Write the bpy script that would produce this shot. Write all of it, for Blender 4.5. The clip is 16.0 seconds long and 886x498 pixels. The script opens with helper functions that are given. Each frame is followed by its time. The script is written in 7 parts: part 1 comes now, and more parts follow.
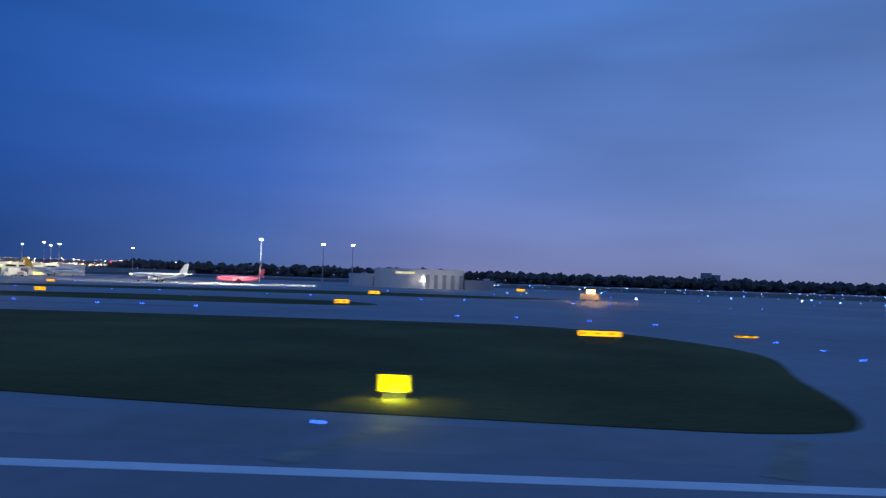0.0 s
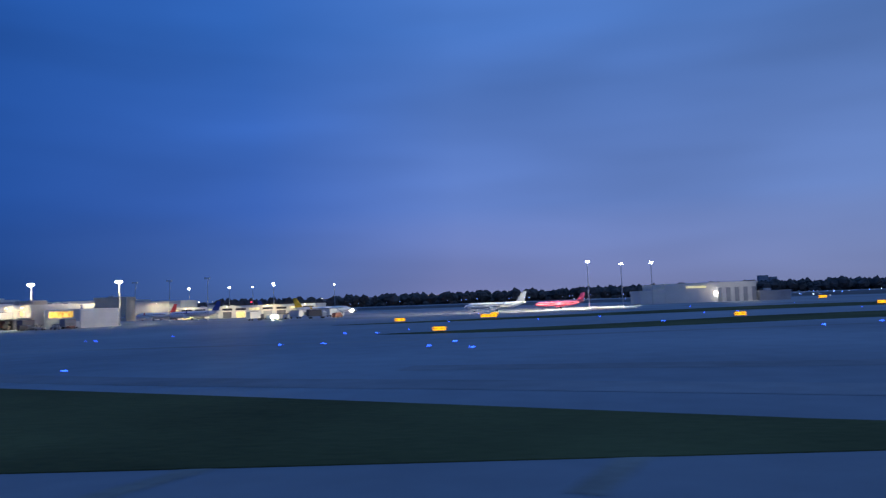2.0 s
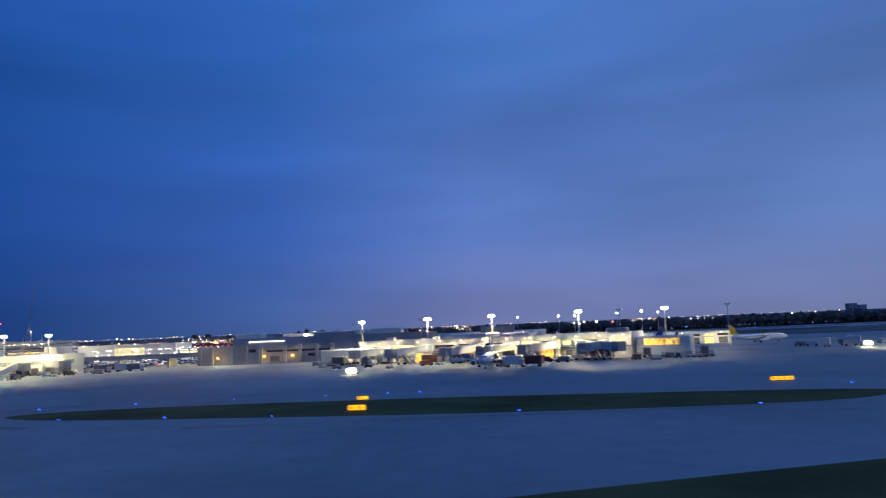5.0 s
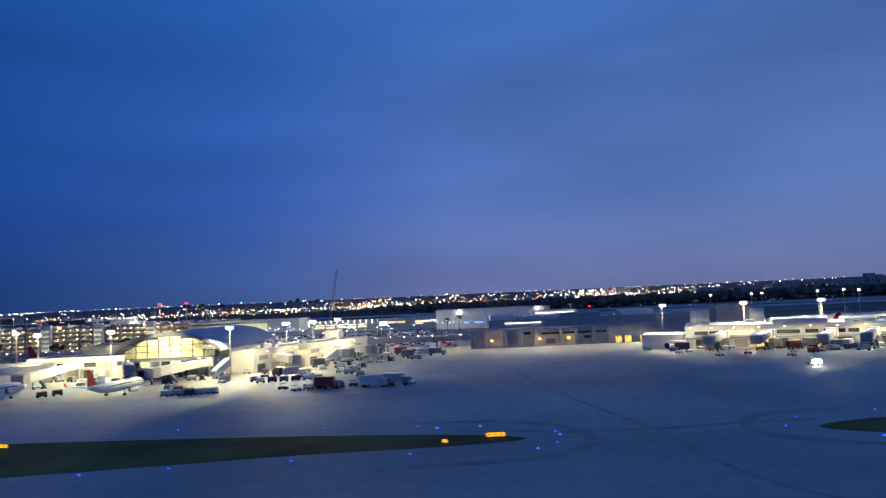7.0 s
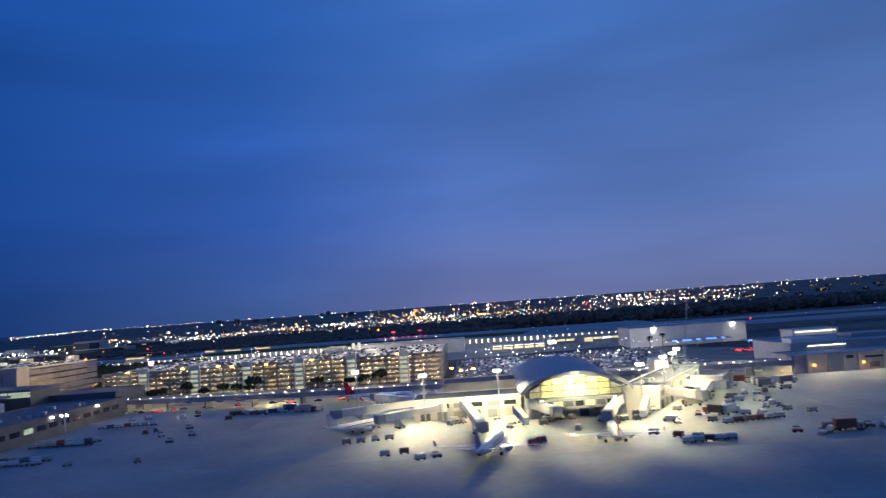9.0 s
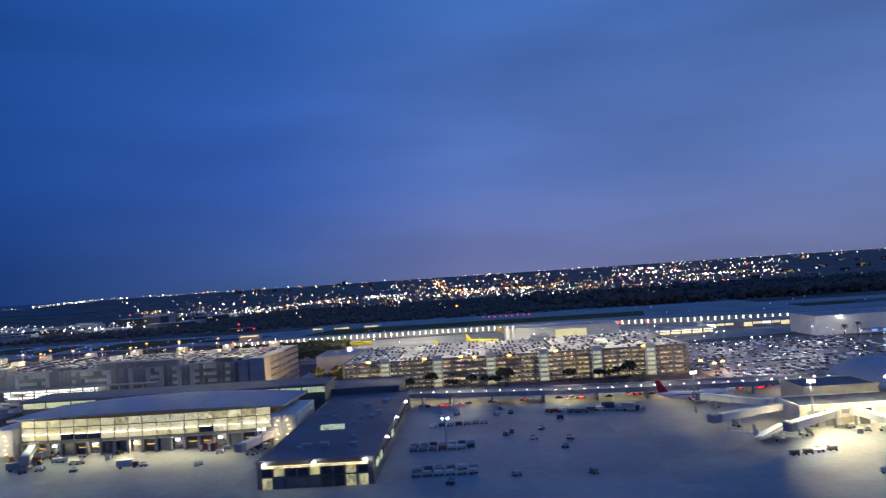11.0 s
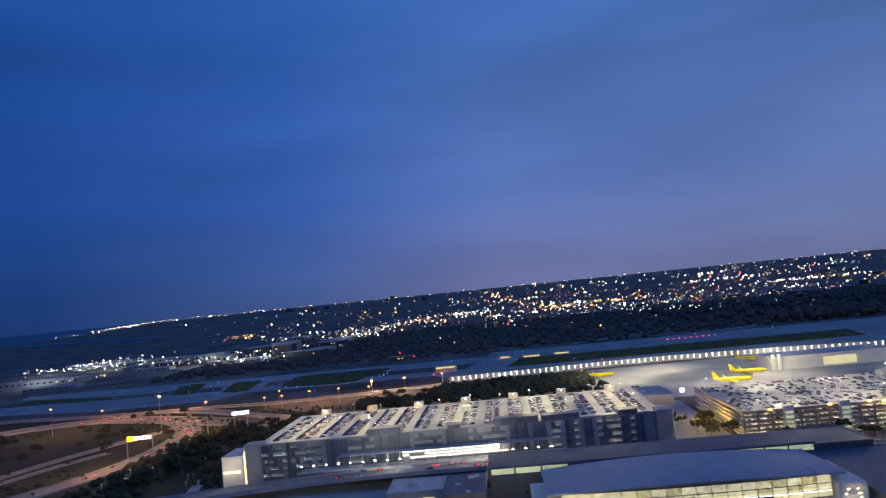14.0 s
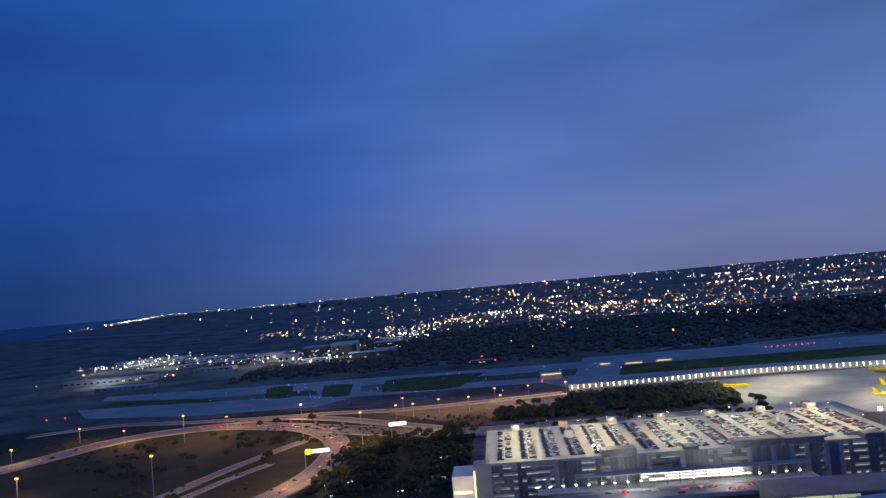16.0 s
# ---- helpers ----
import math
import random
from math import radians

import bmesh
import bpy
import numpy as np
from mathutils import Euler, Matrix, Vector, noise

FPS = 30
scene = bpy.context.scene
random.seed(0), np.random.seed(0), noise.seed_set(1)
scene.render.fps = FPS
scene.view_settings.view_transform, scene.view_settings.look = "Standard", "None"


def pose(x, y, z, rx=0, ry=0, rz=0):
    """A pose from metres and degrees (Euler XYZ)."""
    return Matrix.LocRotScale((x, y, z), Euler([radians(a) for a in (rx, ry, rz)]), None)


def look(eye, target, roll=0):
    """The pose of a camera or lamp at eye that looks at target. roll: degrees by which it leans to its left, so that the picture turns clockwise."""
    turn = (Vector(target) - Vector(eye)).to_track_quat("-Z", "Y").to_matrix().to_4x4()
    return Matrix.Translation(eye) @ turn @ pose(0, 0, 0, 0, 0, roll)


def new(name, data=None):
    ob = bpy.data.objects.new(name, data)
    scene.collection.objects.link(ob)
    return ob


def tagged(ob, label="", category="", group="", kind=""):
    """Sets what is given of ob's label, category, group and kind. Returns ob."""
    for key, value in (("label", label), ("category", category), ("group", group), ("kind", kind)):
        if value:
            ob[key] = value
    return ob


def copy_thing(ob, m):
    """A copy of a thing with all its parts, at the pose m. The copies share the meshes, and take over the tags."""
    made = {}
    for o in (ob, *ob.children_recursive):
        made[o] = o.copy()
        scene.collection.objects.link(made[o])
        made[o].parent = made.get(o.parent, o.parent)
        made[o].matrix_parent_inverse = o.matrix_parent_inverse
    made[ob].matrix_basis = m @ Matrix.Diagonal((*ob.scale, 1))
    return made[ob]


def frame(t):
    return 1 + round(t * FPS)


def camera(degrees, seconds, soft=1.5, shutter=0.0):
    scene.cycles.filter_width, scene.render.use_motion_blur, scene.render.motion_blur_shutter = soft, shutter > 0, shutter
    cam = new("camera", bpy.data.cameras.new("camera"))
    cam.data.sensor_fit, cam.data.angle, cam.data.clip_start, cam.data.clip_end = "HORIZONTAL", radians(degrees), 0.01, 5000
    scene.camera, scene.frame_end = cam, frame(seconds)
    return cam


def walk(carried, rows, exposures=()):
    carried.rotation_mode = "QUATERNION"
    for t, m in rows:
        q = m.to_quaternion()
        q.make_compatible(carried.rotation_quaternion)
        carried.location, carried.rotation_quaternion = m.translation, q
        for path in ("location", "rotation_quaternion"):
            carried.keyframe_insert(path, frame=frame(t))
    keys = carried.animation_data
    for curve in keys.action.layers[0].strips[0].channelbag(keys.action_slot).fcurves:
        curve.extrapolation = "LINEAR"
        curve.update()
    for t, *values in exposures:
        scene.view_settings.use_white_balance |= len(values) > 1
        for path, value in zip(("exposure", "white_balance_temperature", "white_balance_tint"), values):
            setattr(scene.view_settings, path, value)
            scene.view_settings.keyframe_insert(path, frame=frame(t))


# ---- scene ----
cam = camera(63.59, 16.0, soft=1.25, shutter=0.25)
PATH = [
    (0, (-0.0, -0.049, 2.808), (-0.902, 97.868, 6.835), 1.88),
    (0.5, (-17.356, 0.103, 2.92), (-18.943, 97.995, 7.198), 1.14),
    (1, (-35.28, 0.255, 2.96), (-36.941, 98.137, 7.375), -0.21),
    (1.5, (-53.209, 0.382, 2.783), (-55.252, 98.186, 8.6), -1.44),
    (2, (-71.084, 0.5, 2.754), (-73.235, 98.22, 9.839), -2.05),
    (2.5, (-88.935, 0.617, 2.96), (-92.184, 98.167, 11.77), -1.50),
    (3, (-107.207, 0.735, 3.234), (-112.019, 98.127, 13.049), -0.65),
    (3.5, (-126.16, 0.853, 3.626), (-131.585, 98.216, 13.367), -0.23),
    (3.7, (-133.829, 0.897, 3.793), (-139.405, 98.206, 13.985), -0.40),
    (5.8, (-215.09, 1.014, 8.354), (-218.207, 98.294, 19.796), -3.24),
    (6, (-222.656, 1.009, 8.977), (-226.008, 98.304, 20.262), -3.34),
    (6.5, (-241.575, 0.995, 10.76), (-245.916, 98.461, 20.002), -2.98),
    (7, (-260.45, 0.965, 12.936), (-261.454, 98.71, 19.869), -2.54),
    (7.5, (-279.476, 0.941, 15.538), (-279.001, 98.774, 21.251), -2.62),
    (8, (-298.557, 0.926, 17.826), (-298.978, 98.676, 24.794), -2.98),
    (8.5, (-317.363, 0.911, 20.105), (-319.299, 98.544, 28.337), -3.50),
    (9, (-335.738, 0.877, 22.56), (-338.83, 98.485, 30.733), -4.12),
    (9.2, (-343.186, 0.862, 23.589), (-347.072, 98.446, 31.713), -4.34),
    (11.3, (-424.502, 0.519, 36.637), (-428.265, 98.372, 40.498), -3.76),
    (11.5, (-432.204, 0.456, 37.921), (-435.982, 98.294, 42.066), -4.04),
    (12, (-451.491, 0.274, 41.199), (-455.793, 97.995, 47.202), -4.97),
    (12.5, (-470.787, 0.064, 44.815), (-475.766, 97.696, 51.641), -5.52),
    (13, (-490.024, -0.176, 48.584), (-495.978, 97.402, 55.439), -5.72),
    (13.5, (-508.958, -0.416, 52.254), (-515.622, 97.147, 58.609), -5.78),
    (14, (-527.774, -0.637, 55.983), (-535.026, 96.922, 61.745), -5.74),
    (14.5, (-546.301, -0.843, 59.471), (-553.46, 96.76, 64.646), -5.16),
    (15, (-564.671, -1.024, 62.896), (-571.977, 96.559, 68.125), -4.98),
    (15.5, (-582.875, -1.205, 66.297), (-590.038, 96.403, 71.403), -4.99),
    (16, (-600.897, -1.387, 69.575), (-608.026, 96.216, 74.715), -5.14),
]
EXPOSURE = [(0, 0.38, 6900, 10), (3.5, 0.38, 6900, 10), (6.0, 0.08, 6500, 10), (6.5, 0.05, 6450, 10), (9, 0.06, 6400, 10), (11.5, 0.08, 6650, 12), (16, 0.06, 6750, 12)]
U = 0.49  # the whole place is modelled at this scale of its plan numbers
walk(cam, [(t, look(eye, target, roll)) for t, eye, target, roll in PATH], EXPOSURE)

# ---- world: clear dusk sky, bluer to the east, lavender to the west ----
world = bpy.data.worlds.new("dusk_sky")
scene.world = world
world.use_nodes = True
wt = world.node_tree
wt.nodes.clear()


def wnode(kind, **keys):
    n = wt.nodes.new(kind)
    for key, value in keys.items():
        if key == "op":
            n.operation = value
        elif key == "blend":
            n.blend_type = value
            n.data_type = "RGBA"
    return n


def ramp_stops(node, stops):
    els = node.color_ramp.elements
    while len(els) > 1:
        els.remove(els[-1])
    els[0].position, els[0].color = stops[0][0], (*stops[0][1], 1)
    for p, c in stops[1:]:
        els.new(p).color = (*c, 1)


w_co = wnode("ShaderNodeTexCoord")
w_sep = wnode("ShaderNodeSeparateXYZ")
wt.links.new(w_co.outputs["Generated"], w_sep.inputs[0])
w_az = wnode("ShaderNodeMath", op="MULTIPLY_ADD")
w_az.inputs[1].default_value, w_az.inputs[2].default_value = 0.75, 0.5
wt.links.new(w_sep.outputs[0], w_az.inputs[0])
w_low, w_mid, w_top = (wnode("ShaderNodeValToRGB") for _ in range(3))
ramp_stops(w_low, [(0.08, (0.010, 0.040, 0.175)), (0.30, (0.046, 0.096, 0.290)), (0.5, (0.118, 0.143, 0.335)), (0.9, (0.122, 0.158, 0.340))])
ramp_stops(w_mid, [(0.08, (0.010, 0.052, 0.255)), (0.30, (0.030, 0.089, 0.370)), (0.5, (0.076, 0.143, 0.420)), (0.9, (0.092, 0.164, 0.420))])
ramp_stops(w_top, [(0.08, (0.010, 0.068, 0.335)), (0.30, (0.020, 0.097, 0.410)), (0.5, (0.042, 0.130, 0.450)), (0.9, (0.056, 0.138, 0.415))])
for r in (w_low, w_mid, w_top):
    wt.links.new(w_az.outputs[0], r.inputs[0])
w_h1 = wnode("ShaderNodeMapRange")
w_h1.inputs["From Min"].default_value, w_h1.inputs["From Max"].default_value = 0.0, 0.13
w_h2 = wnode("ShaderNodeMapRange")
w_h2.inputs["From Min"].default_value, w_h2.inputs["From Max"].default_value = 0.10, 0.36
for h in (w_h1, w_h2):
    wt.links.new(w_sep.outputs[2], h.inputs["Value"])
w_m1, w_m2 = wnode("ShaderNodeMix", blend="MIX"), wnode("ShaderNodeMix", blend="MIX")
wt.links.new(w_h1.outputs[0], w_m1.inputs["Factor"])
wt.links.new(w_low.outputs[0], w_m1.inputs["A"])
wt.links.new(w_mid.outputs[0], w_m1.inputs["B"])
wt.links.new(w_h2.outputs[0], w_m2.inputs["Factor"])
wt.links.new(w_m1.outputs["Result"], w_m2.inputs["A"])
wt.links.new(w_top.outputs[0], w_m2.inputs["B"])
# thin stretched cloud veils
w_map = wnode("ShaderNodeMapping")
w_map.inputs["Rotation"].default_value = (0, radians(-9), 0)
w_map.inputs["Scale"].default_value = (1.0, 1.0, 5.5)
wt.links.new(w_co.outputs["Generated"], w_map.inputs[0])
w_noise = wnode("ShaderNodeTexNoise")
w_noise.inputs["Scale"].default_value, w_noise.inputs["Detail"].default_value = 1.5, 2.5
wt.links.new(w_map.outputs[0], w_noise.inputs["Vector"])
w_cl = wnode("ShaderNodeMapRange")
w_cl.inputs["From Min"].default_value, w_cl.inputs["From Max"].default_value = 0.30, 0.70
w_cl.inputs["To Min"].default_value, w_cl.inputs["To Max"].default_value = 0.80, 1.18
wt.links.new(w_noise.outputs[0], w_cl.inputs["Value"])
w_warm = wnode("ShaderNodeMix", blend="MULTIPLY")
w_warm.inputs["Factor"].default_value = 1.0
w_warm.inputs["B"].default_value = (1.09, 1.05, 0.97, 1)
wt.links.new(w_m2.outputs["Result"], w_warm.inputs["A"])
w_mul = wnode("ShaderNodeMix", blend="MULTIPLY")
w_mul.inputs["Factor"].default_value = 1.0
wt.links.new(w_warm.outputs["Result"], w_mul.inputs["A"])
wt.links.new(w_cl.outputs[0], w_mul.inputs["B"])
w_bg = wnode("ShaderNodeBackground")
w_bg.inputs["Strength"].default_value = 1.0
w_out = wnode("ShaderNodeOutputWorld")
wt.links.new(w_mul.outputs["Result"], w_bg.inputs[0])
wt.links.new(w_bg.outputs[0], w_out.inputs[0])


# ---- materials ----
def mat(name, col, rough=0.85, metal=0.0, var=0.18, scale=0.5, fine=8.0, bump=0.15, tint=None, island=0.0, spec=0.4):
    """Procedural surface: a base colour varied by a broad and a fine noise, with fine relief."""
    m = bpy.data.materials.new(name)
    m.use_nodes = True
    t = m.node_tree
    p = t.nodes["Principled BSDF"]
    p.inputs["Roughness"].default_value, p.inputs["Metallic"].default_value = rough, metal
    p.inputs["Specular IOR Level"].default_value = spec
    co = t.nodes.new("ShaderNodeTexCoord")
    n1, n2 = t.nodes.new("ShaderNodeTexNoise"), t.nodes.new("ShaderNodeTexNoise")
    n1.inputs["Scale"].default_value, n1.inputs["Detail"].default_value = scale / U, 5
    n2.inputs["Scale"].default_value, n2.inputs["Detail"].default_value = scale * fine / U, 3
    for n in (n1, n2):
        t.links.new(co.outputs["Object"], n.inputs["Vector"])
    add = t.nodes.new("ShaderNodeMath")
    add.operation = "MULTIPLY_ADD"
    add.inputs[1].default_value = 0.35
    t.links.new(n2.outputs[0], add.inputs[0])
    t.links.new(n1.outputs[0], add.inputs[2])
    mr = t.nodes.new("ShaderNodeMapRange")
    mr.inputs["From Min"].default_value, mr.inputs["From Max"].default_value = 0.45, 0.9
    mr.inputs["To Min"].default_value, mr.inputs["To Max"].default_value = 0.0, 1.0
    t.links.new(add.outputs[0], mr.inputs["Value"])
    mix = t.nodes.new("ShaderNodeMix")
    mix.data_type = "RGBA"
    lo = tint or tuple(c * (1 - var) for c in col)
    mix.inputs["A"].default_value = (*lo, 1)
    mix.inputs["B"].default_value = (*(min(1, c * (1 + var)) for c in col), 1)
    t.links.new(mr.outputs[0], mix.inputs["Factor"])
    t.links.new(mix.outputs["Result"], p.inputs["Base Color"])
    if bump:
        b = t.nodes.new("ShaderNodeBump")
        b.inputs["Strength"].default_value, b.inputs["Distance"].default_value = bump, 0.05
        t.links.new(n2.outputs[0], b.inputs["Height"])
        t.links.new(b.outputs[0], p.inputs["Normal"])
    return m


def paint_random(name, colours, rough=0.35, metal=0.2, per_island=False):
    """Paint whose colour is drawn for each object (or loose piece) from a list."""
    m = bpy.data.materials.new(name)
    m.use_nodes = True
    t = m.node_tree
    p = t.nodes["Principled BSDF"]
    p.inputs["Roughness"].default_value, p.inputs["Metallic"].default_value = rough, metal
    r = t.nodes.new("ShaderNodeValToRGB")
    r.color_ramp.interpolation = "CONSTANT"
    ramp_stops(r, [(i / len(colours), c) for i, c in enumerate(colours)])
    if per_island:
        o = t.nodes.new("ShaderNodeNewGeometry")
        t.links.new(o.outputs["Random Per Island"], r.inputs[0])
    else:
        o = t.nodes.new("ShaderNodeObjectInfo")
        t.links.new(o.outputs["Random"], r.inputs[0])
    t.links.new(r.outputs[0], p.inputs["Base Color"])
    return m


def glow(name, col, strength, lights=True):
    """A surface that gives off light: lamp glass, lit panels and lit tubes."""
    m = bpy.data.materials.new(name)
    m.use_nodes = True
    p = m.node_tree.nodes["Principled BSDF"]
    p.inputs["Base Color"].default_value = (*col, 1)
    p.inputs["Emission Color"].default_value = (*col, 1)
    p.inputs["Emission Strength"].default_value = strength
    p.inputs["Roughness"].default_value = 0.4
    if not lights:
        m.cycles.emission_sampling = "NONE"
    return m


def glow_varied(name, col, strength, fine=0.9):
    """Lit glazing: rooms, blinds and furniture behind it make it uneven."""
    m = glow(name, col, strength)
    t = m.node_tree
    p = t.nodes["Principled BSDF"]
    p.inputs["Roughness"].default_value = 0.15
    co, mp = t.nodes.new("ShaderNodeTexCoord"), t.nodes.new("ShaderNodeMapping")
    mp.inputs["Scale"].default_value = (2.4 * fine / U, 2.4 * fine / U, 1.3 * fine / U)
    n, r = t.nodes.new("ShaderNodeTexNoise"), t.nodes.new("ShaderNodeMapRange")
    n.inputs["Scale"].default_value, n.inputs["Detail"].default_value = 0.55, 4
    r.inputs["From Min"].default_value, r.inputs["From Max"].default_value = 0.40, 0.62
    r.inputs["To Min"].default_value, r.inputs["To Max"].default_value = 0.22 * strength, 1.6 * strength
    t.links.new(co.outputs["Object"], mp.inputs[0])
    t.links.new(mp.outputs[0], n.inputs["Vector"])
    t.links.new(n.outputs[0], r.inputs["Value"])
    t.links.new(r.outputs[0], p.inputs["Emission Strength"])
    return m


def glow_random(name, colours, strength):
    """Many small far lamps: each loose piece draws its own lamp colour and power."""
    m = bpy.data.materials.new(name)
    m.use_nodes = True
    t = m.node_tree
    p = t.nodes["Principled BSDF"]
    g = t.nodes.new("ShaderNodeNewGeometry")
    r = t.nodes.new("ShaderNodeValToRGB")
    r.color_ramp.interpolation = "CONSTANT"
    ramp_stops(r, [(i / len(colours), c) for i, c in enumerate(colours)])
    t.links.new(g.outputs["Random Per Island"], r.inputs[0])
    k = t.nodes.new("ShaderNodeMath")
    k.operation = "MULTIPLY"
    k.inputs[1].default_value = 37.31
    t.links.new(g.outputs["Random Per Island"], k.inputs[0])
    fr = t.nodes.new("ShaderNodeMath")
    fr.operation = "FRACT"
    t.links.new(k.outputs[0], fr.inputs[0])
    pw = t.nodes.new("ShaderNodeMath")
    pw.operation = "POWER"
    pw.inputs[1].default_value = 4.0
    t.links.new(fr.outputs[0], pw.inputs[0])
    st = t.nodes.new("ShaderNodeMath")
    st.operation = "MULTIPLY_ADD"
    st.inputs[1].default_value, st.inputs[2].default_value = strength, strength * 0.045
    t.links.new(pw.outputs[0], st.inputs[0])
    p.inputs["Base Color"].default_value = (0.02, 0.02, 0.02, 1)
    t.links.new(r.outputs[0], p.inputs["Emission Color"])
    t.links.new(st.outputs[0], p.inputs["Emission Strength"])
    m.cycles.emission_sampling = "NONE"
    return m


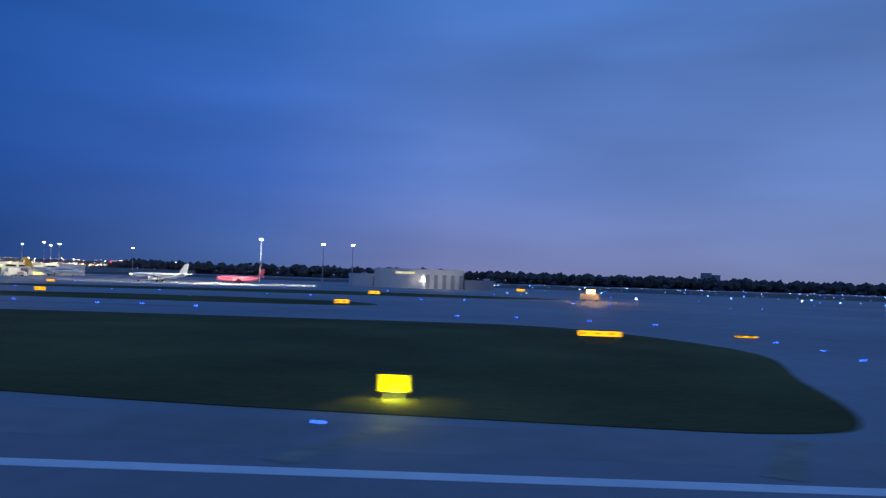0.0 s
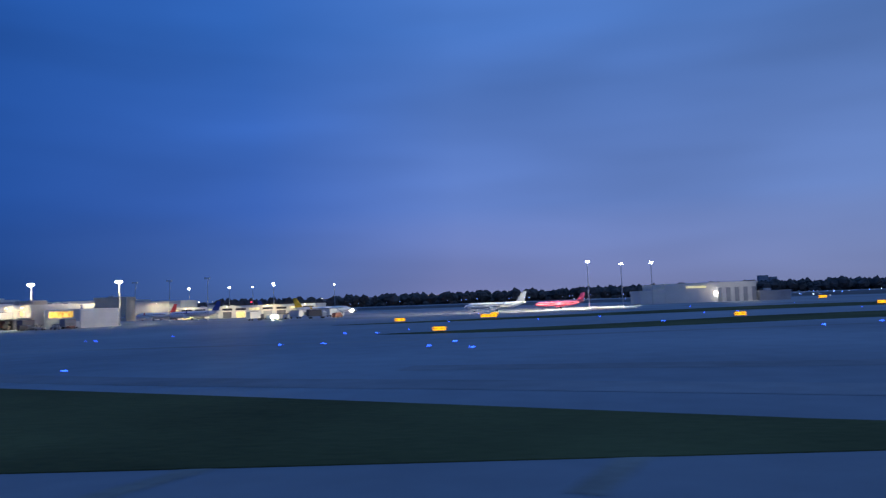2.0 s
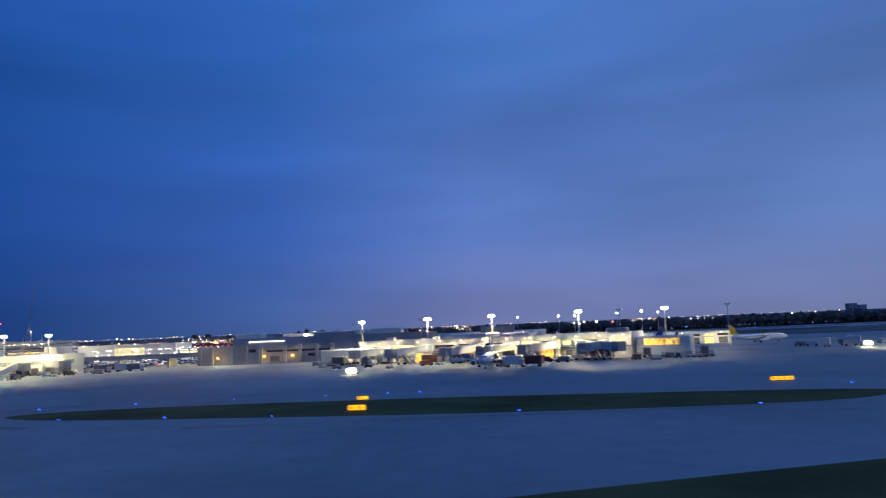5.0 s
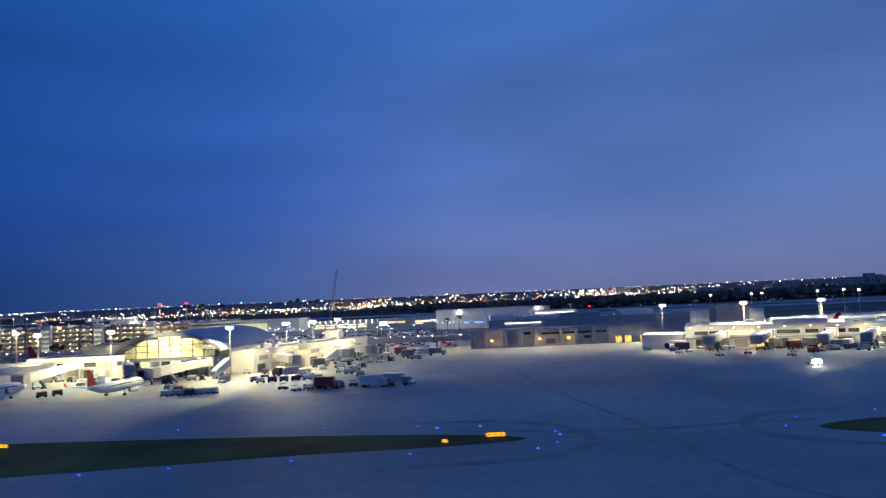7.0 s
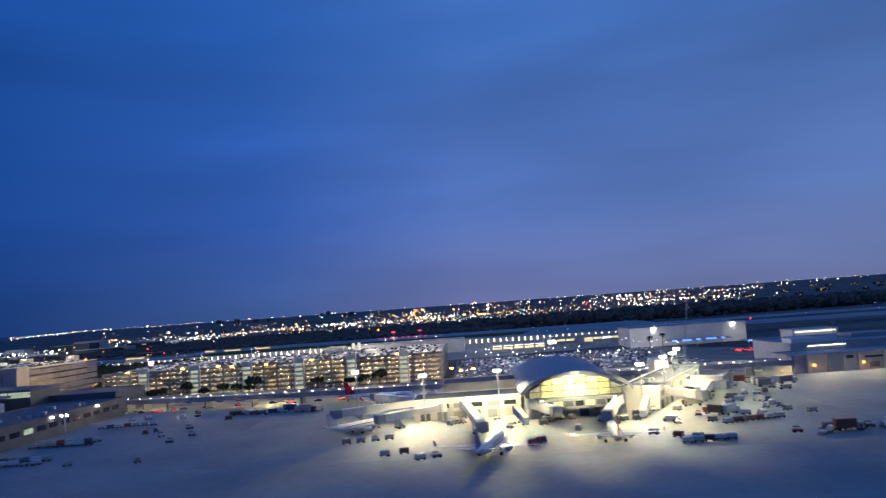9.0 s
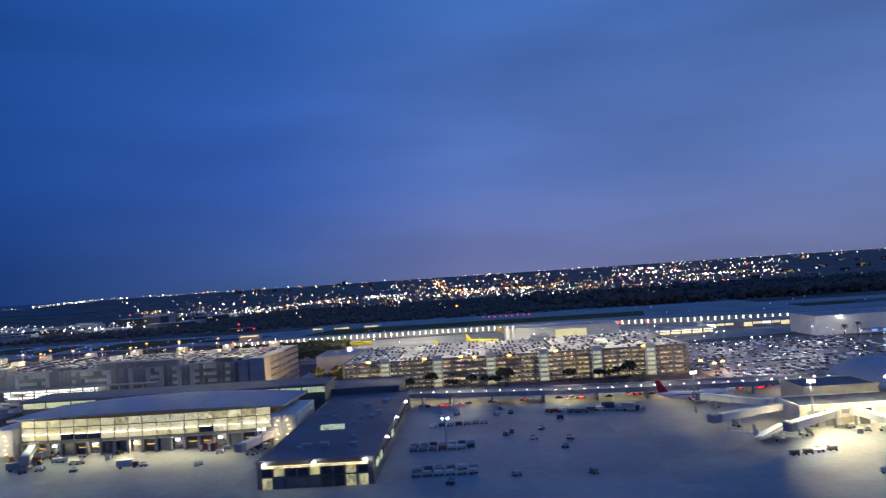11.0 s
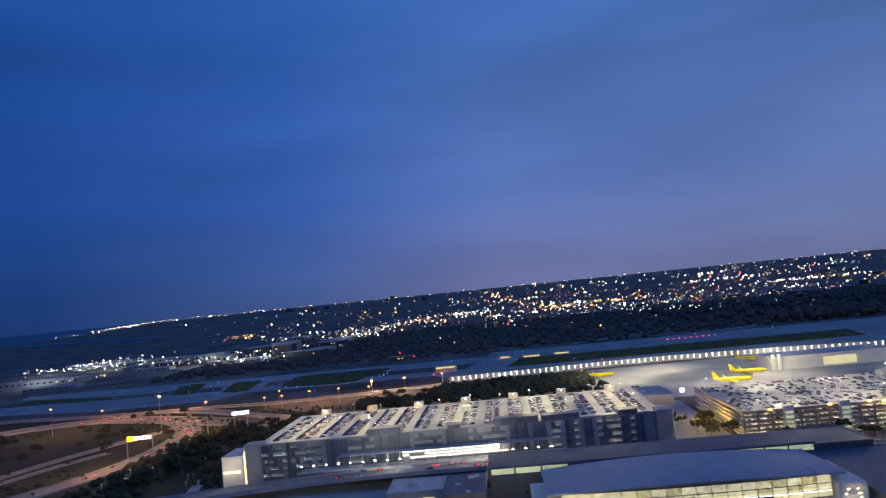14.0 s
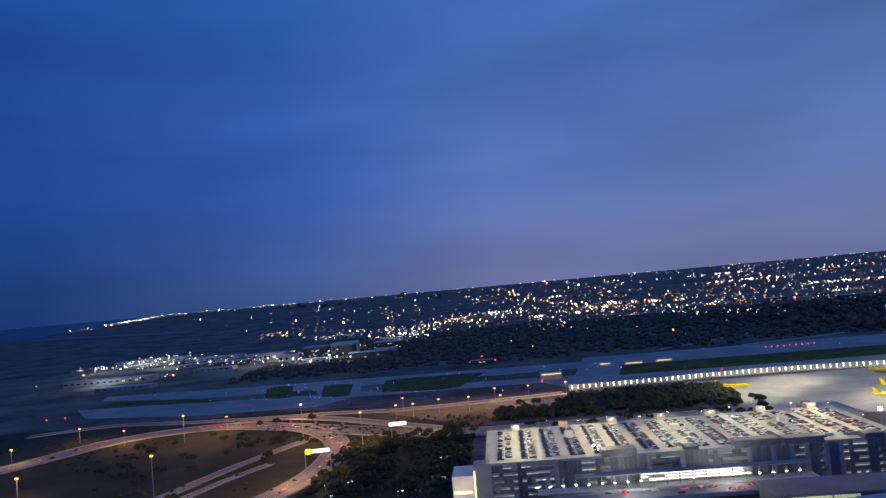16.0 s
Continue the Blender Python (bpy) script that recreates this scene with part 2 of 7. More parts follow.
M = {
    "sea": mat("dark_sea_water", (0.012, 0.03, 0.07), 0.4, var=0.2, scale=0.002, bump=0, spec=0.5),
    "land": mat("dark_land", (0.125, 0.102, 0.086), 0.95, var=0.75, scale=0.010, bump=0),
    "grass": mat("mown_grass", (0.108, 0.102, 0.036), 0.95, var=0.45, scale=0.05, fine=40, bump=0.6, spec=0.06),
    "pave": mat("worn_concrete_pavement", (0.270, 0.281, 0.278), 0.72, var=0.24, scale=0.02, fine=14, bump=0.1),
    "asphalt": mat("grooved_runway_asphalt", (0.262, 0.256, 0.246), 0.8, var=0.2, scale=0.03, fine=18, bump=0.12),
    "rubber": mat("tyre_rubber_stain", (0.275, 0.258, 0.24), 0.8, var=0.3, scale=0.04, fine=10, bump=0.05),
    "wear": mat("dark_worn_concrete", (0.24, 0.228, 0.214), 0.8, var=0.25, scale=0.15, fine=8, bump=0.05),
    "apron": mat("apron_concrete", (0.300, 0.297, 0.276), 0.75, var=0.24, scale=0.03, fine=12, bump=0.08),
    "road": mat("road_asphalt", (0.24, 0.225, 0.205), 0.85, var=0.2, scale=0.05, bump=0.1),
    "white_line": mat("white_runway_paint", (0.84, 0.82, 0.78), 0.6, var=0.12, scale=0.3, bump=0.05),
    "yellow_line": mat("faded_yellow_paint", (0.285, 0.25, 0.19), 0.7, var=0.3, scale=0.25, bump=0.05),
    "wall_white": mat("off_white_wall_panel", (0.62, 0.61, 0.57), 0.6, var=0.08, scale=0.15, bump=0.05),
    "wall_grey": mat("grey_wall_panel", (0.30, 0.31, 0.32), 0.65, var=0.12, scale=0.15, bump=0.05),
    "wall_dark": mat("dark_grey_cladding", (0.11, 0.115, 0.13), 0.6, var=0.2, scale=0.15, bump=0.05),
    "wall_tan": mat("tan_plaster", (0.45, 0.40, 0.32), 0.75, var=0.12, scale=0.2, bump=0.08),
    "roof": mat("pale_membrane_roof", (0.33, 0.35, 0.38), 0.7, var=0.15, scale=0.05, bump=0.05),
    "roof_dark": mat("dark_membrane_roof", (0.12, 0.13, 0.16), 0.75, var=0.22, scale=0.06, bump=0.05),
    "roof_metal": mat("blue_grey_standing_seam", (0.33, 0.36, 0.41), 0.7, 0.0, var=0.1, scale=0.1, bump=0.05),
    "concrete": mat("cast_concrete", (0.36, 0.35, 0.33), 0.85, var=0.15, scale=0.2, bump=0.15),
    "parapet": mat("weathered_garage_concrete", (0.22, 0.22, 0.215), 0.85, var=0.25, scale=0.2, bump=0.15),
    "deck": mat("parking_deck_concrete", (0.44, 0.43, 0.40), 0.85, var=0.18, scale=0.06, bump=0.1),
    "glass": mat("dark_tinted_glass", (0.03, 0.035, 0.045), 0.08, 0.0, var=0.3, scale=0.3, bump=0, spec=0.6),
    "panel_blue": mat("blue_grey_metal_screen", (0.150, 0.162, 0.185), 0.5, 0.2, var=0.35, scale=0.1, bump=0.05),
    "steel": mat("galvanised_steel", (0.42, 0.43, 0.44), 0.45, 0.7, var=0.1, scale=1.0, bump=0.03),
    "dark_steel": mat("dark_painted_steel", (0.06, 0.06, 0.065), 0.5, 0.4, var=0.2, scale=1.0, bump=0.03),
    "tyre": mat("black_rubber", (0.02, 0.02, 0.02), 0.9, var=0.2, bump=0.05),
    "plane_white": mat("white_aircraft_paint", (0.74, 0.75, 0.76), 0.3, var=0.04, scale=0.3, bump=0),
    "plane_yellow": mat("yellow_aircraft_paint", (0.80, 0.62, 0.02), 0.3, var=0.05, scale=0.3, bump=0),
    "plane_pink": mat("pink_aircraft_paint", (0.75, 0.13, 0.20), 0.3, var=0.08, scale=0.3, bump=0),
    "plane_grey": mat("grey_aircraft_paint", (0.34, 0.36, 0.40), 0.3, var=0.06, scale=0.3, bump=0),
    "fin_red": mat("red_tail_paint", (0.50, 0.03, 0.04), 0.35, var=0.1, bump=0),
    "fin_blue": mat("blue_tail_paint", (0.04, 0.07, 0.25), 0.35, var=0.1, bump=0),
    "fin_gold": mat("golden_tail_paint", (0.70, 0.42, 0.03), 0.35, var=0.1, bump=0),
    "gse": paint_random("service_vehicle_paint", [(0.55, 0.55, 0.53), (0.30, 0.30, 0.31), (0.05, 0.05, 0.06), (0.6, 0.6, 0.56), (0.42, 0.40, 0.36), (0.10, 0.11, 0.14), (0.5, 0.5, 0.48), (0.20, 0.07, 0.05), (0.2, 0.2, 0.21)]),
    # car colours; the 0.66 and 0.60 whites stand in for glints of lamps
    "car": paint_random("car_paint", [(0.45, 0.46, 0.47), (0.66, 0.66, 0.64), (0.60, 0.61, 0.62), (0.03, 0.03, 0.035), (0.14, 0.15, 0.16), (0.04, 0.05, 0.07), (0.05, 0.05, 0.06), (0.16, 0.02, 0.02), (0.04, 0.06, 0.14), (0.18, 0.18, 0.19), (0.02, 0.02, 0.02)]),
    "car_isl": paint_random("car_paint_far", [(0.45, 0.46, 0.47), (0.66, 0.66, 0.64), (0.60, 0.61, 0.62), (0.03, 0.03, 0.035), (0.14, 0.15, 0.16), (0.04, 0.05, 0.07), (0.05, 0.05, 0.06), (0.16, 0.02, 0.02), (0.04, 0.06, 0.14), (0.18, 0.18, 0.19)], per_island=True),
    "trunk": mat("bark", (0.10, 0.075, 0.05), 0.95, var=0.3, scale=2, bump=0.4),
    "leaf": mat("dark_foliage", (0.040, 0.048, 0.024), 0.9, var=0.45, scale=0.8, bump=0.2),
    "verge": mat("rough_dark_verge", (0.026, 0.036, 0.018), 0.95, var=0.5, scale=0.03, fine=20, bump=0.3),
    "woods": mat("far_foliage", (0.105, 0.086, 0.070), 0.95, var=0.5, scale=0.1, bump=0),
    "city": mat("far_building_wall", (0.07, 0.07, 0.075), 0.85, var=0.3, scale=0.02, bump=0),
    "lamp_white": glow("floodlight_glass", (1.0, 0.93, 0.80), 40, lights=False),
    "lamp_cool": glow("cool_led_glass", (0.86, 0.94, 1.0), 13, lights=False),
    "lamp_orange": glow("sodium_lamp_glass", (1.0, 0.40, 0.07), 3.2, lights=False),
    "lamp_blue": glow("blue_taxiway_lens", (0.012, 0.075, 1.0), 13, lights=False),
    "lamp_glare": glow("glaring_headlamp_glass", (1.0, 0.86, 0.60), 60, lights=False),
    "lamp_beacon": glow("amber_beacon_glass", (1.0, 0.46, 0.10), 9, lights=False),
    "lamp_red": glow("red_obstruction_lens", (1.0, 0.03, 0.06), 3, lights=False),
    "lamp_purple": glow("purple_lamp_glass", (0.66, 0.42, 1.0), 6.0, lights=False),
    "tail_red": glow("red_tail_lamp", (1.0, 0.03, 0.02), 2.2, lights=False),
    "sign_yellow": glow("yellow_sign_panel", (1.0, 0.86, 0.01), 1.25),
    "sign_orange": glow("amber_sign_panel", (1.0, 0.46, 0.01), 1.35),
    "sign_white": glow("white_sign_panel", (0.85, 0.9, 1.0), 1.3),
    "win_warm": glow_varied("warm_lit_window", (1.0, 0.82, 0.42), 0.9),
    "win_soft": glow_varied("softly_lit_glazing", (0.95, 0.86, 0.46), 0.5),
    "win_green": glow_varied("pale_green_lit_glazing", (0.72, 0.82, 0.48), 0.5),
    "win_amber": glow_varied("amber_lit_doorway", (1.0, 0.60, 0.12), 0.9),
    "win_hall": glow_varied("lit_departure_hall_glazing", (0.96, 0.86, 0.50), 0.50, 1.3),
    "screen_pale": mat("pale_blue_screen_panel", (0.25, 0.27, 0.30), 0.55, var=0.25, scale=0.2, bump=0.05),
    "win_dim": glow_varied("dim_lit_glazing", (0.90, 0.80, 0.36), 0.36),
    "lamp_yellow": glow("small_yellow_lamp_glass", (1.0, 0.80, 0.40), 9, lights=False),
    "tube": glow("fluorescent_tube", (1.0, 0.82, 0.48), 62.0),
    "tube_soft": glow("soft_strip_light", (1.0, 0.88, 0.5), 1.6),
    "tube_cool": glow("cool_tube", (0.84, 0.98, 1.0), 40.0),
    "strip_white": glow("white_strip_light", (1.0, 0.96, 0.86), 2.6),
    "blue_neon": glow("blue_neon_strip", (0.12, 0.30, 1.0), 2.0),
}


# ---- mesh building ----
class Geo:
    """Collects vertices and faces of one part."""

    def __init__(self):
        self.v, self.f = [], []

    def add(self, verts, faces):
        n = len(self.v)
        self.v += [tuple(p) for p in verts]
        self.f += [tuple(n + i for i in f) for f in faces]
        return self

    def box(self, x0, x1, y0, y1, z0, z1, m=None):
        vs = [Vector((x, y, z)) for z in (z0, z1) for x, y in ((x0, y0), (x1, y0), (x1, y1), (x0, y1))]
        if m:
            vs = [m @ p for p in vs]
        return self.add(vs, [(3, 2, 1, 0), (4, 5, 6, 7), (0, 1, 5, 4), (1, 2, 6, 5), (2, 3, 7, 6), (3, 0, 4, 7)])

    def cbox(self, x0, x1, y0, y1, z0, z1, c=0.1, m=None):
        """A box with chamfered upright and top edges."""
        rings = []
        for z, i in ((z0, 0.0), (z1 - c, 0.0), (z1, c)):
            a, b, d, e, k = x0 + i, x1 - i, y0 + i, y1 - i, c
            rings.append([Vector(p) for p in ((a + k, d, z), (b - k, d, z), (b, d + k, z), (b, e - k, z), (b - k, e, z), (a + k, e, z), (a, e - k, z), (a, d + k, z))])
        if m:
            rings = [[m @ p for p in r] for r in rings]
        return self.loft(rings)

    def loft(self, rings, caps=True, closed=True):
        n, base = len(rings[0]), len(self.v)
        for r in rings:
            self.v += [tuple(p) for p in r]
        for i in range(len(rings) - 1):
            for j in range(n if closed else n - 1):
                k = (j + 1) % n
                self.f.append((base + i * n + j, base + i * n + k, base + (i + 1) * n + k, base + (i + 1) * n + j))
        if caps:
            self.f.append(tuple(base + n - 1 - j for j in range(n)))
            self.f.append(tuple(base + (len(rings) - 1) * n + j for j in range(n)))
        return self

    def tube(self, p0, p1, r0, r1=None, n=8):
        p0, p1 = Vector(p0), Vector(p1)
        r1 = r0 if r1 is None else r1
        d = (p1 - p0).normalized()
        a = d.cross(Vector((0, 0, 1)) if abs(d.z) < 0.9 else Vector((1, 0, 0))).normalized()
        b = d.cross(a)
        ring = lambda c, r: [c + r * (math.cos(2 * math.pi * i / n) * a + math.sin(2 * math.pi * i / n) * b) for i in range(n)]
        return self.loft([ring(p0, r0), ring(p1, r1)])

    def prism(self, poly, z0, z1):
        """An upright prism over a plan polygon."""
        area = sum(poly[i][0] * poly[(i + 1) % len(poly)][1] - poly[(i + 1) % len(poly)][0] * poly[i][1] for i in range(len(poly)))
        poly = poly if area > 0 else poly[::-1]
        return self.loft([[(x, y, z0) for x, y in poly], [(x, y, z1) for x, y in poly]])

    def ribbon(self, line, half, z):
        """A flat strip along a plan polyline (x, y) or (x, y, z)."""
        pts = [Vector((p[0], p[1], p[2] if len(p) > 2 else z)) for p in line]
        left, right = [], []
        for i, p in enumerate(pts):
            d = (pts[min(i + 1, len(pts) - 1)] - pts[max(i - 1, 0)])
            s = Vector((-d.y, d.x, 0)).normalized() * half
            left.append(p + s)
            right.append(p - s)
        n = len(self.v)
        for a, b in zip(left, right):
            self.v += [tuple(a), tuple(b)]
        for i in range(len(pts) - 1):
            self.f.append((n + 2 * i, n + 2 * i + 1, n + 2 * i + 3, n + 2 * i + 2))
        return self

    def blob(self, c, r, rnd, squash=0.8, n=7):
        """A ragged leafy clump."""
        rings = []
        for k, (h, w) in enumerate(((-1, 0.25), (-0.6, 0.8), (0, 1.0), (0.55, 0.78), (1, 0.2))):
            a0 = rnd.random()
            rings.append([(c[0] + r * w * rnd.uniform(0.65, 1.25) * math.cos(6.283 * (j + a0) / n), c[1] + r * w * rnd.uniform(0.65, 1.25) * math.sin(6.283 * (j + a0) / n), c[2] + r * squash * (h + rnd.uniform(-0.2, 0.2))) for j in range(n)])
        return self.loft(rings)

    def mesh(self, name, material, smooth=False):
        me = bpy.data.meshes.new(name)
        me.from_pydata([(U * x, U * y, U * z) for x, y, z in self.v], [], self.f)
        me.materials.append(material)
        if smooth:
            me.shade_smooth()
            me.set_sharp_from_angle(angle=radians(40))
        me.update()
        return me


def thing(name, label, category, group="", kind="", m=None):
    ob = new(name)
    ob.empty_display_size = 0.5
    if m is not None:
        ob.matrix_basis = m
    return tagged(ob, label, category, group, kind)


def part(name, geo, material, parent, label="", smooth=False):
    ob = new(name, geo.mesh(name, material, smooth))
    ob.parent = parent
    return tagged(ob, label)


def solid(name, geo, material, label, category, group="", kind="", smooth=False):
    return tagged(new(name, geo.mesh(name, material, smooth)), label, category, group, kind)


def share(name, me, parent, m, label=""):
    ob = new(name, me)
    ob.parent = parent
    ob.matrix_basis = m
    return tagged(ob, label)


def curve_through(points, steps=8):
    """A smooth line through plan points (Catmull-Rom)."""
    out = []
    n = len(points)
    for i in range(n - 1):
        p = [Vector(points[max(0, min(n - 1, k))]) for k in (i - 1, i, i + 1, i + 2)]
        for s in range(steps):
            t = s / steps
            out.append(tuple(0.5 * ((2 * p[1]) + (p[2] - p[0]) * t + (2 * p[0] - 5 * p[1] + 4 * p[2] - p[3]) * t * t + (3 * p[1] - p[0] - 3 * p[2] + p[3]) * t ** 3)))
    return out + [tuple(points[-1])]


def closed_through(points, steps=5):
    """A smooth closed plan outline through points."""
    n = len(points)
    out = []
    for i in range(n):
        p = [Vector(points[(i + k) % n]) for k in (-1, 0, 1, 2)]
        for s in range(steps):
            t = s / steps
            out.append(tuple(0.5 * ((2 * p[1]) + (p[2] - p[0]) * t + (2 * p[0] - 5 * p[1] + 4 * p[2] - p[3]) * t * t + (3 * p[1] - p[0] - 3 * p[2] + p[3]) * t ** 3)))
    return out


def lamp(name, kind, m, power, col, size=0.5, angle=None, blend=0.6):
    d = bpy.data.lights.new(name, kind)
    d.energy, d.color = power * U * U, col
    if kind in ("POINT", "SPOT"):
        d.shadow_soft_size = size * U
    if angle:
        d.spot_size, d.spot_blend = radians(angle), blend
    ob = new(name, d)
    ob.matrix_basis = m
    return ob


def at(x, y, z=0.0, turn=0.0):
    """A place of the plan, turned about the upright axis."""
    return pose(U * x, U * y, U * z, 0, 0, turn)


def aim(eye, target):
    return look([U * c for c in eye], [U * c for c in target])


# ---- ground: one sheet to the horizon, rising slightly far off ----
def rise(y):
    return 90.0 * max(0.0, (y - 2200.0) / 7700.0) ** 1.3


g = Geo()
gx = [-9500, -7000, -5000, -4000, -3000, -2200, -1600, -1000, -500, 0, 500, 1000, 1800, 2800, 4200, 6500, 9500]
gy = [-900, -300, 0, 400, 800, 1300, 1800, 2200, 2800, 3500, 4500, 5500, 7000, 8500, 9990]
nx = len(gx)
g.add([(x, y, rise(y)) for y in gy for x in gx], [(j * nx + i, j * nx + i + 1, j * nx + i + nx + 1, j * nx + i + nx) for j in range(len(gy) - 1) for i in range(nx - 1)])
solid("ground", g, M["land"], "dark flat coastal land reaching the horizon", "ground", kind="structure", smooth=True)

g = Geo()
sy = [5250, 5600, 6000, 6500, 7200, 8000, 9000, 9985]
g.add([p for y in sy for p in ((-9500, y, rise(y) + 0.6), (-4780 - 0.27 * (y - 5250) + 90 * math.sin(y * 0.011), y, rise(y) + 0.6))], [(2 * i, 2 * i + 1, 2 * i + 3, 2 * i + 2) for i in range(len(sy) - 1)])
shore = closed_through([(-4300, 4500), (-3700, 4230), (-3100, 3900), (-2980, 3990), (-3350, 4230), (-3800, 4480), (-4500, 4950)])
g2_ = Geo().add([(x, y, rise(y) + 2.2) for x, y in shore], [tuple(range(len(shore)))[::-1]])
solid("lagoon", g2_, M["sea"], "pale still lagoon behind the shore", "lagoon", kind="structure")
solid("sea", g, M["sea"], "dark calm sea beyond the shore", "sea", kind="structure")

# airfield pavement and aprons
g = Geo().prism([(1600, -60), (1600, 330), (300, 420), (-60, 560), (-420, 600), (-700, 440), (-1130, 410), (-1190, 300), (-1330, 200), (-1900, 130), (-1900, -60)], -0.4, 0.05)
solid("pavement", g, M["pave"], "blue-grey worn concrete taxiways and aprons", "pavement", kind="structure")
g = Geo().prism([(1600, -27), (1600, 27), (-1900, 27), (-1900, -27)], -0.4, 0.058)
solid("runway", g, M["asphalt"], "dark grooved asphalt runway", "runway", kind="structure")
g = Geo().prism([(1600, 94), (1600, 128), (-1900, 118), (-1900, 90)], -0.4, 0.054)
solid("taxiway", g, M["pave"], "concrete parallel taxiway beside the runway", "taxiway", kind="structure")
# old tyre tracks and darker repaired bands across the taxiways
for k, (line, half) in enumerate([
    ([(60, 24.5), (-10, 26), (-60, 33), (-100, 50), (-150, 62)], 2.2),
    ([(-95, 30), (-140, 47), (-180, 62), (-220, 84)], 2.6),
    ([(-40, 112), (-150, 106), (-260, 112), (-420, 108)], 1.6),
]):
    solid("tyre_track", Geo().ribbon(curve_through([(x, y, 0) for x, y in line]), half, 0.0), M["rubber"], "dark worn tyre track on the concrete", "tyre track", "tyre tracks", kind="structure").location = (0, 0, U * (0.062 + 0.004 * k))

# a repaired crack and dark turning marks between the grass islands
for k, (line, half) in enumerate([
    ([(-510, 272), (-507.5, 222), (-501, 178), (-494, 139), (-492.6, 120), (-491, 106), (-486, 93), (-479, 84)], 0.55),
    ([(-532, 146), (-521, 145), (-508, 141.5), (-493, 141), (-477, 143.5), (-462, 144)], 1.3),
    ([(-540, 158), (-522, 156), (-511, 148), (-507, 138), (-510, 127), (-522, 120), (-545, 117)], 1.5),
    ([(-450, 156), (-468, 152), (-476, 143), (-476, 132), (-466, 122), (-448, 115)], 1.5),
]):
    solid("worn_mark", Geo().ribbon(curve_through([(x, y, 0) for x, y in line]), half, 0.0), M["wear"], "dark worn mark on the concrete", "worn mark", "worn marks", kind="structure").location = (0, 0, U * (0.066 + 0.004 * k))

# apron slabs lit by the terminal floodlights
for k, poly in enumerate([
    [(-470, 268), (-300, 236), (-220, 262), (-250, 350), (-430, 372), (-520, 372)],
    [(-780, 236), (-560, 214), (-545, 372), (-700, 400), (-790, 398)],
    [(-1080, 240), (-935, 240), (-935, 336), (-1070, 336)],
    [(-180, 300), (10, 280), (30, 330), (-40, 372), (-190, 360)],
]):
    solid("apron", Geo().prism(poly, -0.3, 0.056 + 0.004 * k), M["apron"], "pale concrete parking apron beside a terminal", "apron", "aprons", kind="structure")


def grass(points, z=0.10):
    g = Geo().prism(closed_through(points), -0.3, z)
    solid("grass", g, M["grass"], "dark mown grass island between taxiways", "grass", "grass islands", kind="structure")


grass([(26.6, 66), (22, 44.5), (18.5, 32.2), (14.5, 28.6), (5, 28.8), (-20, 32), (-46, 40), (-70, 50), (-88, 58), (-93, 70), (-84, 82), (-60, 89), (-20, 91), (12, 90)])
grass([(-117, 26.4), (-130, 32), (-157, 45), (-192, 61), (-222, 74), (-250, 80.5), (-280, 78), (-330, 70), (-390, 52), (-425, 38), (-418, 30), (-360, 29), (-276, 29), (-200, 27.5), (-150, 26.2)])
grass([(-160, 129), (-120, 140), (-75, 158), (-30, 158), (-14, 142), (-30, 133), (-80, 129), (-125, 122)])
grass([(-180, 193), (-140, 210), (-80, 236), (-30, 255), (30, 240), (34, 226), (0, 214), (-70, 206), (-130, 194)])
grass([(-465, 136), (-452, 142.5), (-420, 144), (-370, 140), (-320, 131), (-308, 124), (-325, 113), (-370, 113), (-420, 120), (-452, 127)])
grass([(-519, 137), (-533, 143.5), (-570, 149.5), (-625, 154), (-690, 156), (-760, 152), (-768, 136), (-720, 122), (-640, 119), (-598, 124), (-560, 130.5), (-532, 133)])
grass([(60, 62), (80, 88), (180, 92), (420, 90), (420, 32), (120, 32)])
grass([(160, 165), (220, 215), (480, 260), (900, 300), (900, 200), (420, 160)])
grass([(-560, 34), (-600, 66), (-760, 82), (-980, 78), (-1060, 50), (-1040, 32)])

# runway edge line, broken where the taxiways leave
g = Geo()
for a, b in ((420, -47), (-100, -105), (-430, -1000)):
    g.box(b, a, 20.2, 20.95, -0.05, 0.076)
solid("runway_edge_line", g, M["white_line"], "white painted runway edge line", "painted line", kind="structure")
for k in range(22):
    x = 103 - 15.2 * k
    solid("shoulder_stripe", Geo().ribbon([(x - 1.6, 21.6, 0.076), (x + 1.4, 27.0, 0.076)], 0.55, 0.0), M["yellow_line"], "faded yellow stripe across the runway shoulder", "painted line", "shoulder stripes", kind="structure")

# ---- far airfield beyond the terminals ----
far_pave = [
    ("far_taxiway", [(-1830, 985), (-1640, 930), (-1480, 930), (-1440, 990), (-1180, 985), (-1150, 925), (700, 880), (700, 1010), (-900, 1010), (-1250, 1040), (-1500, 1035), (-1700, 1060), (-1900, 1080)], 0.3),
    ("far_runway", [(-1915, 1175), (-1716, 1105), (-1150, 1100), (900, 1060), (900, 1150), (-1100, 1180), (-1600, 1200), (-1935, 1230)], 0.3),
    ("yellow_apron", [(-1010, 660), (-1000, 890), (-500, 900), (-480, 690), (-780, 640)], 0.3),
]
for nm, poly, z in far_pave:
    solid(nm, Geo().prism(poly, -0.3, z), M["apron"] if nm == "yellow_apron" else M["pave"], "pale concrete of the far airfield", "pavement", kind="structure")
solid("far_cross_taxiway", Geo().prism([(-1500, 1030), (-1440, 1035), (-1455, 1110), (-1530, 1112)], -0.3, 0.29), M["pave"], "pale concrete taxiway joining two runways", "pavement", kind="structure")
